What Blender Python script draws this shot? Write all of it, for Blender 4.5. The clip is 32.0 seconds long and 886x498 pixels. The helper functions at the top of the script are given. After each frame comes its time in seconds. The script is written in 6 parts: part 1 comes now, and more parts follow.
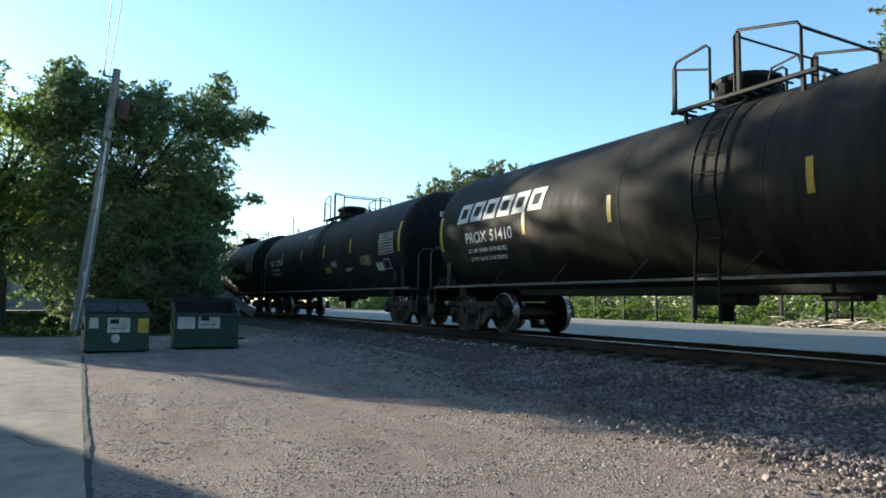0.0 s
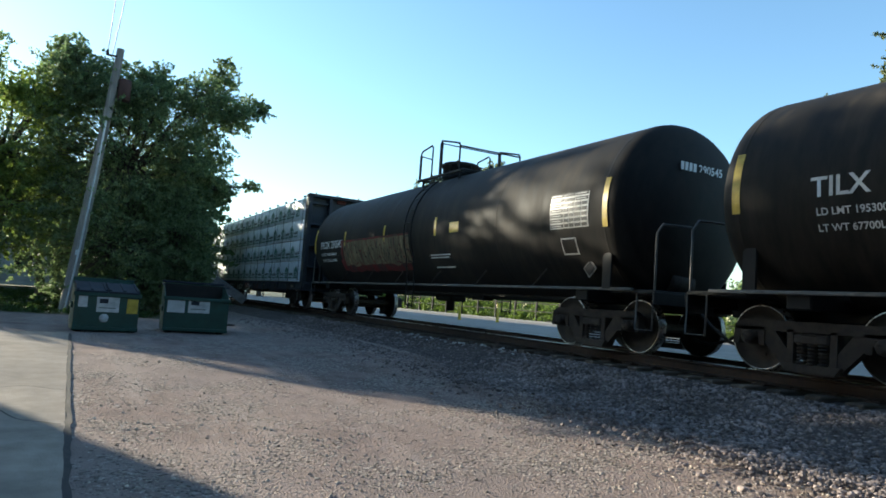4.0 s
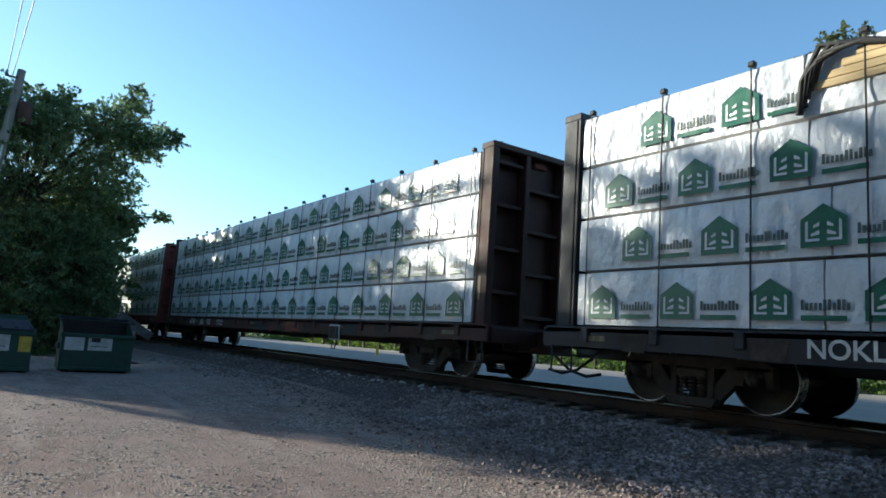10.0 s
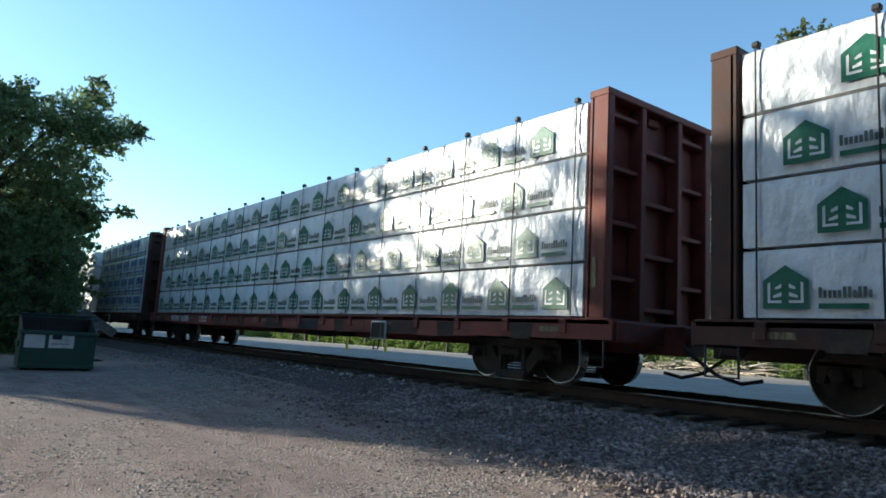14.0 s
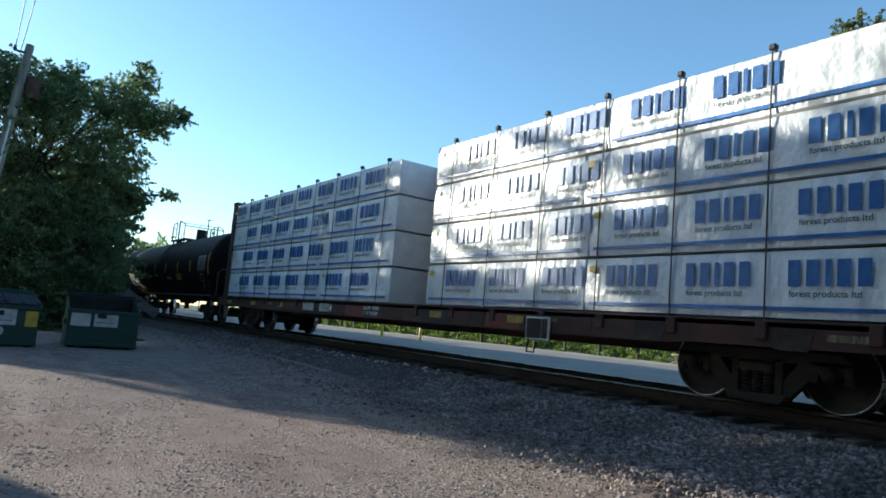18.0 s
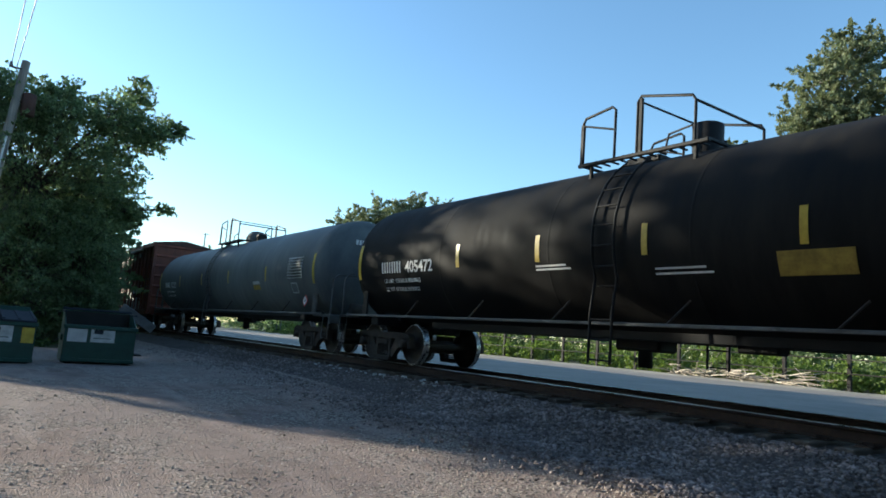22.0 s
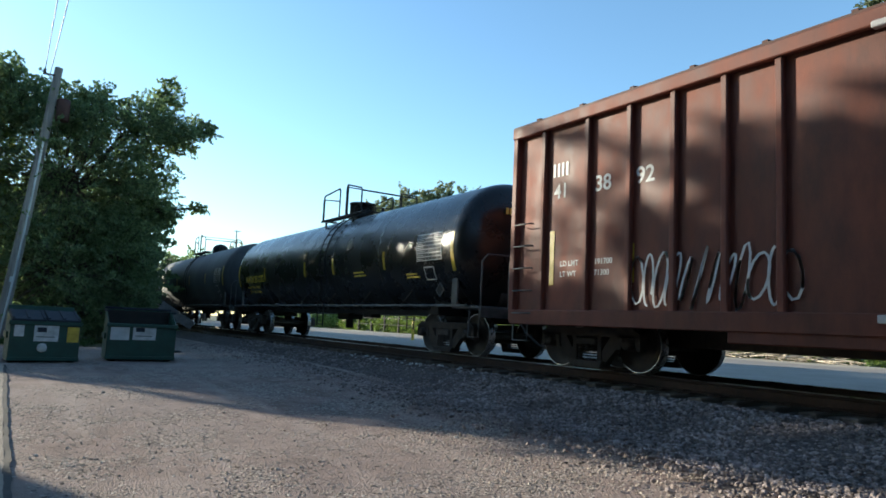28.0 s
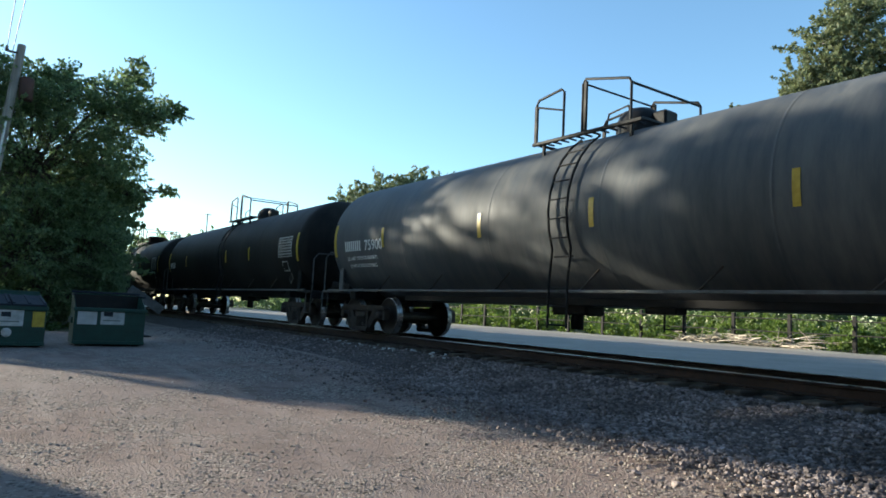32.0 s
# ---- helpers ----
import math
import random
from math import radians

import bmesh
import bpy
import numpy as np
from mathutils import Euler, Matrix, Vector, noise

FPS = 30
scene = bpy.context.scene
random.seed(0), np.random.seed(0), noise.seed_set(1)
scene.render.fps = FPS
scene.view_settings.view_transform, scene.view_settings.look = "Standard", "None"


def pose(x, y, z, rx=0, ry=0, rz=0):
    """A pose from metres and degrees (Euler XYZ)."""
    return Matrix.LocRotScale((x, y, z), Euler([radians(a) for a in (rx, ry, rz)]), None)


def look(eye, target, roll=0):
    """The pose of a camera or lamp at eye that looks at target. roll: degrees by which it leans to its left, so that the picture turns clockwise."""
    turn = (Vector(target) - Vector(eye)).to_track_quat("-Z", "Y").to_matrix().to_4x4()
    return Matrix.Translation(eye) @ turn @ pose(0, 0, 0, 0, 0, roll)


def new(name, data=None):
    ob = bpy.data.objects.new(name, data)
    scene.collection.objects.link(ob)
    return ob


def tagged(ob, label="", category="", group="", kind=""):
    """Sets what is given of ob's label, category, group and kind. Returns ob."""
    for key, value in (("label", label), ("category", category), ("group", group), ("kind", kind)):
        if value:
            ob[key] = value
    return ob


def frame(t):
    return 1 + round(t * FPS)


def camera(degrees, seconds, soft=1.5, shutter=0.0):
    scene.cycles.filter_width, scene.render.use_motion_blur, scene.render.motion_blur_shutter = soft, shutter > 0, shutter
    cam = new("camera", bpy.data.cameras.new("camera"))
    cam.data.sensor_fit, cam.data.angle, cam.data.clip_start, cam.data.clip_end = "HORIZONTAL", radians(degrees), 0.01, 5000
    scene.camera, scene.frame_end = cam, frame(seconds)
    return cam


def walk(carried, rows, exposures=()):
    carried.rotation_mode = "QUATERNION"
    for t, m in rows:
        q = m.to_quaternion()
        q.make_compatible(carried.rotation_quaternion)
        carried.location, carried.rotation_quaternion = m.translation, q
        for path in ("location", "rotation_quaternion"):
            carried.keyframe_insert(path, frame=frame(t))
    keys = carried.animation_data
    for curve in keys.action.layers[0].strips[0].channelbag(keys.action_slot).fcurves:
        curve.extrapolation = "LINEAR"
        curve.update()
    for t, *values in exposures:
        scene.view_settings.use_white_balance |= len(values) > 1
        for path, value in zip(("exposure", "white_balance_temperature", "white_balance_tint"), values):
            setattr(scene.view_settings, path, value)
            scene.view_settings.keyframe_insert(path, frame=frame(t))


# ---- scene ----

# Plan, metres: x runs along the track (the train goes towards +x), y away from the camera, z up from the lot.
TY, RZ = 9.335, 0.825          # track centre line, top of rail
SUN = Vector((-0.828, -0.520, 0.212))

cam = camera(66.5, 32.0, soft=1.7)
PATH = [
    (0, 0.057, 0.002, 1.458, 94.64, -0.88, 61.71),
    (0.5, 0.080, 0.018, 1.462, 94.95, -1.47, 62.14),
    (1, 0.083, 0.023, 1.449, 95.45, -1.75, 62.71),
    (1.5, 0.059, 0.015, 1.434, 95.56, -1.77, 63.39),
    (2, 0.055, 0.002, 1.452, 95.17, -2.27, 63.77),
    (2.5, 0.036, 0.005, 1.439, 94.75, -3.00, 62.74),
    (3, 0.072, 0.014, 1.431, 94.65, -3.70, 62.50),
    (3.5, 0.092, 0.023, 1.433, 94.52, -3.96, 61.89),
    (5.5, 0.039, -0.001, 1.461, 95.67, -3.60, 58.66),
    (6, -0.017, -0.035, 1.468, 95.97, -3.50, 58.32),
    (6.5, -0.028, -0.048, 1.464, 96.22, -4.32, 58.49),
    (7, -0.041, -0.032, 1.467, 96.22, -4.66, 58.95),
    (7.5, -0.028, -0.023, 1.470, 96.19, -4.63, 60.77),
    (8, -0.025, -0.003, 1.465, 96.29, -3.82, 59.18),
    (8.5, -0.017, 0.003, 1.468, 96.67, -3.50, 57.21),
    (9, -0.003, -0.000, 1.451, 97.31, -3.47, 56.17),
    (9.5, 0.017, 0.023, 1.441, 97.87, -3.59, 55.09),
    (10, 0.021, 0.009, 1.465, 97.98, -3.87, 54.06),
    (10.5, 0.019, 0.003, 1.463, 98.12, -4.03, 53.17),
    (11, 0.019, 0.011, 1.459, 98.33, -4.20, 52.36),
    (11.5, 0.024, 0.012, 1.452, 98.24, -4.23, 52.12),
    (12, 0.032, 0.010, 1.444, 98.21, -3.67, 51.97),
    (12.5, 0.034, 0.008, 1.452, 97.91, -3.33, 52.01),
    (13, 0.041, 0.027, 1.448, 97.82, -3.15, 51.91),
    (13.5, 0.037, 0.025, 1.439, 97.68, -3.22, 51.62),
    (14, 0.055, 0.032, 1.432, 97.68, -3.22, 51.59),
    (14.5, 0.060, 0.040, 1.432, 97.66, -3.56, 51.57),
    (16.5, -0.001, 0.041, 1.436, 97.49, -4.50, 54.47),
    (17, -0.016, 0.045, 1.457, 97.15, -4.57, 54.64),
    (17.5, -0.016, 0.030, 1.459, 96.88, -4.60, 54.53),
    (18, -0.018, 0.043, 1.452, 96.58, -4.99, 54.45),
    (18.5, -0.025, 0.045, 1.458, 96.45, -4.91, 54.46),
    (19, -0.022, 0.034, 1.467, 96.47, -4.64, 54.39),
    (19.5, -0.020, 0.024, 1.466, 96.66, -4.67, 54.26),
    (20, -0.018, 0.022, 1.462, 96.89, -4.58, 54.25),
    (20.5, -0.026, 0.024, 1.458, 97.18, -4.34, 54.28),
    (21, -0.018, 0.030, 1.468, 97.30, -4.21, 54.33),
    (21.5, -0.013, 0.018, 1.465, 97.45, -4.16, 54.27),
    (22, -0.005, 0.022, 1.462, 97.57, -4.41, 54.23),
    (22.5, 0.007, 0.040, 1.459, 97.48, -4.28, 54.70),
    (23, -0.027, 0.002, 1.452, 97.67, -3.12, 54.99),
    (23.5, -0.027, -0.020, 1.447, 97.45, -3.01, 55.88),
    (24, -0.032, -0.022, 1.440, 97.23, -3.60, 55.73),
    (24.5, -0.046, -0.037, 1.436, 97.03, -3.78, 55.85),
    (25, -0.051, -0.037, 1.436, 96.86, -3.47, 56.11),
    (25.5, -0.052, -0.046, 1.440, 96.72, -3.06, 56.34),
    (26, -0.043, -0.044, 1.436, 96.79, -2.83, 56.59),
    (26.5, -0.038, -0.036, 1.438, 96.75, -2.60, 56.89),
    (28.5, -0.048, -0.041, 1.431, 96.37, -2.71, 56.85),
    (29, -0.044, -0.050, 1.435, 96.11, -2.57, 56.75),
    (29.5, -0.037, -0.045, 1.436, 95.82, -2.79, 56.34),
    (30, -0.035, -0.044, 1.435, 95.66, -2.95, 55.83),
    (30.5, -0.020, -0.043, 1.431, 95.53, -2.72, 55.28),
    (31, -0.022, -0.043, 1.437, 95.37, -2.74, 54.96),
    (31.5, -0.033, -0.033, 1.435, 95.35, -2.85, 54.66),
    (32, -0.029, -0.038, 1.439, 95.35, -2.86, 54.62),
]
walk(cam, [(t, pose(x, y, z, a, b, c)) for t, x, y, z, a, b, c in PATH], exposures=[(0.0, 1.3, 6250, 0), (6.0, 1.32, 6350, 0), (8.5, 0.95, 5900, 0), (12.0, 0.97, 5930, 0), (14.0, 1.06, 6020, 0), (17.0, 0.98, 5950, 0), (20.0, 0.96, 5950, 0), (21.0, 1.04, 6000, 0), (22.5, 1.14, 6080, 0), (26.0, 1.18, 6200, 0), (29.5, 1.18, 6120, 0), (32.0, 1.22, 6220, 0)])

# ---- light ----
world = bpy.data.worlds.new("evening_sky")
scene.world = world
world.use_nodes = True
wt = world.node_tree
sky = wt.nodes.new("ShaderNodeTexSky")
sky.sky_type = "NISHITA"
sky.sun_disc = False
sky.sun_elevation = math.asin(SUN.z / SUN.length)
sky.sun_rotation = math.atan2(SUN.x, SUN.y)
sky.air_density, sky.dust_density, sky.ozone_density = 1.0, 0.3, 2.6
bg = wt.nodes["Background"]
bg.inputs["Strength"].default_value = 0.15
wt.links.new(sky.outputs["Color"], bg.inputs["Color"])
sun_data = bpy.data.lights.new("sun", "SUN")
sun_data.energy, sun_data.angle, sun_data.color = 5.0, radians(0.55), (1.0, 0.86, 0.70)
sun_lamp = new("sun", sun_data)
sun_lamp.matrix_world = look(SUN * 60, (0, 0, 0))


# ---- materials ----
def mat(name, a, b, rough=0.7, metal=0.0, scale=6.0, bump=0.15, fine=60.0, rvar=0.12, big=0.35, stretch=(1, 1, 1), spec=0.4,
        island=0.0, obrand=0.0, dist=0.02):
    """Two-scale noise between the colours a and b, with fine relief."""
    m = bpy.data.materials.new(name)
    m.use_nodes = True
    nt = m.node_tree
    N, L = nt.nodes, nt.links
    bs = N["Principled BSDF"]
    tc = N.new("ShaderNodeTexCoord")
    mp = N.new("ShaderNodeMapping")
    mp.inputs["Scale"].default_value = stretch
    L.new(tc.outputs["Object"], mp.inputs["Vector"])
    n1 = N.new("ShaderNodeTexNoise")
    n1.inputs["Scale"].default_value, n1.inputs["Detail"].default_value, n1.inputs["Roughness"].default_value = scale, 6.0, 0.65
    n2 = N.new("ShaderNodeTexNoise")
    n2.inputs["Scale"].default_value, n2.inputs["Detail"].default_value = scale * 0.13, 3.0
    n3 = N.new("ShaderNodeTexNoise")
    n3.inputs["Scale"].default_value, n3.inputs["Detail"].default_value = fine, 4.0
    for n in (n1, n2, n3):
        L.new(mp.outputs["Vector"], n.inputs["Vector"])
    mix1 = N.new("ShaderNodeMix")
    mix1.data_type = "RGBA"
    mix1.inputs[6].default_value, mix1.inputs[7].default_value = (*a, 1), (*b, 1)
    ramp = N.new("ShaderNodeMapRange")
    ramp.inputs[1].default_value, ramp.inputs[2].default_value = 0.34, 0.66
    L.new(n1.outputs["Fac"], ramp.inputs[0])
    L.new(ramp.outputs[0], mix1.inputs[0])
    hsv = N.new("ShaderNodeHueSaturation")
    L.new(mix1.outputs[2], hsv.inputs["Color"])
    val = N.new("ShaderNodeMapRange")
    val.inputs[1].default_value, val.inputs[2].default_value = 0.3, 0.7
    val.inputs[3].default_value, val.inputs[4].default_value = 1 - big, 1 + big
    L.new(n2.outputs["Fac"], val.inputs[0])
    out = val.outputs[0]
    for amount, node, sock in ((island, "ShaderNodeNewGeometry", "Random Per Island"), (obrand, "ShaderNodeObjectInfo", "Random")):
        if amount:
            g = N.new(node)
            r = N.new("ShaderNodeMapRange")
            r.inputs[3].default_value, r.inputs[4].default_value = 1 - amount, 1 + amount
            L.new(g.outputs[sock], r.inputs[0])
            mul = N.new("ShaderNodeMath")
            mul.operation = "MULTIPLY"
            L.new(out, mul.inputs[0])
            L.new(r.outputs[0], mul.inputs[1])
            out = mul.outputs[0]
    L.new(out, hsv.inputs["Value"])
    L.new(hsv.outputs["Color"], bs.inputs["Base Color"])
    rr = N.new("ShaderNodeMapRange")
    rr.inputs[1].default_value, rr.inputs[2].default_value = 0.3, 0.7
    rr.inputs[3].default_value, rr.inputs[4].default_value = max(0.02, rough - rvar), min(1.0, rough + rvar)
    L.new(n1.outputs["Fac"], rr.inputs[0])
    L.new(rr.outputs[0], bs.inputs["Roughness"])
    bs.inputs["Metallic"].default_value = metal
    bs.inputs["Specular IOR Level"].default_value = spec
    if bump:
        bp = N.new("ShaderNodeBump")
        bp.inputs["Strength"].default_value, bp.inputs["Distance"].default_value = bump, dist
        L.new(n3.outputs["Fac"], bp.inputs["Height"])
        L.new(bp.outputs["Normal"], bs.inputs["Normal"])
    return m


def leaf_mat(name, a, b, glow=0.45):
    """Thin leaves: light passes through them."""
    m = bpy.data.materials.new(name)
    m.use_nodes = True
    nt = m.node_tree
    N, L = nt.nodes, nt.links
    bs = N["Principled BSDF"]
    g = N.new("ShaderNodeNewGeometry")
    mx = N.new("ShaderNodeMix")
    mx.data_type = "RGBA"
    mx.inputs[6].default_value, mx.inputs[7].default_value = (*a, 1), (*b, 1)
    L.new(g.outputs["Random Per Island"], mx.inputs[0])
    L.new(mx.outputs[2], bs.inputs["Base Color"])
    bs.inputs["Roughness"].default_value = 0.55
    bs.inputs["Specular IOR Level"].default_value = 0.3
    tr = N.new("ShaderNodeBsdfTranslucent")
    br = N.new("ShaderNodeHueSaturation")
    br.inputs["Value"].default_value, br.inputs["Saturation"].default_value = 1.6, 1.15
    L.new(mx.outputs[2], br.inputs["Color"])
    L.new(br.outputs["Color"], tr.inputs["Color"])
    ms = N.new("ShaderNodeMixShader")
    ms.inputs[0].default_value = glow
    L.new(bs.outputs[0], ms.inputs[1])
    L.new(tr.outputs[0], ms.inputs[2])
    L.new(ms.outputs[0], N["Material Output"].inputs["Surface"])
    return m


def lot_mat():
    """Packed tan dirt with pebbly patches, streaks along the track and denser gravel towards the ballast."""
    m = bpy.data.materials.new("lot_gravel")
    m.use_nodes = True
    nt = m.node_tree
    N, L = nt.nodes, nt.links
    bs = N["Principled BSDF"]
    bs.inputs["Roughness"].default_value, bs.inputs["Specular IOR Level"].default_value = 0.93, 0.2
    tc = N.new("ShaderNodeTexCoord")

    def noise_at(scale, detail=4.0, stretch=None):
        n = N.new("ShaderNodeTexNoise")
        n.inputs["Scale"].default_value, n.inputs["Detail"].default_value = scale, detail
        if stretch:
            mp = N.new("ShaderNodeMapping")
            mp.inputs["Scale"].default_value = stretch
            L.new(tc.outputs["Object"], mp.inputs["Vector"])
            L.new(mp.outputs["Vector"], n.inputs["Vector"])
        else:
            L.new(tc.outputs["Object"], n.inputs["Vector"])
        return n.outputs["Fac"]

    def span(sock, a, b, c=0.0, d=1.0):
        r = N.new("ShaderNodeMapRange")
        for k, v in zip((1, 2, 3, 4), (a, b, c, d)):
            r.inputs[k].default_value = v
        L.new(sock, r.inputs[0])
        return r.outputs[0]

    def calc(op, a, b):
        q = N.new("ShaderNodeMath")
        q.operation = op
        for k, v in ((0, a), (1, b)):
            if isinstance(v, float):
                q.inputs[k].default_value = v
            else:
                L.new(v, q.inputs[k])
        return q.outputs[0]

    def blend(fac, a, b):
        q = N.new("ShaderNodeMix")
        q.data_type = "RGBA"
        for k, v in ((0, fac), (6, a), (7, b)):
            if isinstance(v, tuple):
                q.inputs[k].default_value = (*v, 1)
            else:
                L.new(v, q.inputs[k])
        return q.outputs[2]

    dirt = blend(span(noise_at(2.2, 6.0), 0.33, 0.67), (0.165, 0.116, 0.099), (0.297, 0.215, 0.186))
    dirt = blend(span(noise_at(1.0, 4.0, (0.22, 1.9, 1.0)), 0.50, 0.68), dirt, (0.337, 0.261, 0.226))
    dirt = blend(span(noise_at(0.20, 3.0), 0.42, 0.62, 0.0, 0.55), dirt, (0.33, 0.266, 0.234))
    xyz = N.new("ShaderNodeSeparateXYZ")
    L.new(tc.outputs["Object"], xyz.inputs[0])
    patchy = calc("ADD", span(noise_at(0.85, 5.0), 0.44, 0.62), span(xyz.outputs["Y"], 3.6, 6.2, 0.0, 0.55))
    vor = N.new("ShaderNodeTexVoronoi")
    vor.inputs["Scale"].default_value = 34.0
    L.new(tc.outputs["Object"], vor.inputs["Vector"])
    cell = N.new("ShaderNodeSeparateColor")
    L.new(vor.outputs["Color"], cell.inputs[0])
    there = calc("GREATER_THAN", calc("MULTIPLY", patchy, 0.62), cell.outputs[0])
    stone = blend(cell.outputs[1], (0.075, 0.060, 0.052), (0.46, 0.385, 0.335))
    L.new(blend(there, dirt, stone), bs.inputs["Base Color"])
    lump = calc("MULTIPLY", there, span(vor.outputs["Distance"], 0.0, 0.6, 1.0, 0.0))
    bp = N.new("ShaderNodeBump")
    bp.inputs["Strength"].default_value, bp.inputs["Distance"].default_value = 1.0, 0.016
    L.new(lump, bp.inputs["Height"])
    b2 = N.new("ShaderNodeBump")
    b2.inputs["Strength"].default_value, b2.inputs["Distance"].default_value = 0.9, 0.03
    L.new(noise_at(48.0, 4.0), b2.inputs["Height"])
    L.new(b2.outputs["Normal"], bp.inputs["Normal"])
    L.new(bp.outputs["Normal"], bs.inputs["Normal"])
    return m


M_LOT = lot_mat()
M_PAD = mat("worn_concrete", (0.225, 0.183, 0.145), (0.355, 0.295, 0.24), 0.9, scale=3.0, bump=0.4, fine=55.0, big=0.2)
M_TAR = mat("dark_joint", (0.03, 0.028, 0.026), (0.07, 0.06, 0.055), 0.9, scale=9.0)
M_PEBBLE = mat("pebble", (0.22, 0.18, 0.145), (0.50, 0.43, 0.36), 0.85, scale=9.0, bump=0.2, island=0.45)
M_PALE = mat("pale_limestone", (0.50, 0.48, 0.44), (0.75, 0.72, 0.67), 0.8, scale=9.0, bump=0.2, island=0.2)
M_BALLAST = mat("ballast_bed", (0.055, 0.045, 0.041), (0.155, 0.128, 0.118), 0.95, scale=14.0, bump=1.0, fine=26.0, big=0.2, dist=0.05)
M_STONE = mat("ballast_stone", (0.10, 0.080, 0.074), (0.33, 0.270, 0.250), 0.85, scale=12.0, bump=0.3, island=0.5)
M_ROAD = mat("road_asphalt", (0.215, 0.185, 0.16), (0.295, 0.255, 0.22), 0.85, scale=5.0, bump=0.2, fine=80.0, big=0.12)
M_VERGE = mat("dusty_verge", (0.30, 0.26, 0.20), (0.42, 0.37, 0.29), 0.95, scale=3.0, bump=0.5, fine=30.0, big=0.2)
M_GRASS = leaf_mat("grass_blades", (0.03, 0.055, 0.014), (0.07, 0.105, 0.032), 0.3)
M_SOIL = mat("soil", (0.05, 0.055, 0.025), (0.11, 0.11, 0.055), 0.95, scale=2.0, bump=0.6)
M_RAIL = mat("rusty_rail", (0.032, 0.021, 0.016), (0.07, 0.042, 0.03), 0.75, 0.4, scale=9.0, bump=0.15)
M_RAILTOP = mat("polished_rail", (0.32, 0.31, 0.30), (0.5, 0.48, 0.46), 0.3, 1.0, scale=12.0, bump=0.03, stretch=(0.2, 3, 3))
M_TIE = mat("creosote_wood", (0.035, 0.026, 0.02), (0.11, 0.085, 0.065), 0.9, scale=8.0, bump=0.5, stretch=(1, 0.25, 1), obrand=0.45)
M_IRON = mat("truck_iron", (0.028, 0.023, 0.02), (0.075, 0.058, 0.047), 0.8, 0.25, scale=7.0, bump=0.2, obrand=0.2)
M_WHEEL = mat("wheel_steel", (0.025, 0.02, 0.017), (0.06, 0.047, 0.038), 0.7, 0.3, scale=9.0, bump=0.1)
M_TREAD = mat("polished_tread", (0.3, 0.29, 0.28), (0.5, 0.48, 0.46), 0.3, 1.0, scale=14.0, bump=0.02)
M_SILL = mat("weathered_sill_grey", (0.06, 0.058, 0.055), (0.14, 0.135, 0.13), 0.6, 0.2, scale=5.0)
M_BLACK = mat("tank_black_dusty", (0.010, 0.0095, 0.009), (0.033, 0.0285, 0.0240), 0.66, scale=2.2, bump=0.05, big=0.4, rvar=0.1, spec=0.15, stretch=(2.2, 0.7, 0.45))
M_GLOSS = mat("tank_black_gloss", (0.006, 0.006, 0.007), (0.016, 0.0155, 0.015), 0.28, scale=1.2, bump=0.03, big=0.2, rvar=0.07, spec=0.36)
# darker copy of the black paint, for the tank car seen in shadow
M_BLACK_SHADE = mat("tank_black_shaded", (0.006, 0.0058, 0.006), (0.015, 0.0138, 0.0128), 0.7, scale=2.2, bump=0.05, big=0.35, rvar=0.1, spec=0.12, stretch=(2.2, 0.7, 0.45))
M_GREY = mat("tank_grey_paint", (0.085, 0.095, 0.10), (0.15, 0.155, 0.15), 0.62, scale=2.2, bump=0.05, big=0.25, rvar=0.1, stretch=(2.2, 0.7, 0.4), spec=0.25)
M_GREY2 = mat("tank_slate_paint", (0.06, 0.066, 0.073), (0.108, 0.11, 0.11), 0.62, scale=2.2, bump=0.05, big=0.28, rvar=0.1, stretch=(2.2, 0.7, 0.4), spec=0.25)
M_PIPE = mat("railing_black", (0.008, 0.008, 0.009), (0.018, 0.017, 0.017), 0.6, scale=9.0, spec=0.2)
M_YELLOW = mat("reflector_yellow", (0.42, 0.28, 0.025), (0.58, 0.41, 0.05), 0.4, scale=9.0, bump=0.05)
M_MUST = mat("mustard_panel", (0.22, 0.14, 0.02), (0.42, 0.29, 0.05), 0.6, scale=6.0, bump=0.05)
M_WHITE = mat("stencil_white", (0.62, 0.62, 0.6), (0.78, 0.78, 0.76), 0.6, scale=9.0, bump=0.03)
M_STENY = mat("stencil_yellow", (0.66, 0.45, 0.05), (0.75, 0.55, 0.1), 0.5, scale=9.0, bump=0.03)
M_PANEL = mat("panel_black", (0.02, 0.02, 0.02), (0.04, 0.04, 0.04), 0.5)
M_PANELW = mat("panel_white", (0.40, 0.39, 0.37), (0.62, 0.61, 0.59), 0.45, scale=7.0, bump=0.04)
M_RED = mat("placard_red", (0.5, 0.03, 0.02), (0.62, 0.06, 0.05), 0.5)
M_BROWN = mat("boxcar_brown", (0.085, 0.025, 0.016), (0.17, 0.052, 0.032), 0.65, scale=2.6, bump=0.12, big=0.3, stretch=(1, 1, 0.45))
M_RUST = mat("flatcar_rust_red", (0.12, 0.029, 0.022), (0.20, 0.052, 0.038), 0.7, scale=3.0, bump=0.15, big=0.3)
M_RUST2 = mat("flatcar_dark_brown", (0.034, 0.015, 0.012), (0.075, 0.031, 0.022), 0.7, scale=3.0, bump=0.15, big=0.3)
M_NAVY = mat("flatcar_navy", (0.009, 0.011, 0.016), (0.024, 0.026, 0.034), 0.6, scale=3.0, bump=0.12, big=0.3)
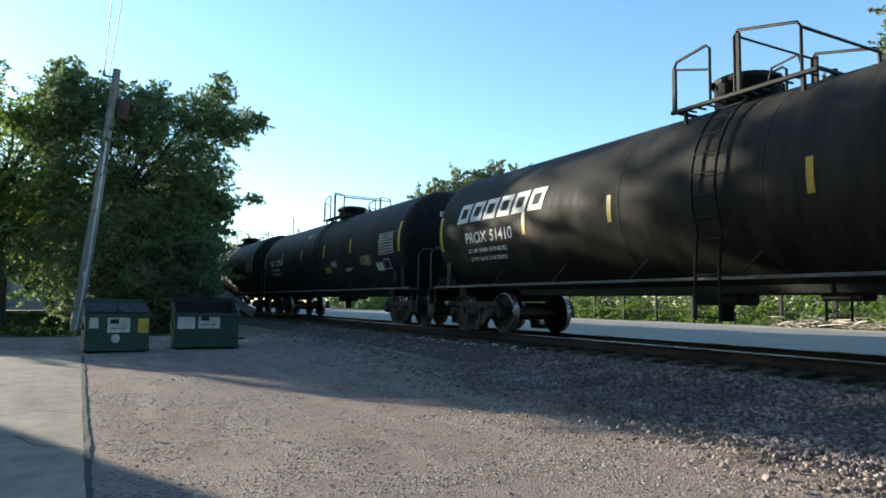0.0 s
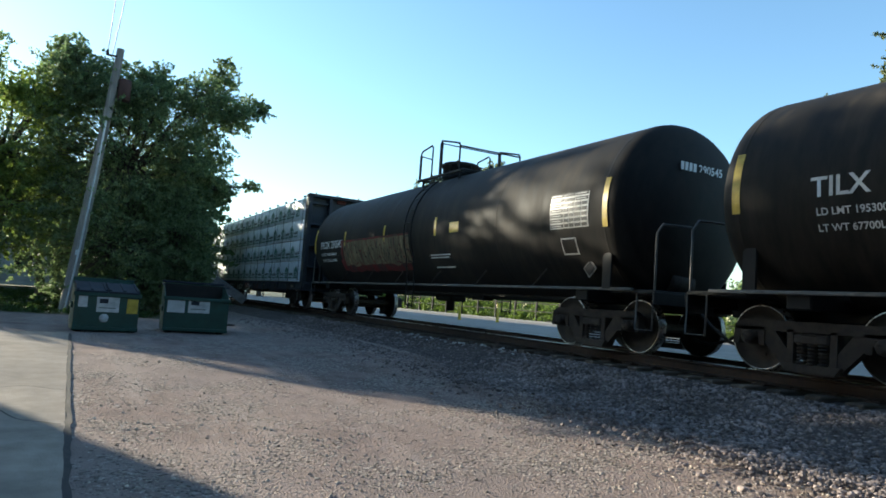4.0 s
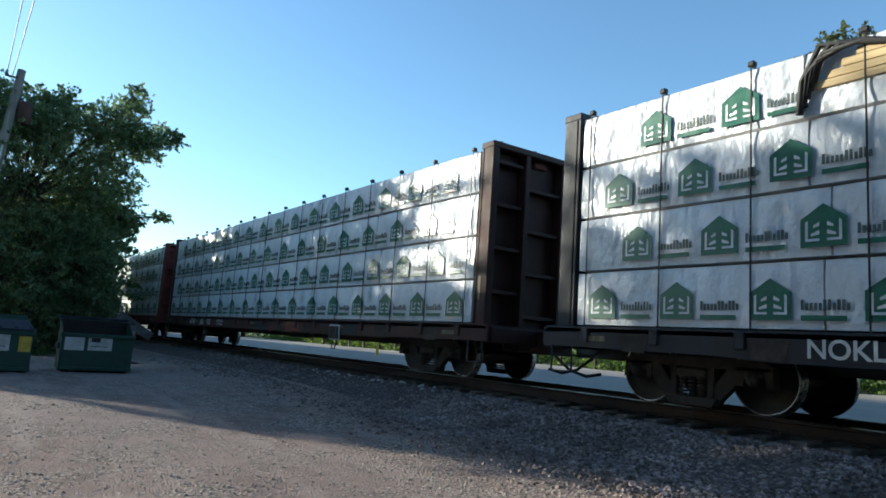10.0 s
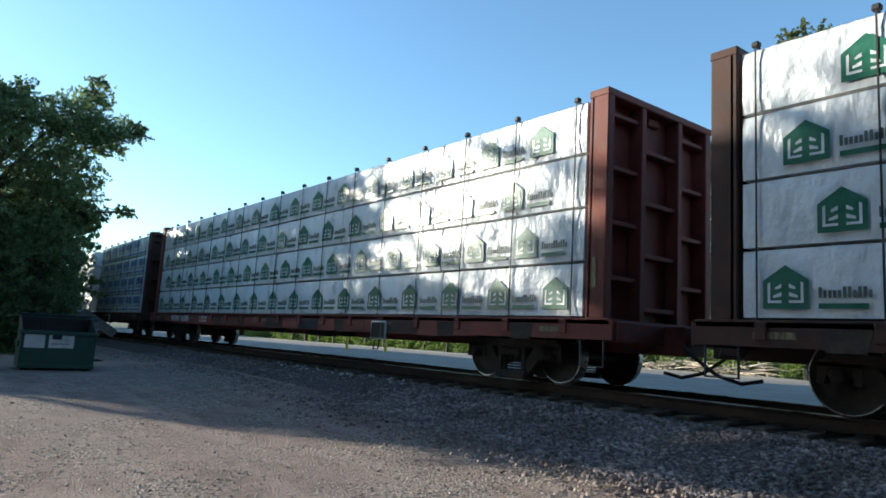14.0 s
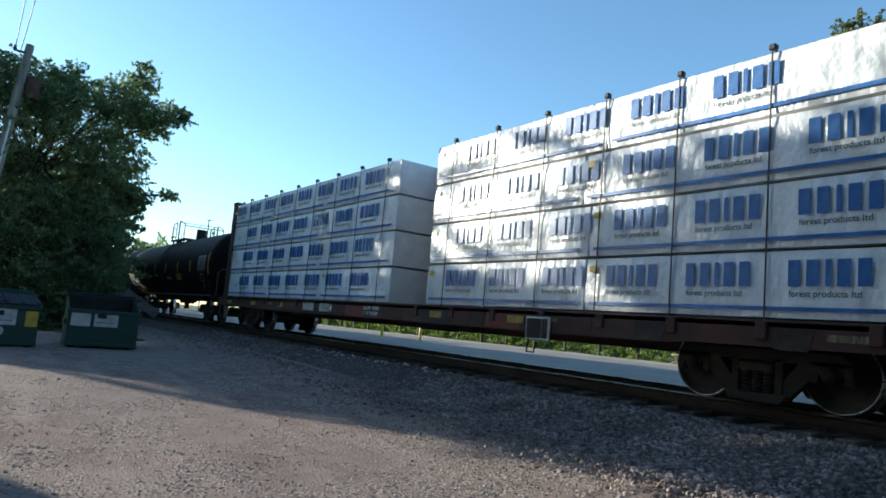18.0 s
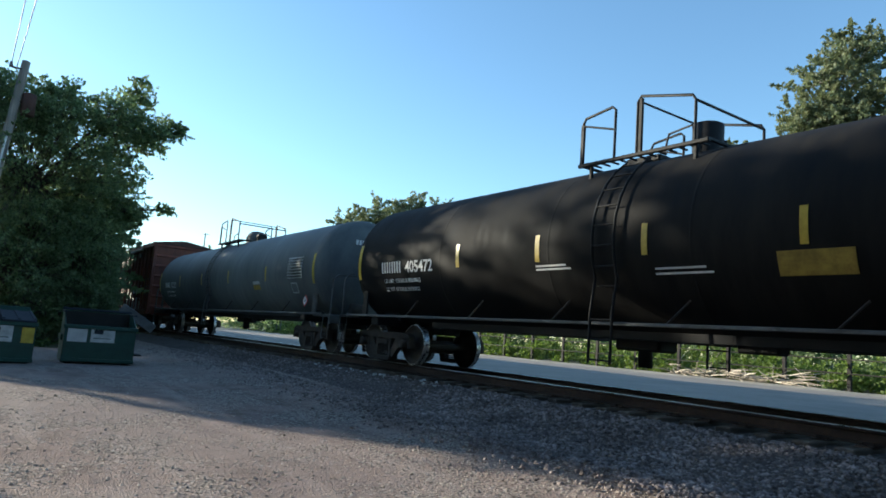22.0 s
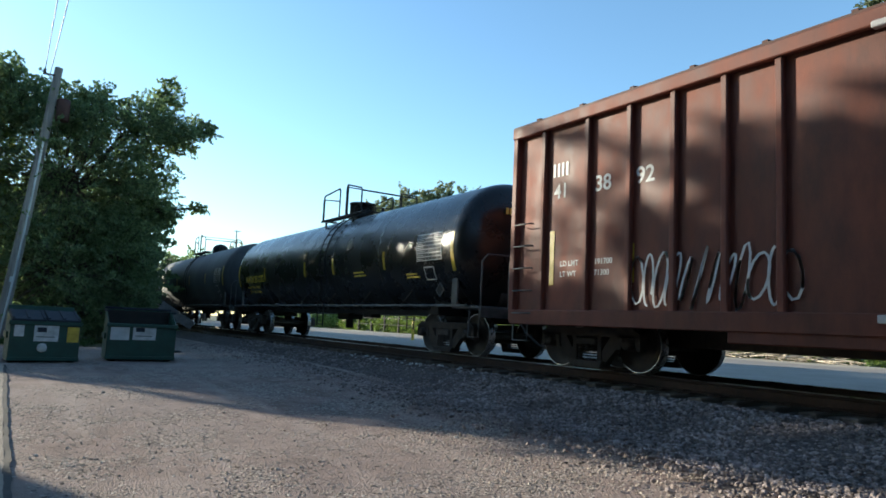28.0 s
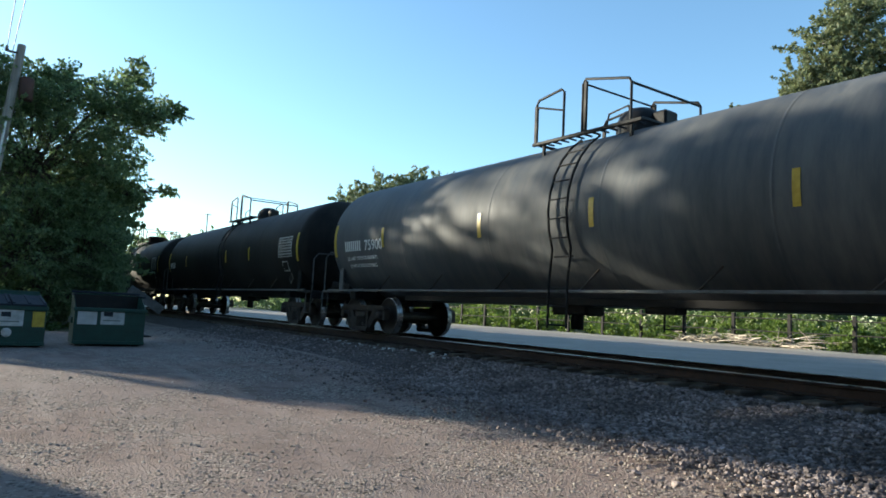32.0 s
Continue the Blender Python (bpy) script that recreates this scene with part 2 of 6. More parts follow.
M_WRAP = mat("lumber_wrap", (0.60, 0.64, 0.69), (0.74, 0.775, 0.825), 0.33, scale=1.6, bump=0.6, fine=2.6, rvar=0.12, big=0.08, spec=0.5, dist=0.14, stretch=(1.5, 1, 1.0))
M_WRAP2 = mat("lumber_wrap_end", (0.60, 0.60, 0.60), (0.72, 0.72, 0.71), 0.5, scale=2.0, bump=0.4, fine=4.0, dist=0.06)
M_GREEN = mat("wrap_print_green", (0.018, 0.12, 0.078), (0.04, 0.17, 0.115), 0.35, scale=6.0, bump=0.1, fine=6.0)
M_INK = mat("wrap_print_grey", (0.06, 0.09, 0.085), (0.11, 0.14, 0.13), 0.4, scale=6.0, bump=0.05)
M_BLUE = mat("wrap_print_blue", (0.03, 0.12, 0.36), (0.06, 0.18, 0.45), 0.35, scale=6.0, bump=0.1, fine=6.0)
M_STRAP = mat("black_strap", (0.012, 0.012, 0.012), (0.03, 0.03, 0.03), 0.6)
M_LUMBER = mat("bare_lumber", (0.50, 0.37, 0.19), (0.66, 0.52, 0.30), 0.7, scale=5.0, bump=0.2, stretch=(0.2, 1, 6))
M_GRAFW = mat("graffiti_white", (0.46, 0.47, 0.47), (0.66, 0.67, 0.66), 0.55, scale=4.0, bump=0.03)
M_GRAFT = mat("graffiti_tan", (0.016, 0.013, 0.010), (0.29, 0.235, 0.135), 0.55, scale=4.2, bump=0.03, stretch=(5, 1, 0.7), big=0.5)
M_GRAFR = mat("graffiti_red", (0.020, 0.008, 0.007), (0.21, 0.020, 0.018), 0.6, scale=2.6, bump=0.03, big=0.5)
M_GRAFP = mat("graffiti_thin_pale", (0.29, 0.26, 0.255), (0.58, 0.59, 0.60), 0.55, scale=2.6, bump=0.03, stretch=(1, 1, 0.6), big=0.25)
M_DUMP = mat("dumpster_green", (0.009, 0.038, 0.028), (0.017, 0.062, 0.046), 0.5, scale=4.0, bump=0.1, big=0.2)
M_LID = mat("plastic_lid", (0.012, 0.015, 0.022), (0.026, 0.03, 0.04), 0.8, scale=4.0, bump=0.1)
M_STEEL = mat("galvanised_sheet", (0.42, 0.43, 0.44), (0.56, 0.57, 0.58), 0.45, 0.5, scale=4.0, bump=0.1)
M_POLE = mat("grey_pole_wood", (0.16, 0.14, 0.125), (0.29, 0.26, 0.235), 0.85, scale=6.0, bump=0.4, stretch=(3, 3, 0.15), big=0.2)
M_WIRE = mat("wire", (0.05, 0.05, 0.05), (0.14, 0.14, 0.14), 0.5, 0.3)
M_BARK = mat("bark", (0.05, 0.04, 0.03), (0.12, 0.10, 0.08), 0.9, scale=7.0, bump=0.8, stretch=(2, 2, 0.3))
M_TWIG = mat("dry_branches", (0.34, 0.28, 0.21), (0.56, 0.48, 0.38), 0.9, scale=5.0, bump=0.3, island=0.35)
M_LEAF = leaf_mat("maple_leaves", (0.085, 0.125, 0.060), (0.20, 0.25, 0.125), 0.5)
M_LEAF2 = leaf_mat("willow_leaves", (0.10, 0.145, 0.042), (0.23, 0.28, 0.095), 0.55)
M_LEAF4 = leaf_mat("poplar_leaves", (0.085, 0.105, 0.05), (0.20, 0.22, 0.125), 0.35)
M_LEAF3 = leaf_mat("shrub_leaves", (0.07, 0.11, 0.022), (0.18, 0.235, 0.07), 0.42)
M_HOUSE = mat("white_siding", (0.38, 0.38, 0.37), (0.50, 0.50, 0.48), 0.7, scale=3.0, bump=0.1, stretch=(1, 1, 8))
# for the unseen block that holds back sky light
M_SKYBLOCK = mat("sky_block_sheet", (0.10, 0.09, 0.08), (0.17, 0.155, 0.14), 0.8, scale=2.0, bump=0.2, stretch=(6, 6, 0.3))
M_ROOF = mat("roof_shingle", (0.06, 0.055, 0.05), (0.12, 0.11, 0.10), 0.9, scale=5.0, bump=0.5)
M_GLASS = mat("dark_glass", (0.01, 0.012, 0.014), (0.02, 0.022, 0.025), 0.08, scale=2.0, bump=0.0, spec=0.6)
M_FENCE = mat("fence_dark_wood", (0.010, 0.008, 0.007), (0.026, 0.021, 0.017), 0.8, scale=6.0, bump=0.2)


# ---- mesh helpers ----
class Geo:
    """Gathers vertices and faces of one mesh."""

    def __init__(self):
        self.v, self.f, self.m, self.s = [], [], [], []

    def add(self, verts, faces, mi=0, smooth=False):
        k = len(self.v)
        self.v += [tuple(p) for p in verts]
        self.f += [tuple(k + i for i in q) for q in faces]
        self.m += [mi] * len(faces)
        self.s += [smooth] * len(faces)
        return self

    def box(self, c, s, b=0.01, turn=None, mi=0):
        """A box of centre c and size s with chamfered edges."""
        h = [x / 2 for x in s]
        b = min(b, *(x * 0.45 for x in h))
        vs, idx = [], {}
        for sx in (-1, 1):
            for sy in (-1, 1):
                for sz in (-1, 1):
                    for ax in range(3):
                        p = [sx * h[0], sy * h[1], sz * h[2]]
                        for o in range(3):
                            if o != ax:
                                p[o] -= (sx, sy, sz)[o] * b
                        idx[(sx, sy, sz, ax)] = len(vs)
                        vs.append(Vector(p))
        fs = []
        sg = (-1, 1)
        for ax in range(3):
            o1, o2 = [(1, 2), (2, 0), (0, 1)][ax]
            for d in sg:
                q = []
                for a1, a2 in ((-1, -1), (1, -1), (1, 1), (-1, 1)):
                    k = [0, 0, 0]
                    k[ax], k[o1], k[o2] = d, a1, a2
                    q.append(idx[(*k, ax)])
                fs.append(q if d > 0 else q[::-1])
            for d1 in sg:
                for d2 in sg:
                    q = []
                    for e, n in ((-1, o1), (-1, o2), (1, o2), (1, o1)):
                        k = [0, 0, 0]
                        k[ax], k[o1], k[o2] = e, d1, d2
                        q.append(idx[(*k, n)])
                    fs.append(q if d1 * d2 < 0 else q[::-1])
        for sx in sg:
            for sy in sg:
                for sz in sg:
                    q = [idx[(sx, sy, sz, a)] for a in range(3)]
                    fs.append(q if sx * sy * sz > 0 else q[::-1])
        if turn is not None:
            vs = [turn @ p for p in vs]
        c = Vector(c)
        return self.add([p + c for p in vs], fs, mi)

    def tube(self, pts, r, n=8, mi=0, caps=True, r2=None):
        """A round bar through the points."""
        pts = [Vector(p) for p in pts]
        k, vs = len(pts), []
        up = None
        for i, p in enumerate(pts):
            d = (pts[min(i + 1, k - 1)] - pts[max(i - 1, 0)]).normalized()
            if up is None:
                up = d.orthogonal().normalized()
            up = (up - d * up.dot(d)).normalized()
            w = d.cross(up)
            rr = r if r2 is None else r + (r2 - r) * i / max(1, k - 1)
            vs += [p + (up * math.cos(2 * math.pi * j / n) + w * math.sin(2 * math.pi * j / n)) * rr for j in range(n)]
        fs = [(i * n + j, i * n + (j + 1) % n, (i + 1) * n + (j + 1) % n, (i + 1) * n + j) for i in range(k - 1) for j in range(n)]
        self.add(vs, fs, mi, True)
        if caps:
            self.add(vs[:n], [tuple(range(n))[::-1]], mi)
            self.add(vs[-n:], [tuple(range(n))], mi)
        return self

    def lathe(self, prof, n=48, axis="x", c=(0, 0, 0), mi=0, smooth=True):
        """Turns (along, radius) pairs round an axis; pairs may carry a material index."""
        vs, fs, ms = [], [], []
        for q in prof:
            a, r = q[0], q[1]
            for j in range(n):
                u, w = r * math.cos(2 * math.pi * j / n), r * math.sin(2 * math.pi * j / n)
                p = {"x": (a, u, w), "y": (u, a, -w), "z": (u, w, a)}[axis]
                vs.append((p[0] + c[0], p[1] + c[1], p[2] + c[2]))
        for i in range(len(prof) - 1):
            for j in range(n):
                fs.append((i * n + j, (i + 1) * n + j, (i + 1) * n + (j + 1) % n, i * n + (j + 1) % n)[::-1])
                ms.append(prof[i][2] if len(prof[i]) > 2 else mi)
        k = len(self.v)
        self.v += vs
        self.f += [tuple(k + i for i in q) for q in fs]
        self.m += ms
        self.s += [smooth] * len(fs)
        return self

    def slab(self, outline, t, place, mi=0):
        """A flat outline (u, w) of thickness t; place(u, w, d) gives the point."""
        n = len(outline)
        vs = [place(u, w, 0) for u, w in outline] + [place(u, w, t) for u, w in outline]
        fs = [tuple(range(n)), tuple(range(2 * n - 1, n - 1, -1))] + [(i, i + n, (i + 1) % n + n, (i + 1) % n) for i in range(n)]
        return self.add(vs, fs, mi)

    def mesh(self, name, *mats):
        me = bpy.data.meshes.new(name)
        me.from_pydata(self.v, [], self.f)
        for m in mats:
            me.materials.append(m)
        me.polygons.foreach_set("material_index", self.m)
        me.polygons.foreach_set("use_smooth", self.s)
        me.update()
        return me


def part(name, geo, material, parent, label="", at=None, kind=""):
    """One mesh object under a thing or a part; geo is a Geo or a ready mesh."""
    me = geo if isinstance(geo, bpy.types.Mesh) else geo.mesh(name, *(material if isinstance(material, (list, tuple)) else [material]))
    ob = new(name, me)
    ob.parent = parent
    if at is not None:
        ob.matrix_basis = at
    return tagged(ob, label, kind=kind)


def thing(name, label, category, group="", at=None, kind=""):
    ob = new(name)
    ob.empty_display_size = 0.2
    if at is not None:
        ob.matrix_basis = at
    return tagged(ob, label, category, group, kind)


def solid(name, geo, material, label, category="", kind="", at=None, group=""):
    me = geo.mesh(name, *(material if isinstance(material, (list, tuple)) else [material]))
    ob = new(name, me)
    if at is not None:
        ob.matrix_basis = at
    return tagged(ob, label, category, group, kind)


MESHES = {}


def kept(key, make):
    if key not in MESHES:
        MESHES[key] = make()
    return MESHES[key]


def lettering(text, size, material, wrap=None, weight=0.018):
    """Stencilled text standing in x and z, or wrapped on a drum of radius wrap."""
    def make():
        cu = bpy.data.curves.new("lettering", "FONT")
        cu.body, cu.size, cu.align_x = text, size, "LEFT"
        cu.offset = size * weight
        ob = bpy.data.objects.new("lettering", cu)
        me = bpy.data.meshes.new_from_object(ob)
        bpy.data.objects.remove(ob)
        for v in me.vertices:
            u, w = v.co.x, v.co.y
            v.co = (u, 0, w) if wrap is None else (u, wrap - wrap * math.cos(w / wrap), wrap * math.sin(w / wrap))
        me.materials.clear()
        me.materials.append(material)
        return me
    return kept(("text", text, size, material.name, wrap, weight), make)


def on_drum(r, zc, x, a, out=0.006):
    """The pose on a drum's near side at the height angle a (radians), facing out."""
    rr = r + out
    return Matrix.Translation((x, -rr * math.cos(a), zc + rr * math.sin(a))) @ Matrix.Rotation(-a, 4, "X")


def patch(w, h, material, name, wrap=None, t=0.004, n=6):
    """A thin painted or pasted rectangle, from 0,0 to w,h, curved on a drum if wrap is given."""
    def make():
        g = Geo()
        rows = n if wrap else 1
        vs = []
        for d in (0, -t):
            for i in range(rows + 1):
                q = h * i / rows
                y, z = (wrap - wrap * math.cos(q / wrap), wrap * math.sin(q / wrap)) if wrap else (0, q)
                vs += [(0, y + d, z), (w, y + d, z)]
        k = 2 * (rows + 1)
        fs = [(k + 2 * i, k + 2 * i + 1, k + 2 * i + 3, k + 2 * i + 2) for i in range(rows)]
        fs += [(2 * i, k + 2 * i, k + 2 * i + 2, 2 * i + 2) for i in range(rows)]
        fs += [(2 * i + 1, 2 * i + 3, k + 2 * i + 3, k + 2 * i + 1) for i in range(rows)]
        fs += [(0, 1, k + 1, k), (2 * rows, k + 2 * rows, k + 2 * rows + 1, 2 * rows + 1)]
        g.add(vs, fs)
        return g.mesh(name, material)
    return kept((name, w, h, material.name, wrap), make)


def mark_shape(w, h, t, material, name, kind=0, wrap=None, lean=0.0):
    """A plain upright loop, open in the middle (kind 1: with a bar across), that stands for one painted sign."""
    def make():
        bars = [(0, 0, t, h), (w - t, 0, w, h), (t, 0, w - t, t), (t, h - t, w - t, h)]
        if kind:
            bars.append((t, h * 0.46, w - t, h * 0.46 + t * 0.8))
        g = Geo()
        for u0, q0, u1, q1 in bars:
            k = 3 if wrap else 1
            for i in range(k):
                a, b = q0 + (q1 - q0) * i / k, q0 + (q1 - q0) * (i + 1) / k
                vs = [(u + lean * q, (wrap - wrap * math.cos(q / wrap) if wrap else 0.0) - 0.004, wrap * math.sin(q / wrap) if wrap else q) for u, q in ((u0, a), (u1, a), (u1, b), (u0, b))]
                g.add(vs, [(0, 1, 2, 3)])
        return g.mesh(name, material)
    return kept((name, w, h, t, material.name, kind, wrap, lean), make)


def stroke(pts, r, place):
    """A painted line of half-width r through the points (u, w); place(u, w, step) gives the point in space."""
    vs, n = [], len(pts)
    shut = n > 3 and math.hypot(pts[0][0] - pts[-1][0], pts[0][1] - pts[-1][1]) < 1e-4
    for i, (u, w) in enumerate(pts):
        (u0, w0), (u1, w1) = pts[(i - 1) if i else (n - 2 if shut else 0)], pts[(i + 1) if i < n - 1 else (1 if shut else n - 1)]
        d = math.hypot(u1 - u0, w1 - w0) + 1e-6
        nx, nz = -(w1 - w0) / d * r, (u1 - u0) / d * r
        vs += [place(u - nx, w - nz, 0), place(u + nx, w + nz, 0)]
    return Geo().add(vs, [(2 * i, 2 * i + 2, 2 * i + 3, 2 * i + 1) for i in range(n - 1)])


# ---- ground, ballast, road ----
def ss(a, b, x):
    k = min(1.0, max(0.0, (x - a) / (b - a)))
    return k * k * (3 - 2 * k)


def lot_height(x, y):
    z = 0.2 * ss(-6, -19, x) + 0.14 * ss(3.5, 6.4, y) + 0.03 * noise.noise((x * 0.35, y * 0.35, 1.7))
    z += 0.012 * noise.noise((x * 1.7, y * 1.7, 4.2))
    if y > 6.2:
        z = z + (0.30 - z) * ss(6.2, 7.4, y)
    if y > 26:
        z += 0.28 * ss(26, 28, y)
    if x < -28:
        z += 0.25 * ss(-28, -40, x) * ss(6, 2, y)
    return z


def build_ground():
    xs = [-1500, -700, -350, -200, -130, -90, -70, -56] + [-48 + i * 2 for i in range(10)] + [-28 + i * 0.4 for i in range(85)] + [7, 9, 12, 16, 22, 30, 45, 70, 110, 200, 400, 900, 1500]
    ys = [-1500, -700, -300, -150, -80, -50, -36, -26, -19, -14, -10, -7] + [-5 + i * 0.4 for i in range(33)] + [9, 11, 13, 18, 23, 26, 26.6, 27.2, 28, 30, 34, 40, 50, 70, 110, 200, 400, 900, 1500]
    vs = [(x, y, lot_height(x, y)) for y in ys for x in xs]
    n = len(xs)
    fs = [(j * n + i, j * n + i + 1, (j + 1) * n + i + 1, (j + 1) * n + i) for j in range(len(ys) - 1) for i in range(n - 1)]
    g = Geo().add(vs, fs, 0, True)
    for k, q in enumerate(fs):
        cx, cy = vs[q[0]][0], vs[q[0]][1]
        if cy > 26.9 or cx < -56 or (cx < -25.5 and cy < 5) or cy < -14:
            g.m[k] = 1
    solid("ground", g, [M_LOT, M_SOIL], "gravelly dirt lot beside the track", "ground", "structure")


def build_pad():
    """The old concrete apron left of the joint, and the tarred joint."""
    g, vs, fs = Geo(), [], []
    xs = [-17.2 + 0.6 * i for i in range(36)]
    ys = [0.12 - 0.45 * i for i in range(22)]
    for y in ys:
        for x in xs:
            yy = y + (0.018 * noise.noise((x * 2.3, 0.3, 0.2)) if y > 0 else 0)
            vs.append((x, yy, lot_height(x, min(y, 6)) + 0.012))
    n = len(xs)
    fs = [(j * n + i, j * n + i + 1, (j + 1) * n + i + 1, (j + 1) * n + i)[::-1] for j in range(len(ys) - 1) for i in range(n - 1)]
    fs += [(i, i + 1, n * len(ys) + i + 1, n * len(ys) + i) for i in range(n - 1)]
    vs += [(x, vs[i][1] + 0.004, vs[i][2] - 0.08) for i, x in enumerate(xs)]
    solid("concrete_apron", g.add(vs, fs, 0, False), M_PAD, "worn grey concrete apron with a broken edge", "pavement", "structure")
    g = Geo()
    rng = random.Random(4)
    vs, fs = [], []
    xs = [-17.0 + 0.12 * i for i in range(170)]
    for i, x in enumerate(xs):
        w = 0.022 + 0.016 * noise.noise((x * 3.1, 5, 0)) + 0.012 * rng.random()
        yc = 0.145 + 0.018 * noise.noise((x * 2.3, 0.3, 0.2))
        z = lot_height(x, 0.16) + 0.012
        vs += [(x, yc - w, z), (x, yc + w, z + 0.002)]
    fs = [(2 * i, 2 * i + 2, 2 * i + 3, 2 * i + 1) for i in range(len(xs) - 1)]
    solid("pavement_joint", g.add(vs, fs), M_TAR, "dark dirt-filled joint between concrete and gravel", "joint", "structure")
    for k, pts in enumerate(([(-9.6, 0.1), (-9.9, -0.35), (-9.75, -0.7), (-10.1, -1.1), (-10.0, -1.7)], [(-7.4, 0.1), (-7.75, -0.3), (-8.3, -0.5), (-8.5, -0.95), (-9.2, -1.2)], [(-12.5, -0.9), (-11.8, -1.2), (-11.0, -1.15), (-10.1, -1.3)])):
        fine = [(a[0] + (b[0] - a[0]) * q / 4 + 0.04 * noise.noise((k + a[0] * 3 + q, 1, 2)), a[1] + (b[1] - a[1]) * q / 4 + 0.04 * noise.noise((k + q, a[1] * 3, 5))) for a, b in zip(pts, pts[1:]) for q in range(4)]
        solid("pavement_crack", stroke(fine, 0.009, lambda u, w, i: (u, w, lot_height(u, w) + 0.0165)), M_TAR, "thin dark crack in the concrete apron", "crack", "structure")


def rock_cloud(name, places, material, label, category, parent=None, base=5):
    """Many small rough stones in one mesh; places are (x, y, z, size)."""
    rng = np.random.RandomState(base)
    k = np.array([(0, 0, 1), (0.89, 0, 0.45), (0.28, 0.85, 0.45), (-0.72, 0.53, 0.45), (-0.72, -0.53, 0.45), (0.28, -0.85, 0.45), (0.72, 0.53, -0.45), (-0.28, 0.85, -0.45), (-0.89, 0, -0.45), (-0.28, -0.85, -0.45), (0.72, -0.53, -0.45)])
    f = np.array([(0, 1, 2), (0, 2, 3), (0, 3, 4), (0, 4, 5), (0, 5, 1), (1, 6, 2), (2, 7, 3), (3, 8, 4), (4, 9, 5), (5, 10, 1), (6, 7, 2), (7, 8, 3), (8, 9, 4), (9, 10, 5), (10, 6, 1)])
    places = np.array(places)
    n = len(places)
    v = np.repeat(k[None], n, 0) * (1 + 0.55 * (rng.rand(n, 11, 1) - 0.5))
    sc = 0.6 + 0.8 * rng.rand(n, 1, 3)
    sc[:, :, 2] *= 0.75
    v *= sc
    a = rng.rand(n) * 6.28
    ca, sa = np.cos(a)[:, None], np.sin(a)[:, None]
    x, y = v[:, :, 0] * ca - v[:, :, 1] * sa, v[:, :, 0] * sa + v[:, :, 1] * ca
    v = np.stack([x, y, v[:, :, 2]], 2) * places[:, None, 3:4] + places[:, None, :3]
    fs = (f[None] + (np.arange(n) * 11)[:, None, None]).reshape(-1, 3)
    me = bpy.data.meshes.new(name)
    me.from_pydata(v.reshape(-1, 3).tolist(), [], fs.tolist())
    me.materials.append(material)
    ob = new(name, me)
    ob.parent = parent
    return tagged(ob, label, category, kind="stuff")


def bed_height(y):
    """The ballast's cross-section."""
    d = abs(y - TY)
    return 0.575 - 0.36 * ss(1.2, 2.95, d) - (0.01 if d < 0.55 else 0)


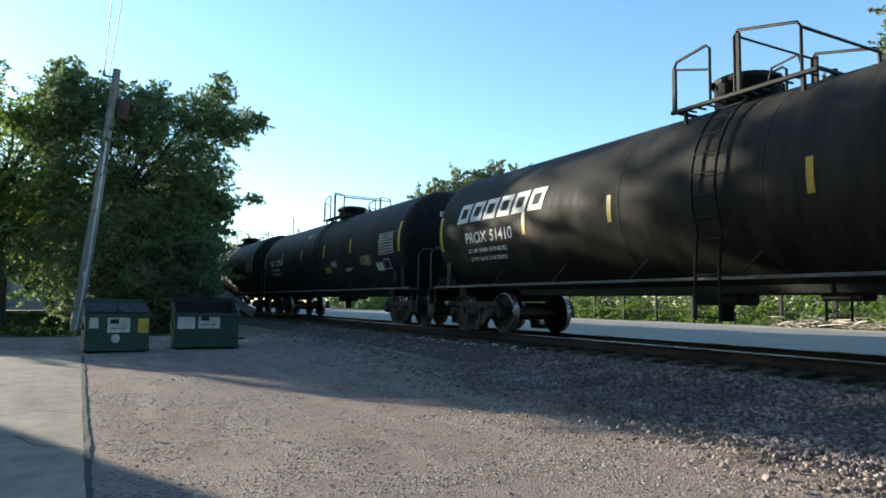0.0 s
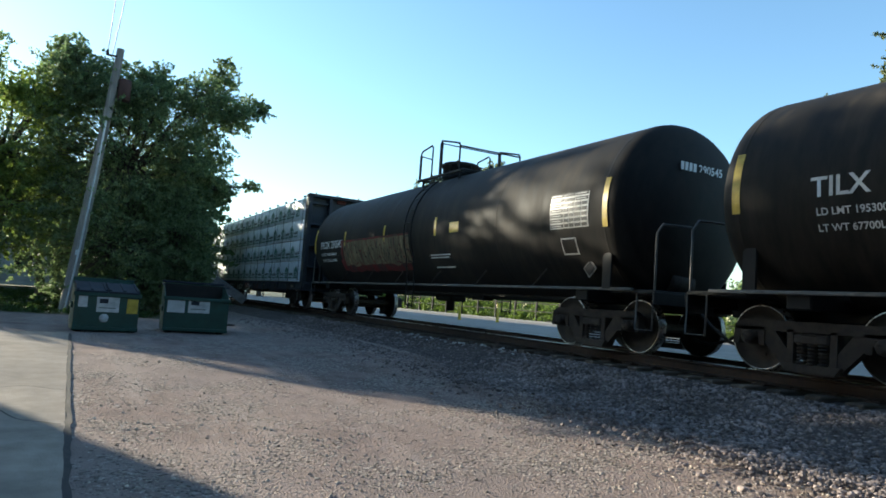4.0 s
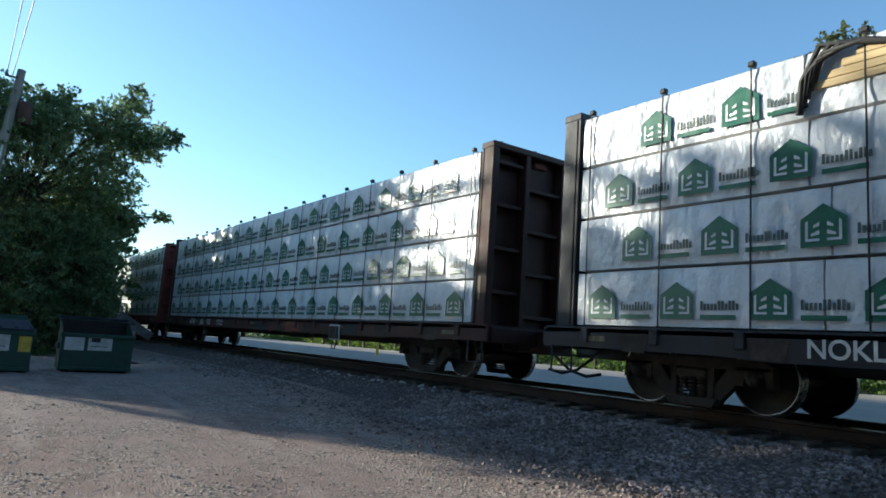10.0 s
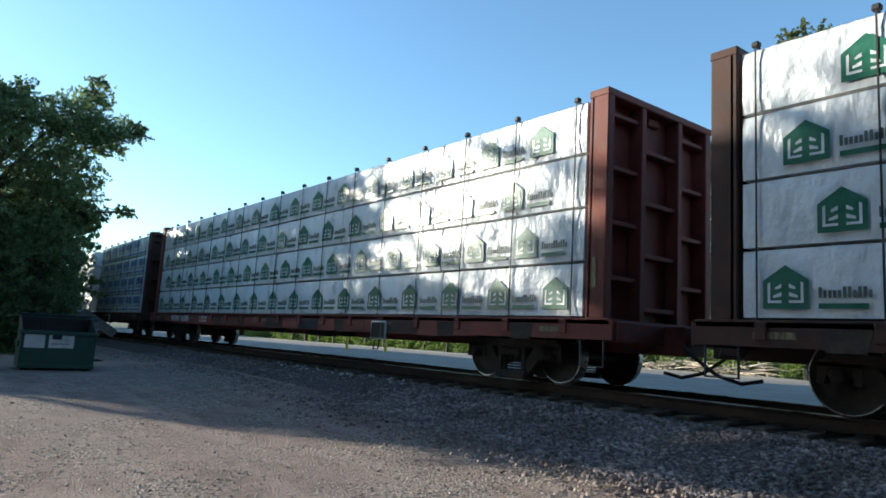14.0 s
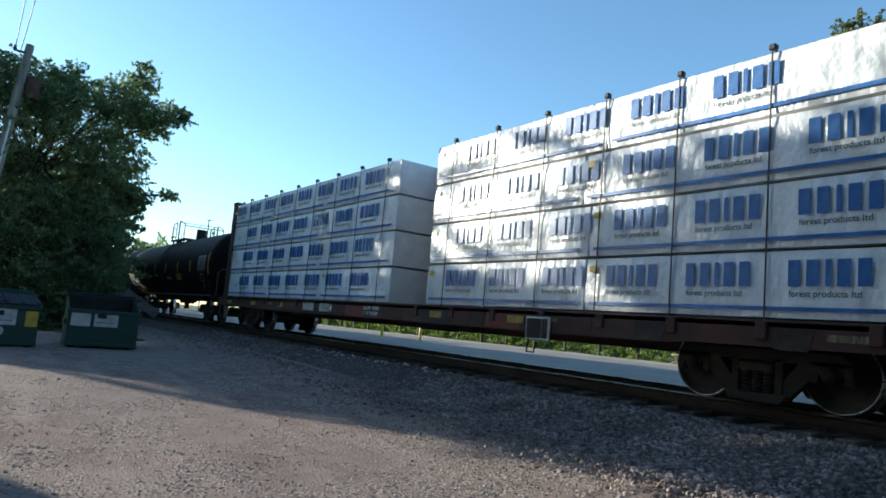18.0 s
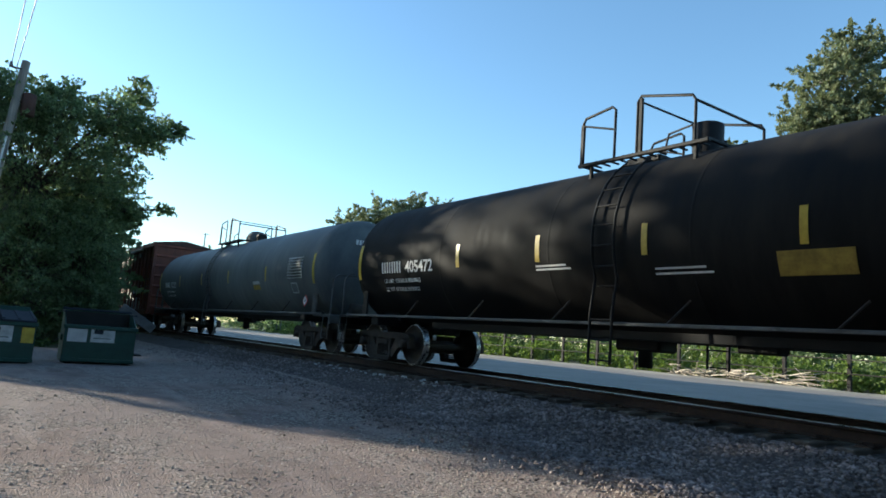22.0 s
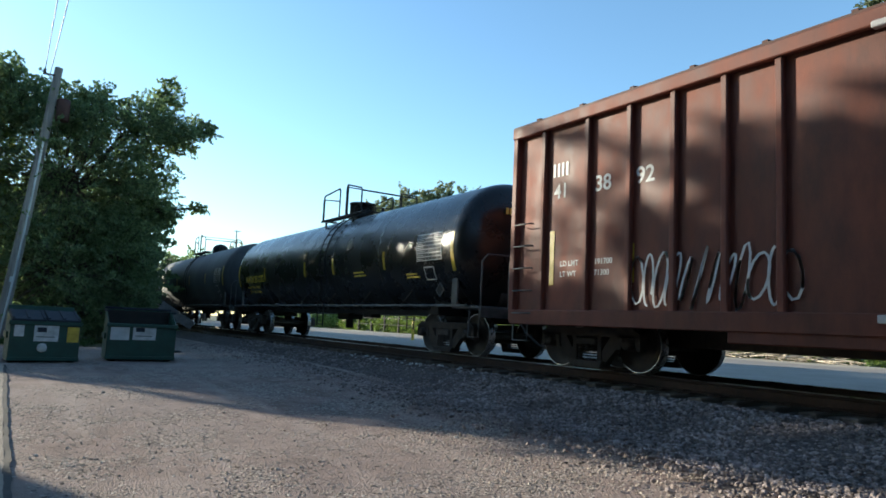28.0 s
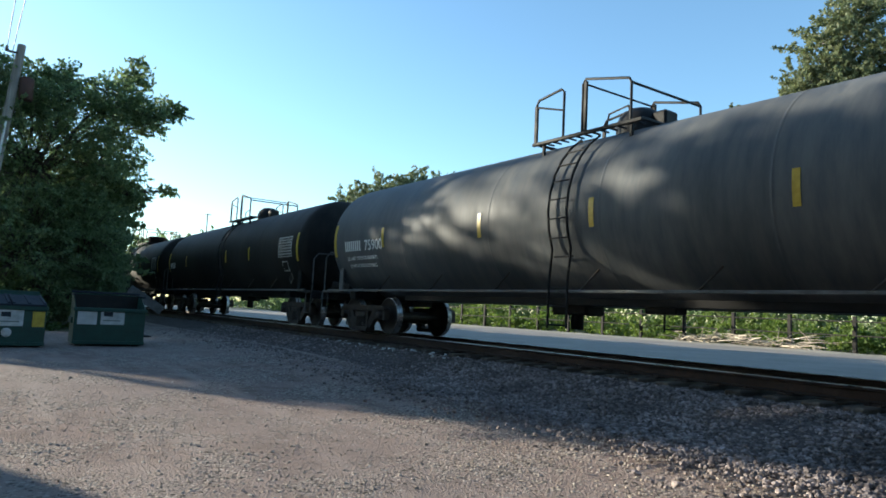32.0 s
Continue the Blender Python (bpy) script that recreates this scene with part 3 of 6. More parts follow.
def build_track():
    g = Geo()
    ys = [6.2, 6.5, 6.8, 7.1, 7.4, 7.7, 7.9, 8.4, 8.9, 9.4, 9.9, 10.4, 10.8, 11.1, 11.5, 12.0, 12.5]
    xs = [-300, -150, -90, -60] + [-45 + 0.5 * i for i in range(105)] + [12, 20, 40, 90]
    vs = [(x, y, bed_height(y) + 0.03 * noise.noise((x * 1.1, y * 1.3, 8)) - (0.10 if j == 0 else 0)) for j, y in enumerate(ys) for x in xs]
    n = len(xs)
    g.add(vs, [(j * n + i, j * n + i + 1, (j + 1) * n + i + 1, (j + 1) * n + i) for j in range(len(ys) - 1) for i in range(n - 1)], 0, True)
    bed = solid("ballast_bed", g, M_BALLAST, "grey crushed-stone ballast bed under the track", "ballast", "structure")
    rng = random.Random(11)
    pl = []
    for _ in range(21000):
        x = -26 + 33 * rng.random() ** 0.8
        y = 4.9 + 3.12 * rng.random()
        if y < 6.6 and rng.random() > ((y - 4.8) / 1.8) ** 2:
            continue
        z = max(bed_height(y), lot_height(x, y) if y < 6.6 else 0)
        pl.append((x, y, z + 0.006, 0.014 + 0.020 * rng.random() ** 1.6))
    for _ in range(20000):
        x, y = -10.5 + 12.5 * rng.random(), 4.3 + 3.7 * rng.random() ** 0.8
        edge = 5.6 + 0.5 * noise.noise((x * 0.5, 3.0, 2.0)) + 0.12 * max(0.0, -3.0 - x)
        if y < edge and rng.random() > math.exp(-(edge - y) * 2.2):
            continue
        z = max(bed_height(y), lot_height(x, y) if y < 6.6 else 0)
        pl.append((x, y, z + 0.005, 0.013 + 0.022 * rng.random() ** 1.5))
    rock_cloud("ballast_stones", pl, M_STONE, "loose grey crushed stones on the ballast shoulder", "stones")
    pl = []
    for _ in range(19000):
        r, a = 2.9 + 11 * rng.random() ** 1.5, radians(86 + 96 * rng.random())
        x, y = r * math.cos(a), r * math.sin(a)
        if y < 0.25 or y > 6.3:
            continue
        if noise.noise((x * 0.85, y * 0.85, 2.5)) < -0.05 and rng.random() < 0.75:
            continue
        s = 0.006 + 0.014 * rng.random() ** 2.4
        pl.append((x, y, lot_height(x, y) - 0.15 * s, s))
    for _ in range(5600):
        x, y = -8.0 + 9.5 * rng.random(), 6.5 - 2.6 * rng.random() ** 1.6
        s = 0.005 + 0.012 * rng.random() ** 1.5
        pl.append((x, y, lot_height(x, y) - 0.1 * s, s))
    for _ in range(150):
        x, y = -13 + 13 * rng.random(), 0.3 + 6 * rng.random()
        pl.append((x, y, lot_height(x, y) + 0.004, 0.009 + 0.012 * rng.random()))
    rock_cloud("lot_pebbles", pl, M_PEBBLE, "loose pale pebbles on the dirt lot", "pebbles", base=6)
    # a row of pale stones along the ties' ends
    pl = []
    for i in range(46):
        x, y = -16.5 + 6.0 * rng.random(), 7.62 + 0.34 * rng.random()
        pl.append((x, y, bed_height(y) + 0.035, 0.016 + 0.022 * rng.random()))
    rock_cloud("pale_stones", pl, M_PALE, "pale broken stones lying beside the ties", "stones", base=9)

    track = thing("railway_track", "railway track with rusty rails on dark wooden ties", "track", kind="structure")
    prof = [(-0.07, 0), (0.07, 0), (0.07, 0.012), (0.012, 0.03), (0.009, 0.128), (0.036, 0.142), (0.037, 0.168), (0.028, 0.178), (-0.028, 0.178), (-0.037, 0.168), (-0.036, 0.142), (-0.009, 0.128), (-0.012, 0.03), (-0.07, 0.012)]
    for y in (TY - 0.755, TY + 0.755):
        g, n = Geo(), len(prof)
        vs = [(x, y + p, RZ - 0.178 + q) for x in (-300, -60, -20, 0, 90) for p, q in prof]
        for k in range(4):
            for i in range(n):
                g.add([], [])
                q = (k * n + i, k * n + (i + 1) % n, (k + 1) * n + (i + 1) % n, (k + 1) * n + i)
                g.f.append(q)
                g.m.append(1 if 6 <= i <= 8 else 0)
                g.s.append(False)
        g.v = vs
        part("rail", g, [M_RAIL, M_RAILTOP], track, "rusty steel rail with a polished head")
    tie = Geo().box((0, 0, 0), (0.22, 2.6, 0.18), 0.015).mesh("tie", M_TIE)
    plate = Geo().box((0, 0, 0), (0.19, 0.36, 0.02), 0.004)
    for sx in (-0.06, 0.06):
        for sy in (-0.1, 0.1):
            plate.box((sx, sy, 0.02), (0.03, 0.03, 0.03), 0.004)
    plate = plate.mesh("tie_plate", M_RAIL)
    for i in range(250):
        x = 16 - 0.5 * i
        t = part("tie", tie, None, track, at=pose(x + rng.uniform(-0.03, 0.03), TY + rng.uniform(-0.05, 0.05), RZ - 0.178 - 0.105 + rng.uniform(-0.008, 0.004), 0, 0, rng.uniform(-1.2, 1.2)))
        if x > -24:
            for d in (-0.755, 0.755):
                part("tie_plate", plate, None, track, at=pose(x, TY + d, RZ - 0.190))


def build_road():
    g = Geo()
    ys = [12.9, 13.0, 17, 21, 25, 26.9, 27.0]
    zs = [0.30, 0.60, 0.62, 0.63, 0.62, 0.61, 0.40]
    xs = [-400, -120, -60, -40, -25, -10, 5, 20, 60, 200]
    vs = [(x, y + (0.06 * noise.noise((x, y, 2)) if j in (5, 6) else 0), z) for j, (y, z) in enumerate(zip(ys, zs)) for x in xs]
    n = len(xs)
    g.add(vs, [(j * n + i, j * n + i + 1, (j + 1) * n + i + 1, (j + 1) * n + i) for j in range(len(ys) - 1) for i in range(n - 1)])
    solid("road", g, M_ROAD, "plain grey asphalt road beyond the track", "road", "structure")
    g = Geo()
    ys = [26.98, 27.6, 28.6, 29.4]
    zs = [0.60, 0.62, 0.66, 0.50]
    xs = [-90 + 1.0 * i for i in range(130)]
    vs = [(x, y + 0.3 * noise.noise((x * 0.6, y, 3)) * (j > 0), z + 0.03 * noise.noise((x * 1.3, y, 3)) * (j > 0)) for j, (y, z) in enumerate(zip(ys, zs)) for x in xs]
    n = len(xs)
    g.add(vs, [(j * n + i, j * n + i + 1, (j + 1) * n + i + 1, (j + 1) * n + i) for j in range(len(ys) - 1) for i in range(n - 1)], 0, True)
    solid("verge", g, M_VERGE, "dusty pale verge along the road", "verge", "structure")


# ---- plants ----
def leaf_mesh(name, centres, material, per, spread, size, seed, flat=0.8, twig=2.0):
    """Leaves along twigs through the centres (x, y, z, radius): each a bent pair of triangles."""
    rng = np.random.RandomState(seed)
    m = len(centres)
    along = rng.normal(size=(m, 3)) * np.array([1, 1, 0.7])
    along /= np.linalg.norm(along, axis=1)[:, None]
    c = np.repeat(np.array([q[:3] for q in centres]), per, 0)
    along = np.repeat(along, per, 0)
    rad = np.repeat(np.array([q[3] for q in centres]), per)[:, None]
    n = len(c)
    d = rng.normal(size=(n, 3))
    d /= np.linalg.norm(d, axis=1)[:, None]
    u = rng.rand(n, 1) * 2 - 1
    p = c + (d * rad * (rng.rand(n, 1) ** 0.6) * (0.75 - 0.5 * abs(u)) * np.array([1, 1, flat]) + along * u * rad * twig) * spread
    a = rng.normal(size=(n, 3)) + along * 0.6
    a[:, 2] -= 0.5
    a /= np.linalg.norm(a, axis=1)[:, None]
    b = np.cross(a, rng.normal(size=(n, 3)))
    b /= np.linalg.norm(b, axis=1)[:, None]
    nn = np.cross(a, b)
    s = size * (0.55 + 0.9 * rng.rand(n, 1))
    v = np.stack([p - a * s, p + b * s * 0.55 + nn * s * 0.15, p + a * s, p - b * s * 0.55 + nn * s * 0.15], 1).reshape(-1, 3)
    me = bpy.data.meshes.new(name)
    me.vertices.add(4 * n)
    me.vertices.foreach_set("co", v.ravel())
    i = np.arange(n)[:, None] * 4
    f = np.concatenate([i + np.array([[0, 1, 2]]), i + np.array([[0, 2, 3]])], 1).ravel()
    me.loops.add(6 * n)
    me.loops.foreach_set("vertex_index", f)
    me.polygons.add(2 * n)
    me.polygons.foreach_set("loop_start", np.arange(2 * n) * 3)
    me.update(calc_edges=True)
    me.materials.append(material)
    return me


def tree(x, y, base, height, lobes, material, seed, label, clumps=34, per=80, trunk_r=0.22, size=0.075, trunk_top=0.6, limbs=True, clump=0.42, thin=-0.28, bark=None):
    """A tapered trunk, limbs to each lobe and leafy twigs; lobes are (dx, dy, z, rx, ry, rz)."""
    rng = random.Random(seed)
    t = thing("tree", label, "tree", at=pose(x, y, base))
    g = Geo()
    top = Vector((rng.uniform(-0.4, 0.4), rng.uniform(-0.4, 0.4), height * trunk_top))
    pts = [Vector((0, 0, -0.2)), Vector((0.05, 0.03, 0.5))] + [top * k + Vector((rng.uniform(-0.12, 0.12), rng.uniform(-0.12, 0.12), 0)) for k in (0.35, 0.65, 1.0)]
    g.tube(pts, trunk_r, 9, r2=trunk_r * 0.3)
    centres = []
    for lx, ly, lz, rx, ry, rz in lobes:
        c = Vector((lx, ly, lz))
        k0 = min(0.9, max(0.25, (lz - 1.5) / max(1.0, height * trunk_top)))
        p0 = top * k0
        mid = p0.lerp(c, 0.5) + Vector((rng.uniform(-0.3, 0.3), rng.uniform(-0.3, 0.3), rng.uniform(0.0, 0.4)))
        g.tube([p0, mid, c], trunk_r * 0.38, 6, r2=0.03)
        count = max(5, int(clumps * (rx * ry * rz) ** 0.55))
        small = min(1.0, 0.35 + 0.5 * min(rx, ry, rz))
        for i in range(count):
            while True:
                q = Vector((rng.uniform(-1, 1), rng.uniform(-1, 1), rng.uniform(-1, 1)))
                if q.length < 1 and noise.noise(q * 1.9 + Vector((lx, ly, lz))) > thin:
                    break
            sprig = i % 3 == 0
            if sprig:
                q = q.normalized() * rng.uniform(0.95, 1.25)
            e = c + Vector((q.x * rx, q.y * ry, q.z * rz))
            if e.z < 0.2:
                e.z = 0.2 + rng.random() * 0.4
            centres.append((e.x, e.y, e.z, clump * small * (rng.uniform(0.5, 0.9) if sprig else rng.uniform(0.65, 1.3))))
            if limbs and i % 3 == 0:
                p = c.lerp(mid, rng.random() * 0.5)
                g.tube([p, p.lerp(e, 0.5) + Vector((0, 0, rng.uniform(-0.1, 0.2))), e], 0.022, 4, r2=0.006, caps=False)
    part("trunk", g, bark or M_BARK, t, "grey-brown trunk and limbs" if bark is None else "pale trunk and limbs")
    part("crown", leaf_mesh("crown", centres, material, per, 1.0, size, seed), None, t, "green leaf clumps with gaps")
    return t


def build_trees():
    # the big tree behind the dumpsters, darker towards the track
    tree(-29.5, 1.6, 0.3, 10.2, [(0, 0, 2.5, 2.6, 3.3, 2.6), (0, -0.2, 6.1, 2.6, 3.1, 2.5), (0.2, 0, 8.3, 1.9, 2.0, 1.2), (0.3, 0.7, 9.2, 0.8, 0.7, 0.6), (0.4, 2.4, 8.5, 1.4, 1.1, 1.1), (0.4, 3.3, 10.0, 0.5, 0.5, 0.75), (0.4, 3.8, 8.5, 1.1, 1.1, 0.75), (0.5, 4.8, 8.8, 0.6, 0.6, 0.3),
         (0.4, 2.4, 6.1, 1.6, 1.4, 1.4), (0.5, 3.5, 5.2, 0.7, 0.55, 0.6), (0.5, 4.85, 5.5, 0.3, 0.3, 0.2), (0.4, 2.2, 3.4, 1.5, 1.3, 1.7), (0.4, -2.1, 8.7, 1.3, 1.1, 1.1), (0.4, -2.4, 9.8, 0.7, 0.6, 0.45), (0.3, 1.6, 1.0, 1.8, 2.2, 1.0)], M_LEAF, 21, "large dark-green broadleaf tree behind the dumpsters", 122, 46, size=0.06, clump=0.36, thin=-0.17)
    tree(-30.5, -2.6, 0.35, 9.6, [(0, 0.2, 3.8, 2.2, 2.5, 1.8), (0, 0, 5.9, 2.2, 2.5, 1.8), (0.3, 1.2, 7.8, 1.6, 1.4, 1.3), (0.5, 1.6, 9.2, 0.7, 0.6, 0.6), (0.4, 0.0, 7.9, 1.0, 0.6, 0.4), (0, -1.5, 5.5, 1.3, 1.4, 0.9), (0, -2.6, 4.4, 1.6, 1.6, 1.7)], M_LEAF2, 22, "yellow-green leafy tree beside the pole", 88, 52, size=0.06, clump=0.36, thin=-0.17)
    # the next two stand out of view, added to block and dapple the sun
    tree(-37.5, -10.6, 0.4, 11.4, [(0, -0.2, 2.4, 2.2, 2.2, 1.9), (0, -0.2, 4.4, 2.3, 2.4, 1.9), (0, -0.1, 6.6, 2.3, 2.1, 1.7), (0, -1.3, 8.0, 1.9, 2.0, 0.9), (0, 0.2, 8.5, 1.8, 2.2, 0.6), (0.5, 2.2, 5.1, 1.5, 1.6, 1.6), (0, -2.7, 10.0, 1.2, 0.8, 1.0)], M_LEAF, 23, "unseen green tree at the lot's edge, added for its shade", 62, 46, size=0.14, clump=0.5)
    tree(-39.5, -12.0, 0.4, 12.6, [(0, 0.9, 11.0, 1.3, 2.6, 1.5)], M_LEAF, 46, "thin tall tree with a sparse crown", 8, 80, 0.16, size=0.11, trunk_top=0.85, clump=0.45, thin=-0.1)
    tree(-39.5, -5.8, 0.4, 12.6, [(0, 0.3, 9.8, 1.0, 1.3, 1.3), (0, 0.9, 11.4, 0.9, 1.1, 1.1), (0, 1.5, 12.4, 0.5, 0.6, 0.5)], M_LEAF, 47, "thin tall tree with a sparse crown", 26, 40, 0.15, size=0.075, trunk_top=0.8, clump=0.4, thin=-0.05)
    # unseen tall trees on the sun's side, high crowns placed to dapple train and lot
    tree(-31.0, -8.4, 0.3, 12.0, [(0, -0.9, 8.5, 1.7, 1.2, 1.1), (0, 0.1, 9.0, 1.1, 0.7, 0.9), (0.3, -2.8, 9.1, 2.0, 1.7, 1.3), (0, -1.8, 10.1, 1.4, 1.2, 0.8), (0, -4.6, 9.3, 1.9, 1.6, 1.2), (0, -3.8, 10.1, 1.5, 1.2, 0.8), (0, -2.3, 7.35, 1.0, 0.8, 0.42), (0, -0.6, 10.2, 0.9, 0.8, 0.5)], M_LEAF, 24, "unseen tall broadleaf tree, its high crown placed for shade", 36, 58, 0.26, size=0.13, trunk_top=0.75, clump=0.5, thin=-0.15)
    tree(-31.5, -20.2, 0.3, 13.5, [(0, 6.2, 10.3, 2.1, 2.1, 1.4), (0, 6.8, 11.4, 1.5, 1.5, 0.8), (0.3, 3.8, 10.6, 2.2, 2.2, 1.8), (0, 5.0, 12.4, 1.7, 1.8, 1.0), (0, 1.8, 11.2, 1.9, 1.9, 1.8)], M_LEAF, 25, "unseen tall broadleaf tree, its high crown placed for shade", 36, 58, 0.26, size=0.13, trunk_top=0.75, clump=0.5, thin=-0.15)
    tree(-45, -4.0, 0.5, 7.4, [(0, 0, 4.3, 2.4, 3.0, 1.2), (0, 0.2, 5.6, 2.4, 3.0, 1.4)], M_LEAF, 49, "dark leafy tree of the belt behind the lot", 26, 60, 0.25, size=0.19, limbs=False, clump=0.75)
    tree(-38, -1.2, 0.4, 7.0, [(0, 0, 4.2, 2.1, 2.7, 1.1), (0, 0.2, 5.3, 2.2, 2.6, 1.4)], M_LEAF, 48, "dark leafy tree of the belt behind the lot", 30, 60, 0.25, size=0.17, limbs=False, clump=0.7)
    # the first two are out of view, added to shade the low left trees
    for i, (x, y, k) in enumerate(((-49, -17.5, 0.5), (-50, -10.5, 0.5), (-38, 3.2, 0.7), (-44, 3.0, 0.62), (-56, 3.5, 0.62), (-66, 1.0, 0.7))):
        tree(x, y, 0.5, 9.5 * k, [(0, 0, 2.6 * k, 2.8, 3.2, 2.6), (0, 0, 6 * k, 2.8, 3.4, 2.6), (0.3, 0.6, 8.2 * k, 2.0, 2.4, 1.6)], M_LEAF, 50 + i, "dark leafy tree of the belt behind the lot", 22, 46, 0.25, size=0.20, limbs=False, clump=0.75)
    # the low building beside the lot that shades the apron
    h = thing("shed", "plain low white building beside the lot", "building", at=pose(-18.6, -7.45, 0.0, 0, 0, 23.4))
    part("wall", Geo().box((-1.0, -3.6, 1.7), (13.0, 6.8, 3.4), 0.02), M_HOUSE, h, "white siding walls")
    part("roof", Geo().box((-1.0, -3.6, 3.46), (13.6, 7.2, 0.12), 0.02), M_ROOF, h, "flat dark roof")
    # an unseen block behind the lot and tall trees, added to hold back sky light
    w = thing("warehouse", "unseen grey block behind the lot, added to cut sky light", "warehouse", at=pose(14.0, -3.6, 0.0))
    part("wall", Geo().box((0, -5.2, 5.0), (33.0, 10.4, 10.2), 0.03), M_SKYBLOCK, w, "plain grey-brown sides of the added block")
    part("roof", Geo().box((0, -5.2, 10.2), (33.6, 11.0, 0.2), 0.03), M_ROOF, w, "flat dark roof")
    for i, (x, y) in enumerate(((-14.0, -12.5), (-8.5, -15.5), (-5.5, -10.5), (34, -9), (37, -2), (40, 6))):
        k = 1.3 + 0.15 * (i % 3)
        tree(x, y, 0, 13 * k, [(0, 0, 2.6 * k, 3.2, 2.8, 2.8), (0, 0, 6 * k, 3.6, 3.2, 3.2), (0.6, 0, 9.6 * k, 3.4, 3.0, 3.0), (-0.6, 0, 12.6 * k, 2.4, 2.2, 2.0)], M_LEAF, 60 + i, "unseen tall tree behind the lot, added to cut sky light", 16, 32, 0.35, 0.34, limbs=False, clump=0.95)
    # beyond the road
    tree(-56, 33.6, 0.6, 15, [(0, 0, 7.0, 4.4, 5.0, 4.0), (-1, -3.4, 10.0, 2.6, 2.4, 2.0), (1.0, 2.4, 11.6, 3.0, 2.9, 2.4), (0, -0.4, 11.6, 2.6, 2.4, 2.0), (0, 3.4, 9.4, 2.4, 2.2, 2.4)], M_LEAF4, 27, "rounded green tree beyond the road", 16, 110, 0.4, 0.15, clump=0.85)
    tree(-20.3, 44, 0.7, 24, [(0, 0, 7.0, 3.0, 3.2, 4.6), (0.0, 0, 13.5, 3.0, 3.4, 3.6), (0.3, 0.5, 18.5, 2.6, 3.0, 2.8), (0.8, 1.6, 21.0, 1.9, 2.2, 1.7), (-0.6, -1.4, 16.6, 1.4, 1.6, 1.6), (3.0, 0, 15.5, 2.0, 2.0, 3.0)], M_LEAF4, 28, "tall sunlit green tree beyond the road", 24, 84, 0.35, 0.12, 0.8, clump=0.6, bark=M_POLE)
    tree(-14.0, 48, 0.7, 22, [(0, 0, 8.0, 3.0, 3.0, 4.0), (0.3, 0, 14.5, 3.4, 3.2, 3.6), (0, 0.5, 19.0, 2.8, 2.8, 2.6)], M_LEAF4, 29, "tall green tree beyond the road", 26, 90, 0.4, 0.14, 0.8, clump=0.65)
    tree(-22.5, 37.5, 0.7, 14, [(0, 0, 5.0, 2.0, 2.2, 3.6), (0.0, 0.4, 9.5, 1.6, 1.9, 3.0), (0, -0.6, 12.6, 0.8, 1.0, 1.2), (0, 0.9, 12.9, 0.6, 0.8, 1.2)], M_LEAF4, 30, "young light-green tree beyond the road", 34, 80, 0.2, 0.11, 0.8, clump=0.5)
    tree(-90, 22, 0.5, 11, [(0, 0, 5.5, 4, 5, 3.0), (0, 5, 6.5, 4, 3.5, 2.4), (0, -5, 5, 3.5, 3.5, 2.4)], M_LEAF, 31, "distant tree down the line", 10, 60, 0.4, 0.22, clump=1.1)
    tree(-120, 10, 0.5, 12, [(0, 0, 5.5, 4, 6, 3.4), (0, 7, 6.0, 4, 4.5, 2.8), (0, -7, 6, 4, 4.5, 3.2)], M_LEAF, 32, "distant tree down the line", 10, 60, 0.4, 0.24, clump=1.2)
    rng = random.Random(41)
    c = []
    for i in range(760):
        x = -75 + 85 * rng.random()
        y = 29.2 + 4.5 * rng.random() ** 1.6
        h = (0.5 + 2.4 * ss(29.0, 32.5, y)) * (0.65 + 0.5 * noise.noise((x * 0.33, y * 0.3, 7)))
        c.append((x, y, 0.75 + max(0.15, h * rng.random()), rng.uniform(0.3, 0.6)))
    ob = new("shrubs", leaf_mesh("shrubs", c, M_LEAF3, 95, 1.0, 0.085, 42))
    tagged(ob, "sunlit green roadside shrubs and weeds", "shrubs", kind="stuff")
    c = []
    for i in range(1150):
        x = -110 + 140 * rng.random()
        c.append((x, 33.5 + 8 * rng.random(), 0.8 + rng.random() ** 1.3 * (3.4 + 1.2 * noise.noise((x * 0.2, 2, 7))), rng.uniform(0.7, 1.2)))
    ob = new("thicket", leaf_mesh("thicket", c, M_LEAF, 50, 1.0, 0.18, 43))
    tagged(ob, "dark thicket behind the roadside shrubs", "thicket", kind="stuff")
    c = []
    for i in range(900):
        x, y = -46 + 20.5 * rng.random(), -12 + 15 * rng.random()
        c.append((x, y, lot_height(x, y) + rng.random() * 0.08, 0.4))
    ob = new("grass", leaf_mesh("grass", c, M_GRASS, 50, 1.0, 0.06, 44, 0.2, 0.5))
    tagged(ob, "rough green grass round the lot", "grass", kind="stuff")


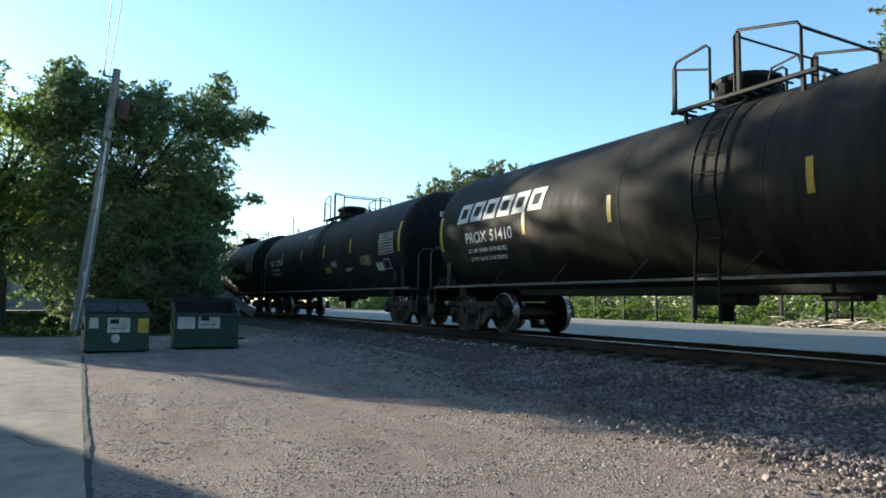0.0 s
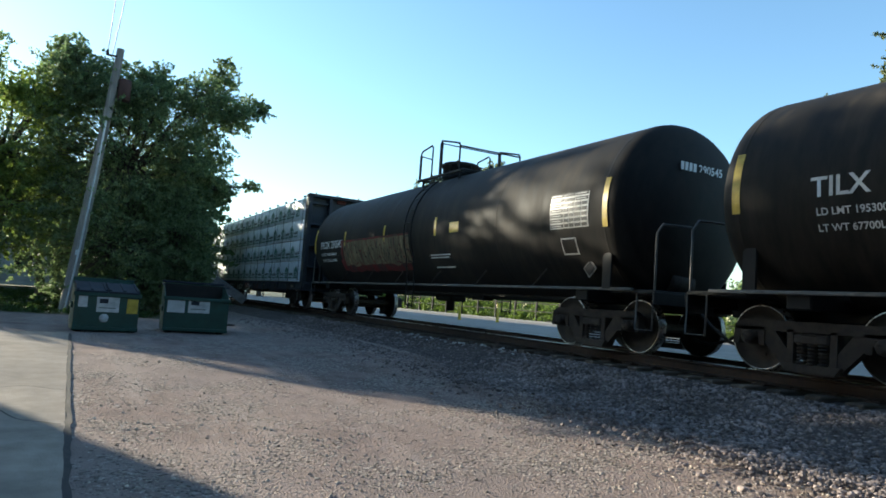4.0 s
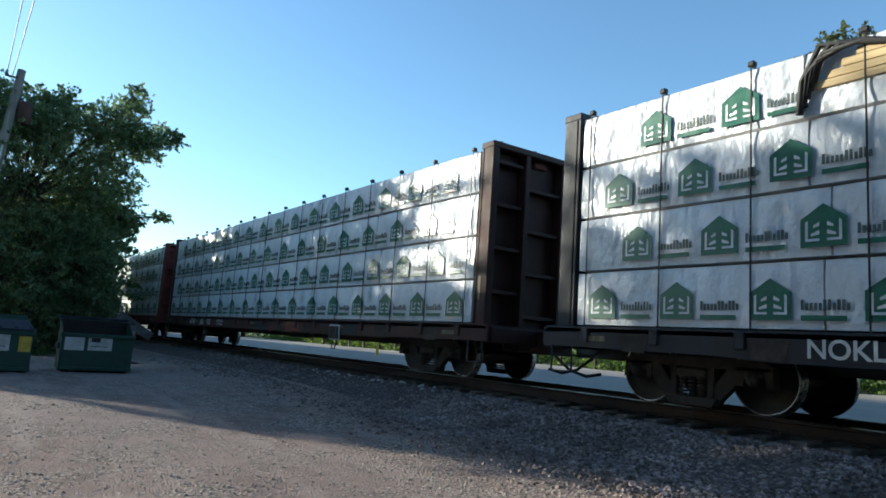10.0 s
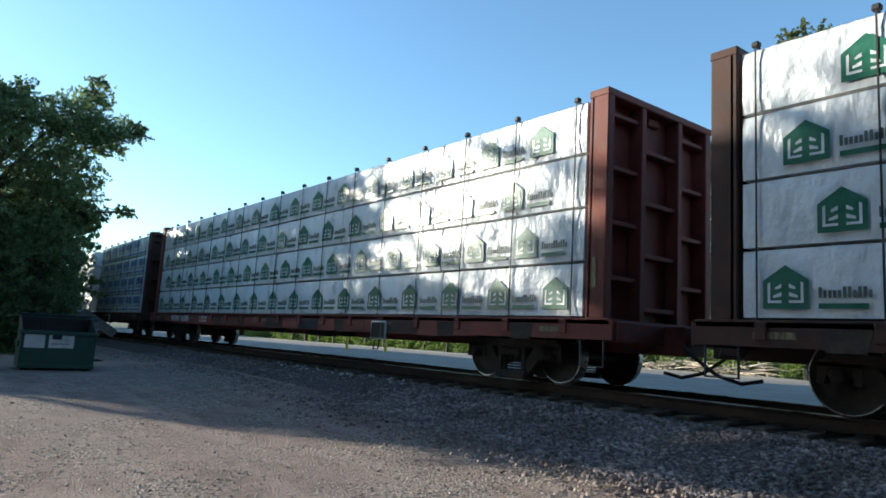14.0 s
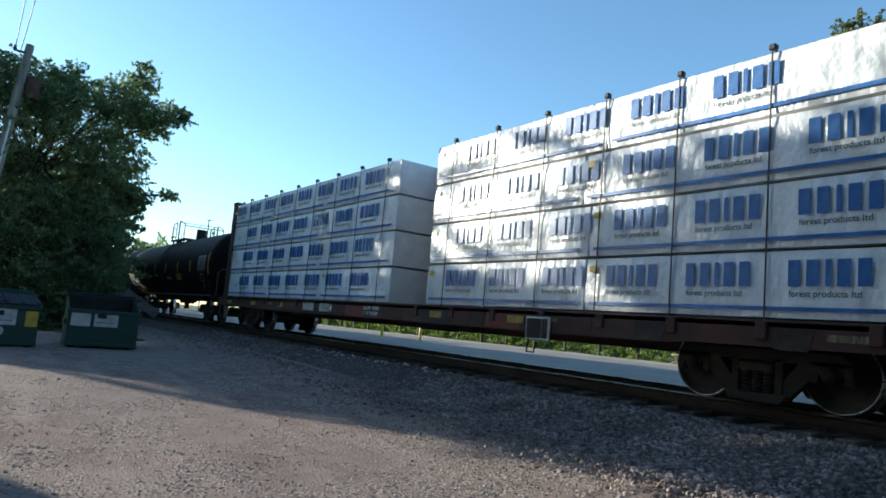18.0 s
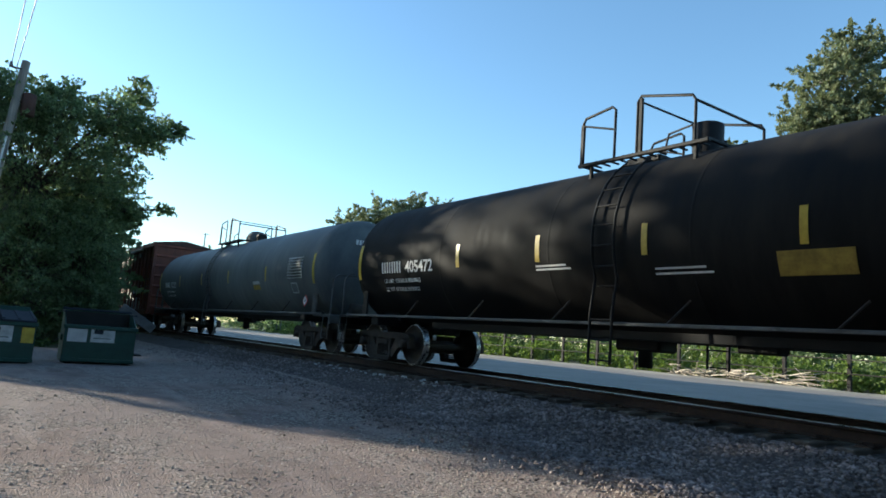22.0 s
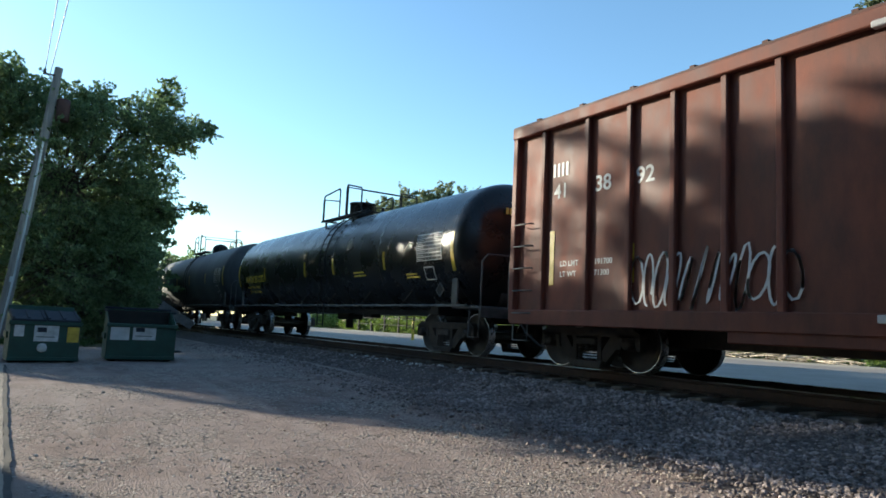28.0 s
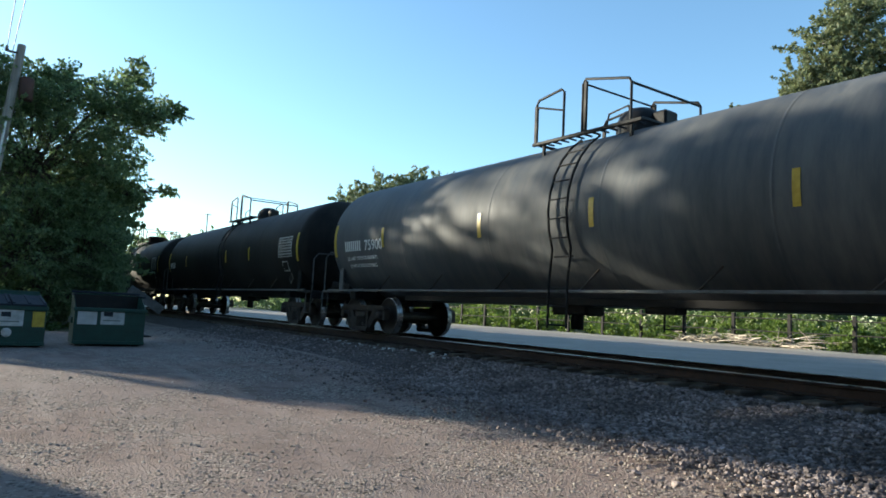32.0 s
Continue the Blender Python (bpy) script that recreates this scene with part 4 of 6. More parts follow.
# ---- lot furniture ----
def dumpster(at, width, label, lid_open, labels):
    d = thing("dumpster", label, "dumpster", "dumpsters", at)
    w, hb, hf, dp = width, 1.28 if lid_open else 1.12, 0.94, 1.35
    g = Geo()
    t = 0.02
    for x in (-w / 2, w / 2 - t):
        out = [(0.06, 0.06), (dp, 0.06), (dp, hb), (dp - 0.35, hb), (0, hf)]
        g.slab(out, t, lambda u, q, k, x=x: (x + k, u, q))
    for c, s in (((0, 0.02, 0.5), (w, 0.03, 0.88)), ((0, dp - 0.015, 0.67), (w, 0.03, 1.22)), ((0, dp / 2, 0.08), (w, dp - 0.04, 0.03))):
        g.box(c, s, 0.006)
    for c, s in (((0, -0.01, hf - 0.04), (w + 0.06, 0.07, 0.09)), ((0, -0.01, 0.11), (w + 0.02, 0.05, 0.08)), ((-w / 2 - 0.01, dp / 2 + 0.1, 0.62), (0.07, 0.9, 0.14)), ((w / 2 + 0.01, dp / 2 + 0.1, 0.62), (0.07, 0.9, 0.14))):
        g.box(c, s, 0.01)
    part("body", g, M_DUMP, d, "dark green painted steel body")
    for x in (-w * 0.4, w * 0.4):
        for y in (0.25, dp - 0.25):
            part("foot", Geo().box((x, y, 0.035), (0.16, 0.2, 0.07), 0.01), M_IRON, d)
    up = math.atan2(hb - hf, dp - 0.35)
    for x in (-w / 4, w / 4):
        g = Geo()
        if lid_open:
            g.box((x, dp + 0.05, hb - 0.52), (w / 2 - 0.03, 0.045, 1.0), 0.015)
        else:
            R = Matrix.Rotation(up, 3, "X")
            c = Vector((x, (dp - 0.35) / 2, (hf + hb) / 2 + 0.03))
            g.box(c, (w / 2 - 0.02, 1.12, 0.05), 0.02, R)
            for k in (-0.3, 0.0, 0.3):
                g.box(c + Vector((k, 0, 0.035)), (0.06, 1.0, 0.03), 0.01, R)
            g.box((x, dp - 0.17, hb + 0.03), (w / 2 - 0.02, 0.40, 0.05), 0.02)
        part("lid", g, M_LID, d, "dark blue-grey plastic lid" if not lid_open else "plastic lid folded back")
    if lid_open:
        g = Geo().box((0, dp - 0.02, hb + 0.04), (w + 0.04, 0.06, 0.06), 0.01).box((-w / 2, dp - 0.5, hb - 0.03), (0.05, 1.0, 0.05), 0.01).box((w / 2, dp - 0.5, hb - 0.03), (0.05, 1.0, 0.05), 0.01)
        part("rim", g, M_LID, d, "dark worn rim")
        # a dark panel stands in for the shade inside the open bin
        part("inner_wall", Geo().box((0, dp - 0.05, 0.72), (w - 0.05, 0.02, 1.08), 0.004), M_FENCE, d, "dark panel for the shaded inside")
    for (x, z, lw, lh, m, nm) in labels:
        part(nm, patch(lw, lh, m, "sticker"), None, d, at=pose(x, -0.006, z))
        if nm == "white_sticker":
            part("printed_bar", patch(lw * 0.38, lh * 0.3, M_LID, "printed_bar"), None, d, at=pose(x + lw * 0.12, -0.011, z + lh * 0.58))
            part("printed_bar", patch(lw * 0.75, lh * 0.06, M_INK, "printed_line"), None, d, at=pose(x + lw * 0.1, -0.011, z + lh * 0.25))
    if not lid_open:
        g = Geo().lathe([(0.0, 0.0), (0.0, 0.1), (-0.004, 0.1), (-0.004, 0.0)], 20, "y")
        part("round_sticker", g, M_PANELW, d, "round white sticker", at=pose(-0.05, -0.008, 0.36))
    return d


def build_lot():
    dumpster(pose(-17.62, 0.86, 0.17, 0, 0, 93), 1.38, "dark green steel dumpster with closed blue-grey lids", False,
             [(-0.61, 0.60, 0.19, 0.25, M_PANELW, "pale_sticker"), (-0.23, 0.50, 0.48, 0.35, M_PANELW, "white_sticker"), (0.42, 0.49, 0.24, 0.34, M_YELLOW, "yellow_sticker")])
    dumpster(pose(-18.35, 2.98, 0.18, 0, 0, 87), 1.58, "dark green steel dumpster with its lid open", True,
             [(-0.72, 0.54, 0.42, 0.31, M_STEEL, "pale_sticker"), (-0.22, 0.55, 0.53, 0.34, M_PANELW, "white_sticker")])
    # a bent pale sheet leaning beyond the dumpsters
    g = Geo()
    g.box((0, 0, 0), (1.15, 0.03, 0.26), 0.008).box((0, 0.03, 0.13), (1.15, 0.06, 0.02), 0.005)
    solid("metal_sheet", g, M_SILL, "pale bent metal sheet leaning by the dumpster", "metal sheet", at=pose(-22.0, 4.50, 1.36, 0, 32, 90))
    part_holder = thing("sheet_stand", "low dark stand under the pale sheet", "stand", at=pose(-22.15, 4.45, 0.2))
    part("post", Geo().box((0, 0.0, 0.55), (0.1, 0.1, 1.15), 0.01), M_FENCE, part_holder)
    part("base", Geo().box((0, 0.06, 0.04), (0.6, 0.4, 0.10), 0.01), M_FENCE, part_holder)

    # the leaning pole
    p = thing("utility_pole", "grey weathered wooden utility pole leaning towards the track", "utility pole", at=pose(-27.0, -0.04, 0.2))
    top = Vector((0.0, 0.86, 9.65))
    g = Geo().tube([(0, -0.04, -0.3), (0, 0.2, 2.2), (0, 0.47, 5.0), (0, 0.7, 7.6), top], 0.19, 14, r2=0.13)
    part("shaft", g, M_POLE, p, "grey weathered timber shaft")
    part("conduit", Geo().tube([(0.17, 0.0, 0.0), (0.17, 0.26, 2.2), (0.16, 0.5, 5.0), (0.15, 0.64, 6.9)], 0.035, 8), M_STEEL, p, "grey conduit pipe")
    part("insulator", Geo().lathe([(0, 0.0), (0, 0.05), (0.05, 0.06), (0.07, 0.035), (0.12, 0.05), (0.16, 0.03), (0.18, 0)], 12, "z", (0.1, 0.44, 9.35)), M_PIPE, p)
    part("bracket", Geo().box((0.08, 0.62, 9.33), (0.06, 0.45, 0.06), 0.01), M_IRON, p)
    part("transformer_box", Geo().lathe([(0, 0), (0, 0.2), (0.02, 0.22), (0.75, 0.22), (0.78, 0.19), (0.80, 0)], 18, "z", (0.05, 1.12, 7.75)), M_RUST2, p, "rusty cylindrical transformer")
    part("hanger", Geo().box((0.05, 0.92, 8.2), (0.06, 0.3, 0.06), 0.01), M_IRON, p)
    part("plate", Geo().box((0.17, 0.2, 2.1), (0.02, 0.12, 0.18), 0.003), M_STEEL, p, "small tin plate")
    for dy, z0, y1, z1 in ((0.44, 9.55, 0.25, 9.6), (0.6, 9.45, 0.75, 9.3)):
        g = Geo()
        a, b = Vector((-26.9, dy - 0.04, z0)), Vector((14, y1, z1 + 0.5))
        pts = [a.lerp(b, i / 24) - Vector((0, 0, 0.55 * 4 * (i / 24) * (1 - i / 24))) for i in range(25)]
        solid("overhead_wire", g.tube(pts, 0.014, 6), M_WIRE, "thin overhead wire running from the pole", "wire", group="overhead wires")
    # a thin mast far down the line
    m = thing("mast", "thin dark mast far down the line", "mast", at=pose(-110, 30.9, 0.5))
    part("shaft", Geo().tube([(0, 0, 0), (0, -0.1, 14.8)], 0.09, 8), M_IRON, m)
    part("arm", Geo().tube([(0, -0.5, 14.6), (0, 0.5, 14.7)], 0.05, 6), M_IRON, m)
    # low white house far behind the trees
    h = thing("house", "low white house behind the trees", "house", at=pose(-58, -6.5, 0.6, 0, 0, 8))
    part("wall", Geo().box((0, 0, 1.35), (6, 11, 2.7), 0.02), M_HOUSE, h, "white siding walls")
    part("roof", Geo().slab([(-3.5, 2.7), (3.5, 2.7), (0, 4.4)], 12, lambda u, q, k: (u, -6 + k, q)), M_ROOF, h, "dark shingle roof")
    for y in (-3, 0.5, 3.2):
        wn = part("window", Geo().box((3.02, y, 1.6), (0.08, 1.3, 1.2), 0.02), M_WHITE, h)
        part("pane", Geo().box((3.06, y, 1.6), (0.03, 1.1, 1.0), 0.005), M_GLASS, wn)
    # fence and posts beyond the road
    f = thing("fence", "dark wooden rail fence before the shrubs", "fence")
    for i in range(26):
        x = -62 + 2.6 * i
        part("post", kept("fpost", lambda: Geo().box((0, 0, 0.75), (0.15, 0.14, 1.5), 0.01).mesh("post", M_FENCE)), None, f, at=pose(x, 29.0, 0.6))
        if i < 25:
            for z in (0.72, 1.28):
                part("rail", kept("frail", lambda: Geo().box((1.3, -0.05, 0), (2.62, 0.04, 0.05), 0.01).mesh("rail", M_FENCE)), None, f, at=pose(x, 28.98, 0.6 + z))
    for x, y in ((-31.2, 18.4), (-30.1, 20.1)):
        b = thing("bollard", "slim yellow steel bollard in the road's edge", "bollard", "bollards", pose(x, y, 0.62))
        part("post", Geo().lathe([(0, 0.075), (0.96, 0.075), (1.0, 0.06), (1.02, 0)], 14, "z"), M_YELLOW, b)
        part("collar", Geo().lathe([(0, 0.11), (0.03, 0.11), (0.05, 0.08)], 14, "z"), M_YELLOW, b)
    rng = random.Random(77)
    g = Geo()
    for i in range(150):
        a = Vector((-20.5 + 6.5 * rng.random(), 28.2 + 1.2 * rng.random(), 0.72 + 0.38 * rng.random() ** 2))
        d = Vector((rng.uniform(-1, 1), rng.uniform(-0.35, 0.35), rng.uniform(-0.12, 0.16))).normalized() * rng.uniform(0.5, 1.6)
        g.tube([a, a + d * 0.5 + Vector((0, 0, rng.uniform(-0.05, 0.08))), a + d], rng.uniform(0.015, 0.04), 5, r2=0.008)
    solid("brush_pile", g, M_TWIG, "pile of pale cut branches beside the road", "brush pile", "stuff")
    # small litter on the lot
    x, y = -4.75, 6.35
    solid("stick", Geo().tube([(0, 0, 0), (0.16, 0.05, 0.01), (0.33, 0.07, 0.0)], 0.014, 6), M_TWIG, "short pale stick on the gravel", "stick", at=pose(x, y, lot_height(x, y) + 0.03, 0, 0, -60))
    # a pale worn patch in the gravel
    g = Geo()
    vs = [(-8.6, 6.2, lot_height(-8.6, 6.2) + 0.02)]
    for i in range(18):
        a = 2 * math.pi * i / 18
        r = 1 + 0.35 * noise.noise((math.cos(a) * 1.5, math.sin(a) * 1.5, 3))
        px, py = -8.6 + 0.75 * r * math.cos(a), 6.2 + 0.16 * r * math.sin(a)
        vs.append((px, py, lot_height(px, py) + 0.012))
    solid("pale_slab", g.add(vs, [(0, i + 1, (i + 1) % 18 + 1) for i in range(18)]), M_PEBBLE, "flat pale slab sunk in the gravel", "slab", "structure")


build_ground()
build_pad()
build_road()
build_lot()
build_trees()


# ---- train: trucks ----
WR = 0.457


def wheelset_mesh():
    def make():
        g = Geo()
        for s in (-1, 1):
            prof = [(0.10, 0.0), (0.10, 0.10), (0.055, 0.12), (0.035, 0.20), (0.03, 0.30), (0.045, 0.37), (0.068, 0.39), (0.071, WR - 0.026), (0.073, WR - 0.024, 1), (0.073, WR - 0.012, 1), (0.066, WR - 0.004, 1), (-0.035, WR + 0.002, 1), (-0.045, WR + 0.022, 1), (-0.06, WR + 0.024), (-0.068, WR + 0.01), (-0.068, 0.38), (-0.03, 0.36), (-0.02, 0.2), (-0.06, 0.12), (-0.06, 0.0)]
            prof = [(s * (0.735 + q[0] * 1.0), *q[1:]) for q in prof]
            if s > 0:
                prof = prof[::-1]
                prof = [(q[0], q[1], 1) if q[1] > WR - 0.02 else q[:2] for q in prof]
            g.lathe(prof, 32, "y")
        g.tube([(0, -1.0, 0), (0, 1.0, 0)], 0.078, 14)
        # cast marks on the wheel plates
        for s in (-1, 1):
            for k in range(3):
                a = k * 2.1
                g.box((0.24 * math.cos(a), s * 0.775, 0.24 * math.sin(a)), (0.05, 0.012, 0.03), 0.003)
        return g.mesh("wheelset", M_WHEEL, M_TREAD)
    return kept("wheelset", make)


def side_frame_mesh():
    def make():
        g = Geo()
        y0, t = -0.075, 0.15
        P = lambda u, q, k: (u, y0 + k, q)
        g.slab([(-1.12, 0.62), (-0.98, 0.70), (0.98, 0.70), (1.12, 0.62), (1.12, 0.56), (-1.12, 0.56)], t, P)
        for s in (-1, 1):
            o = [(1.12, 0.60), (1.14, 0.36), (1.06, 0.36), (1.02, 0.50), (0.76, 0.50), (0.74, 0.36), (0.66, 0.36), (0.66, 0.60)]
            g.slab([(s * u, q) for u, q in (o if s < 0 else o[::-1])], t, P)
            o = [(0.86, 0.60), (0.36, 0.08), (0.14, 0.08), (0.56, 0.62)]
            g.slab([(s * u, q) for u, q in (o if s < 0 else o[::-1])], t * 0.8, lambda u, q, k: (u, y0 + 0.015 + k, q))
            o = [(0.33, 0.60), (0.33, 0.10), (0.24, 0.10), (0.24, 0.60)]
            g.slab([(s * u, q) for u, q in (o if s < 0 else o[::-1])], t, P)
            # bearing adapter and end cap
            g.box((s * 0.89, 0, 0.50), (0.26, 0.19, 0.10), 0.015)
            g.lathe([(-0.15, 0), (-0.15, 0.075), (-0.13, 0.09), (-0.05, 0.105), (0.10, 0.105)], 16, "y", (s * 0.89, 0, WR))
            for k in range(3):
                a = k * 2.094 + 0.5
                g.box((s * 0.89 + 0.045 * math.cos(a), -0.155, WR + 0.045 * math.sin(a)), (0.025, 0.015, 0.025), 0.003)
        g.slab([(-0.40, 0.16), (0.40, 0.16), (0.33, 0.06), (-0.33, 0.06)][::-1], 0.24, lambda u, q, k: (u, -0.12 + k, q))
        return g.mesh("side_frame", M_IRON)
    return kept("side_frame", make)


def spring_mesh():
    def make():
        g = Geo()
        for x in (-0.14, 0.0, 0.14):
            for i in range(6):
                g.lathe([(0.17 + 0.045 * i, 0.05), (0.185 + 0.045 * i, 0.065), (0.20 + 0.045 * i, 0.05)], 10, "z", (x, -0.045, 0))
        g.box((0, 0, 0.48), (0.46, 0.2, 0.12), 0.02)
        return g.mesh("spring_nest", M_IRON)
    return kept("spring_nest", make)


def truck(car, x):
    def make():
        g = Geo().box((0, 0, 0.50), (0.40, 2.0, 0.16), 0.03).lathe([(0.56, 0.2), (0.66, 0.2), (0.66, 0)], 18, "z")
        g.tube([(-0.45, -0.62, 0.34), (-0.45, 0.62, 0.34)], 0.06, 8).tube([(0.45, -0.62, 0.34), (0.45, 0.62, 0.34)], 0.06, 8)
        for sx in (-0.45, 0.45):
            for sy in (-0.74, 0.74):
                g.box((sx * 0.93, sy, 0.40), (0.06, 0.12, 0.26), 0.01)
        return g.mesh("truck", M_IRON)
    t = part("truck", kept("truck", make), None, car, "dark rusty cast-iron truck", pose(x, 0, 0))
    for s in (-1, 1):
        part("side_frame", side_frame_mesh(), None, t, at=pose(0, s * 0.99, 0, 0, 0, 0 if s < 0 else 180))
        part("spring_nest", spring_mesh(), None, t, at=pose(0, s * 0.99, 0, 0, 0, 0 if s < 0 else 180))
    sets = []
    for dx in (-0.89, 0.89):
        sets.append((part("wheelset", wheelset_mesh(), None, t, "rusty wheels with polished rims", pose(dx, 0, WR)), dx))
    return sets


def coupler(car, x, s):
    def make():
        g = Geo().box((0.35, 0, 0), (0.9, 0.16, 0.18), 0.02).box((0.86, -0.06, 0), (0.26, 0.14, 0.28), 0.03).box((0.92, 0.12, 0), (0.18, 0.12, 0.26), 0.03)
        return g.mesh("coupler", M_IRON)
    part("coupler", kept("coupler", make), None, car, at=pose(x, 0, 0.84, 0, 0, 0 if s > 0 else 180))
    pts = [(0.25, -0.35, 0.72), (0.45, -0.36, 0.55), (0.75, -0.30, 0.33), (1.05, -0.2, 0.24), (1.3, -0.1, 0.30)]
    part("air_hose", kept("air_hose", lambda: Geo().tube(pts, 0.028, 7).mesh("air_hose", M_STRAP)), None, car, at=pose(x, 0, 0, 0, 0, 0 if s > 0 else 180))


# ---- train: tank cars ----
R0, ZC = 1.50, 2.35


def tank_car(name_label, spacing, paint, over=1.46, marks=None, panel=M_PANELW, stripes=(), dome="lid", extra=None, stencil=M_WHITE, placard=M_SILL, ladder=-0.1, top=0.55, r=1.50, tilt=-0.2, back=2.1, rails=(-1.2, -0.5, -0.05, 1.0)):
    R0 = r
    ZC = 2.35 + (r - 1.5) * 0.6
    car = thing("tank_car", name_label, "tank car", "train cars")
    hl = spacing / 2 + over
    prof = [(-hl, 0.0)]
    hd = 0.62
    for i in range(1, 15):
        a = math.pi / 2 * i / 14
        prof.append((-hl + hd * (1 - math.cos(a)), R0 * math.sin(a) ** 0.82))
    seams = [-hl + hd + 0.05, -hl * 0.52, -1.2, 1.5, hl * 0.52, hl - hd - 0.05]
    body = []
    for sx in seams:
        body += [(sx - 0.04, R0), (sx - 0.016, R0), (sx - 0.010, R0 + 0.003), (sx + 0.010, R0 + 0.003), (sx + 0.016, R0), (sx + 0.04, R0)]
    prof += body + [(-p[0], p[1]) for p in prof[1:][::-1]] + [(hl, 0.0)]
    part("tank", Geo().lathe(prof, 72, "x", (0, 0, ZC)), paint, car, "long cylindrical tank with domed ends")
    # under-frame
    for s in (-1, 1):
        xb = s * spacing / 2
        g = Geo().box((xb + s * 0.3, 0, 0.86), (3.0, 0.55, 0.30), 0.02)
        g.box((xb, 0, 0.95), (0.34, 2.7, 0.22), 0.02)
        for sy in (-1, 1):
            g.slab([(-0.35, 0.98), (0.35, 0.98), (0.22, 1.42), (-0.22, 1.42)][::-1], 0.05, lambda u, q, k, xb=xb, sy=sy: (xb + u, sy * (0.80 + 0.45 * (q - 0.98)) + k - 0.025, q))
        part("stub_sill", g, M_PIPE, car, "black steel stub sill and saddle")
        xe = s * (spacing / 2 + 1.42)
        g = Geo().box((xe - s * 0.2, 0, 1.02), (1.0, 2.75, 0.06), 0.01)
        g.box((xe + s * 0.31, 0, 0.92), (0.06, 2.75, 0.20), 0.01)
        part("end_platform", g, M_SILL if paint not in (M_BLACK, M_BLACK_SHADE) else M_PIPE, car, "end platform")
        for sy in (-1, 1):
            x1 = xe + s * 0.28
            g = Geo().tube([(x1, sy * 1.33, 1.0), (x1, sy * 1.33, 1.95), (x1, sy * 1.2, 2.10), (x1, sy * 0.55, 2.12)], 0.02, 7)
            part("end_handrail", g, M_SILL, car, "bent tube handrail")
            g = Geo().tube([(xe - s * 0.05, sy * 1.36, 1.0), (xe - s * 0.05, sy * 1.38, 0.42), (xe + s * 0.3, sy * 1.38, 0.42), (xe + s * 0.3, sy * 1.36, 1.0)], 0.016, 6)
            part("step", g, M_SILL, car)
        g = Geo().lathe([(0, 0), (0, 0.16), (0.03, 0.18), (0.5, 0.18), (0.53, 0.15), (0.53, 0)], 14, "y", (xe - s * 0.25, -0.5, 1.24))
        part("brake_cylinder", g, M_IRON, car)
        for sy in (-1, 1):
            xp = s * (hl - hd - 0.12)
            part("saddle_plate", Geo().slab([(-0.10, 1.05), (0.10, 1.05), (0.10, 1.62), (0.02, 1.72), (-0.10, 1.60)][::-1], 0.04, lambda u, q, k, xp=xp, sy=sy: (xp + u, sy * 1.30 * R0 / 1.5 + k - 0.02, q)), M_SILL if paint not in (M_BLACK, M_BLACK_SHADE) else M_PIPE, car, "upright bolster plate")
        coupler(car, xe + s * 0.12, s)
    for sy in (-1, 1):
        g = Geo().box((0, sy * 1.40, 1.05), (spacing + 2.6, 0.07, 0.05), 0.008)
        part("side_rail", g, M_SILL, car, "dark steel rail along the tank's foot")
        n = 6
        for i in range(n):
            x = -spacing / 2 + 1.4 + (spacing - 2.8) * i / (n - 1)
            g = Geo().tube([(0.0, sy * 1.40, 1.06), (0.30, sy * 1.30, 1.40)], 0.018, 6)
            part("rail_brace", kept(("brace", sy), lambda: g.mesh("rail_brace", M_IRON)), None, car, at=pose(x, 0, 0))
        g = Geo().box((0, sy * 0.55, 0.93), (spacing - 2.6, 0.12, 0.16), 0.01)
        part("brake_pipe_rail", g, M_PIPE, car)
    # bottom outlet
    part("bottom_outlet", Geo().box((-0.3, 0, 0.83), (0.9, 0.5, 0.3), 0.04).lathe([(0.42, 0), (0.42, 0.12), (0.8, 0.12)], 14, "z", (-0.3, 0, 0)), M_PIPE, car)
    part("brake_box", Geo().box((1.9, -0.35, 0.86), (0.6, 0.3, 0.22), 0.03), M_PIPE, car)
    # platform, manway and railings on top
    px, zt = top, ZC + R0
    g = Geo()
    for y in (-0.95, 0.95):
        g.box((px + rails[3] / 2 - 0.5, y, zt - 0.08), (rails[3] + 1.5, 0.07, 0.06), 0.01)
    for i in range(14 + int((rails[3] - 1.0) / 0.188)):
        g.box((px - 1.22 + i * 0.188, -0.8, zt - 0.06), (0.03, 0.36, 0.03), 0.005).box((px - 1.22 + i * 0.188, 0.8, zt - 0.06), (0.03, 0.36, 0.03), 0.005)
    g.box((px - 1.22, 0, zt - 0.06), (0.05, 1.9, 0.05), 0.01).box((px + rails[3] + 0.22, 0, zt - 0.06), (0.05, 1.9, 0.05), 0.01)
    for y in (-0.9, 0.9):
        for x in (-1, 1):
            g.box((px + x, y, zt - 0.22), (0.06, 0.06, 0.3), 0.01)
    part("top_platform", g, M_PIPE, car, "dark grated walkway")
    g = Geo()
    if dome == "lid":
        g.lathe([(-0.05, 0.0), (-0.05, 0.50), (0.32, 0.50), (0.34, 0.53), (0.42, 0.53), (0.45, 0.48), (0.47, 0)], 32, "z", (px - 0.55, 0, zt))
    elif dome == "can":
        g.lathe([(-0.05, 0.40), (0.46, 0.40), (0.47, 0.42), (0.52, 0.42), (0.53, 0.36), (0.53, 0)], 32, "z", (px - 0.28, 0, zt))
    elif dome == "round":
        g.lathe([(-0.05, 0.42), (0.15, 0.42), (0.30, 0.36), (0.42, 0.22), (0.46, 0.0)], 24, "z", (px + 0.45, 0, zt))
        part("valve_box", Geo().box((px + 0.95, 0, zt + 0.14), (0.3, 0.35, 0.3), 0.04), M_PIPE, car)
    else:
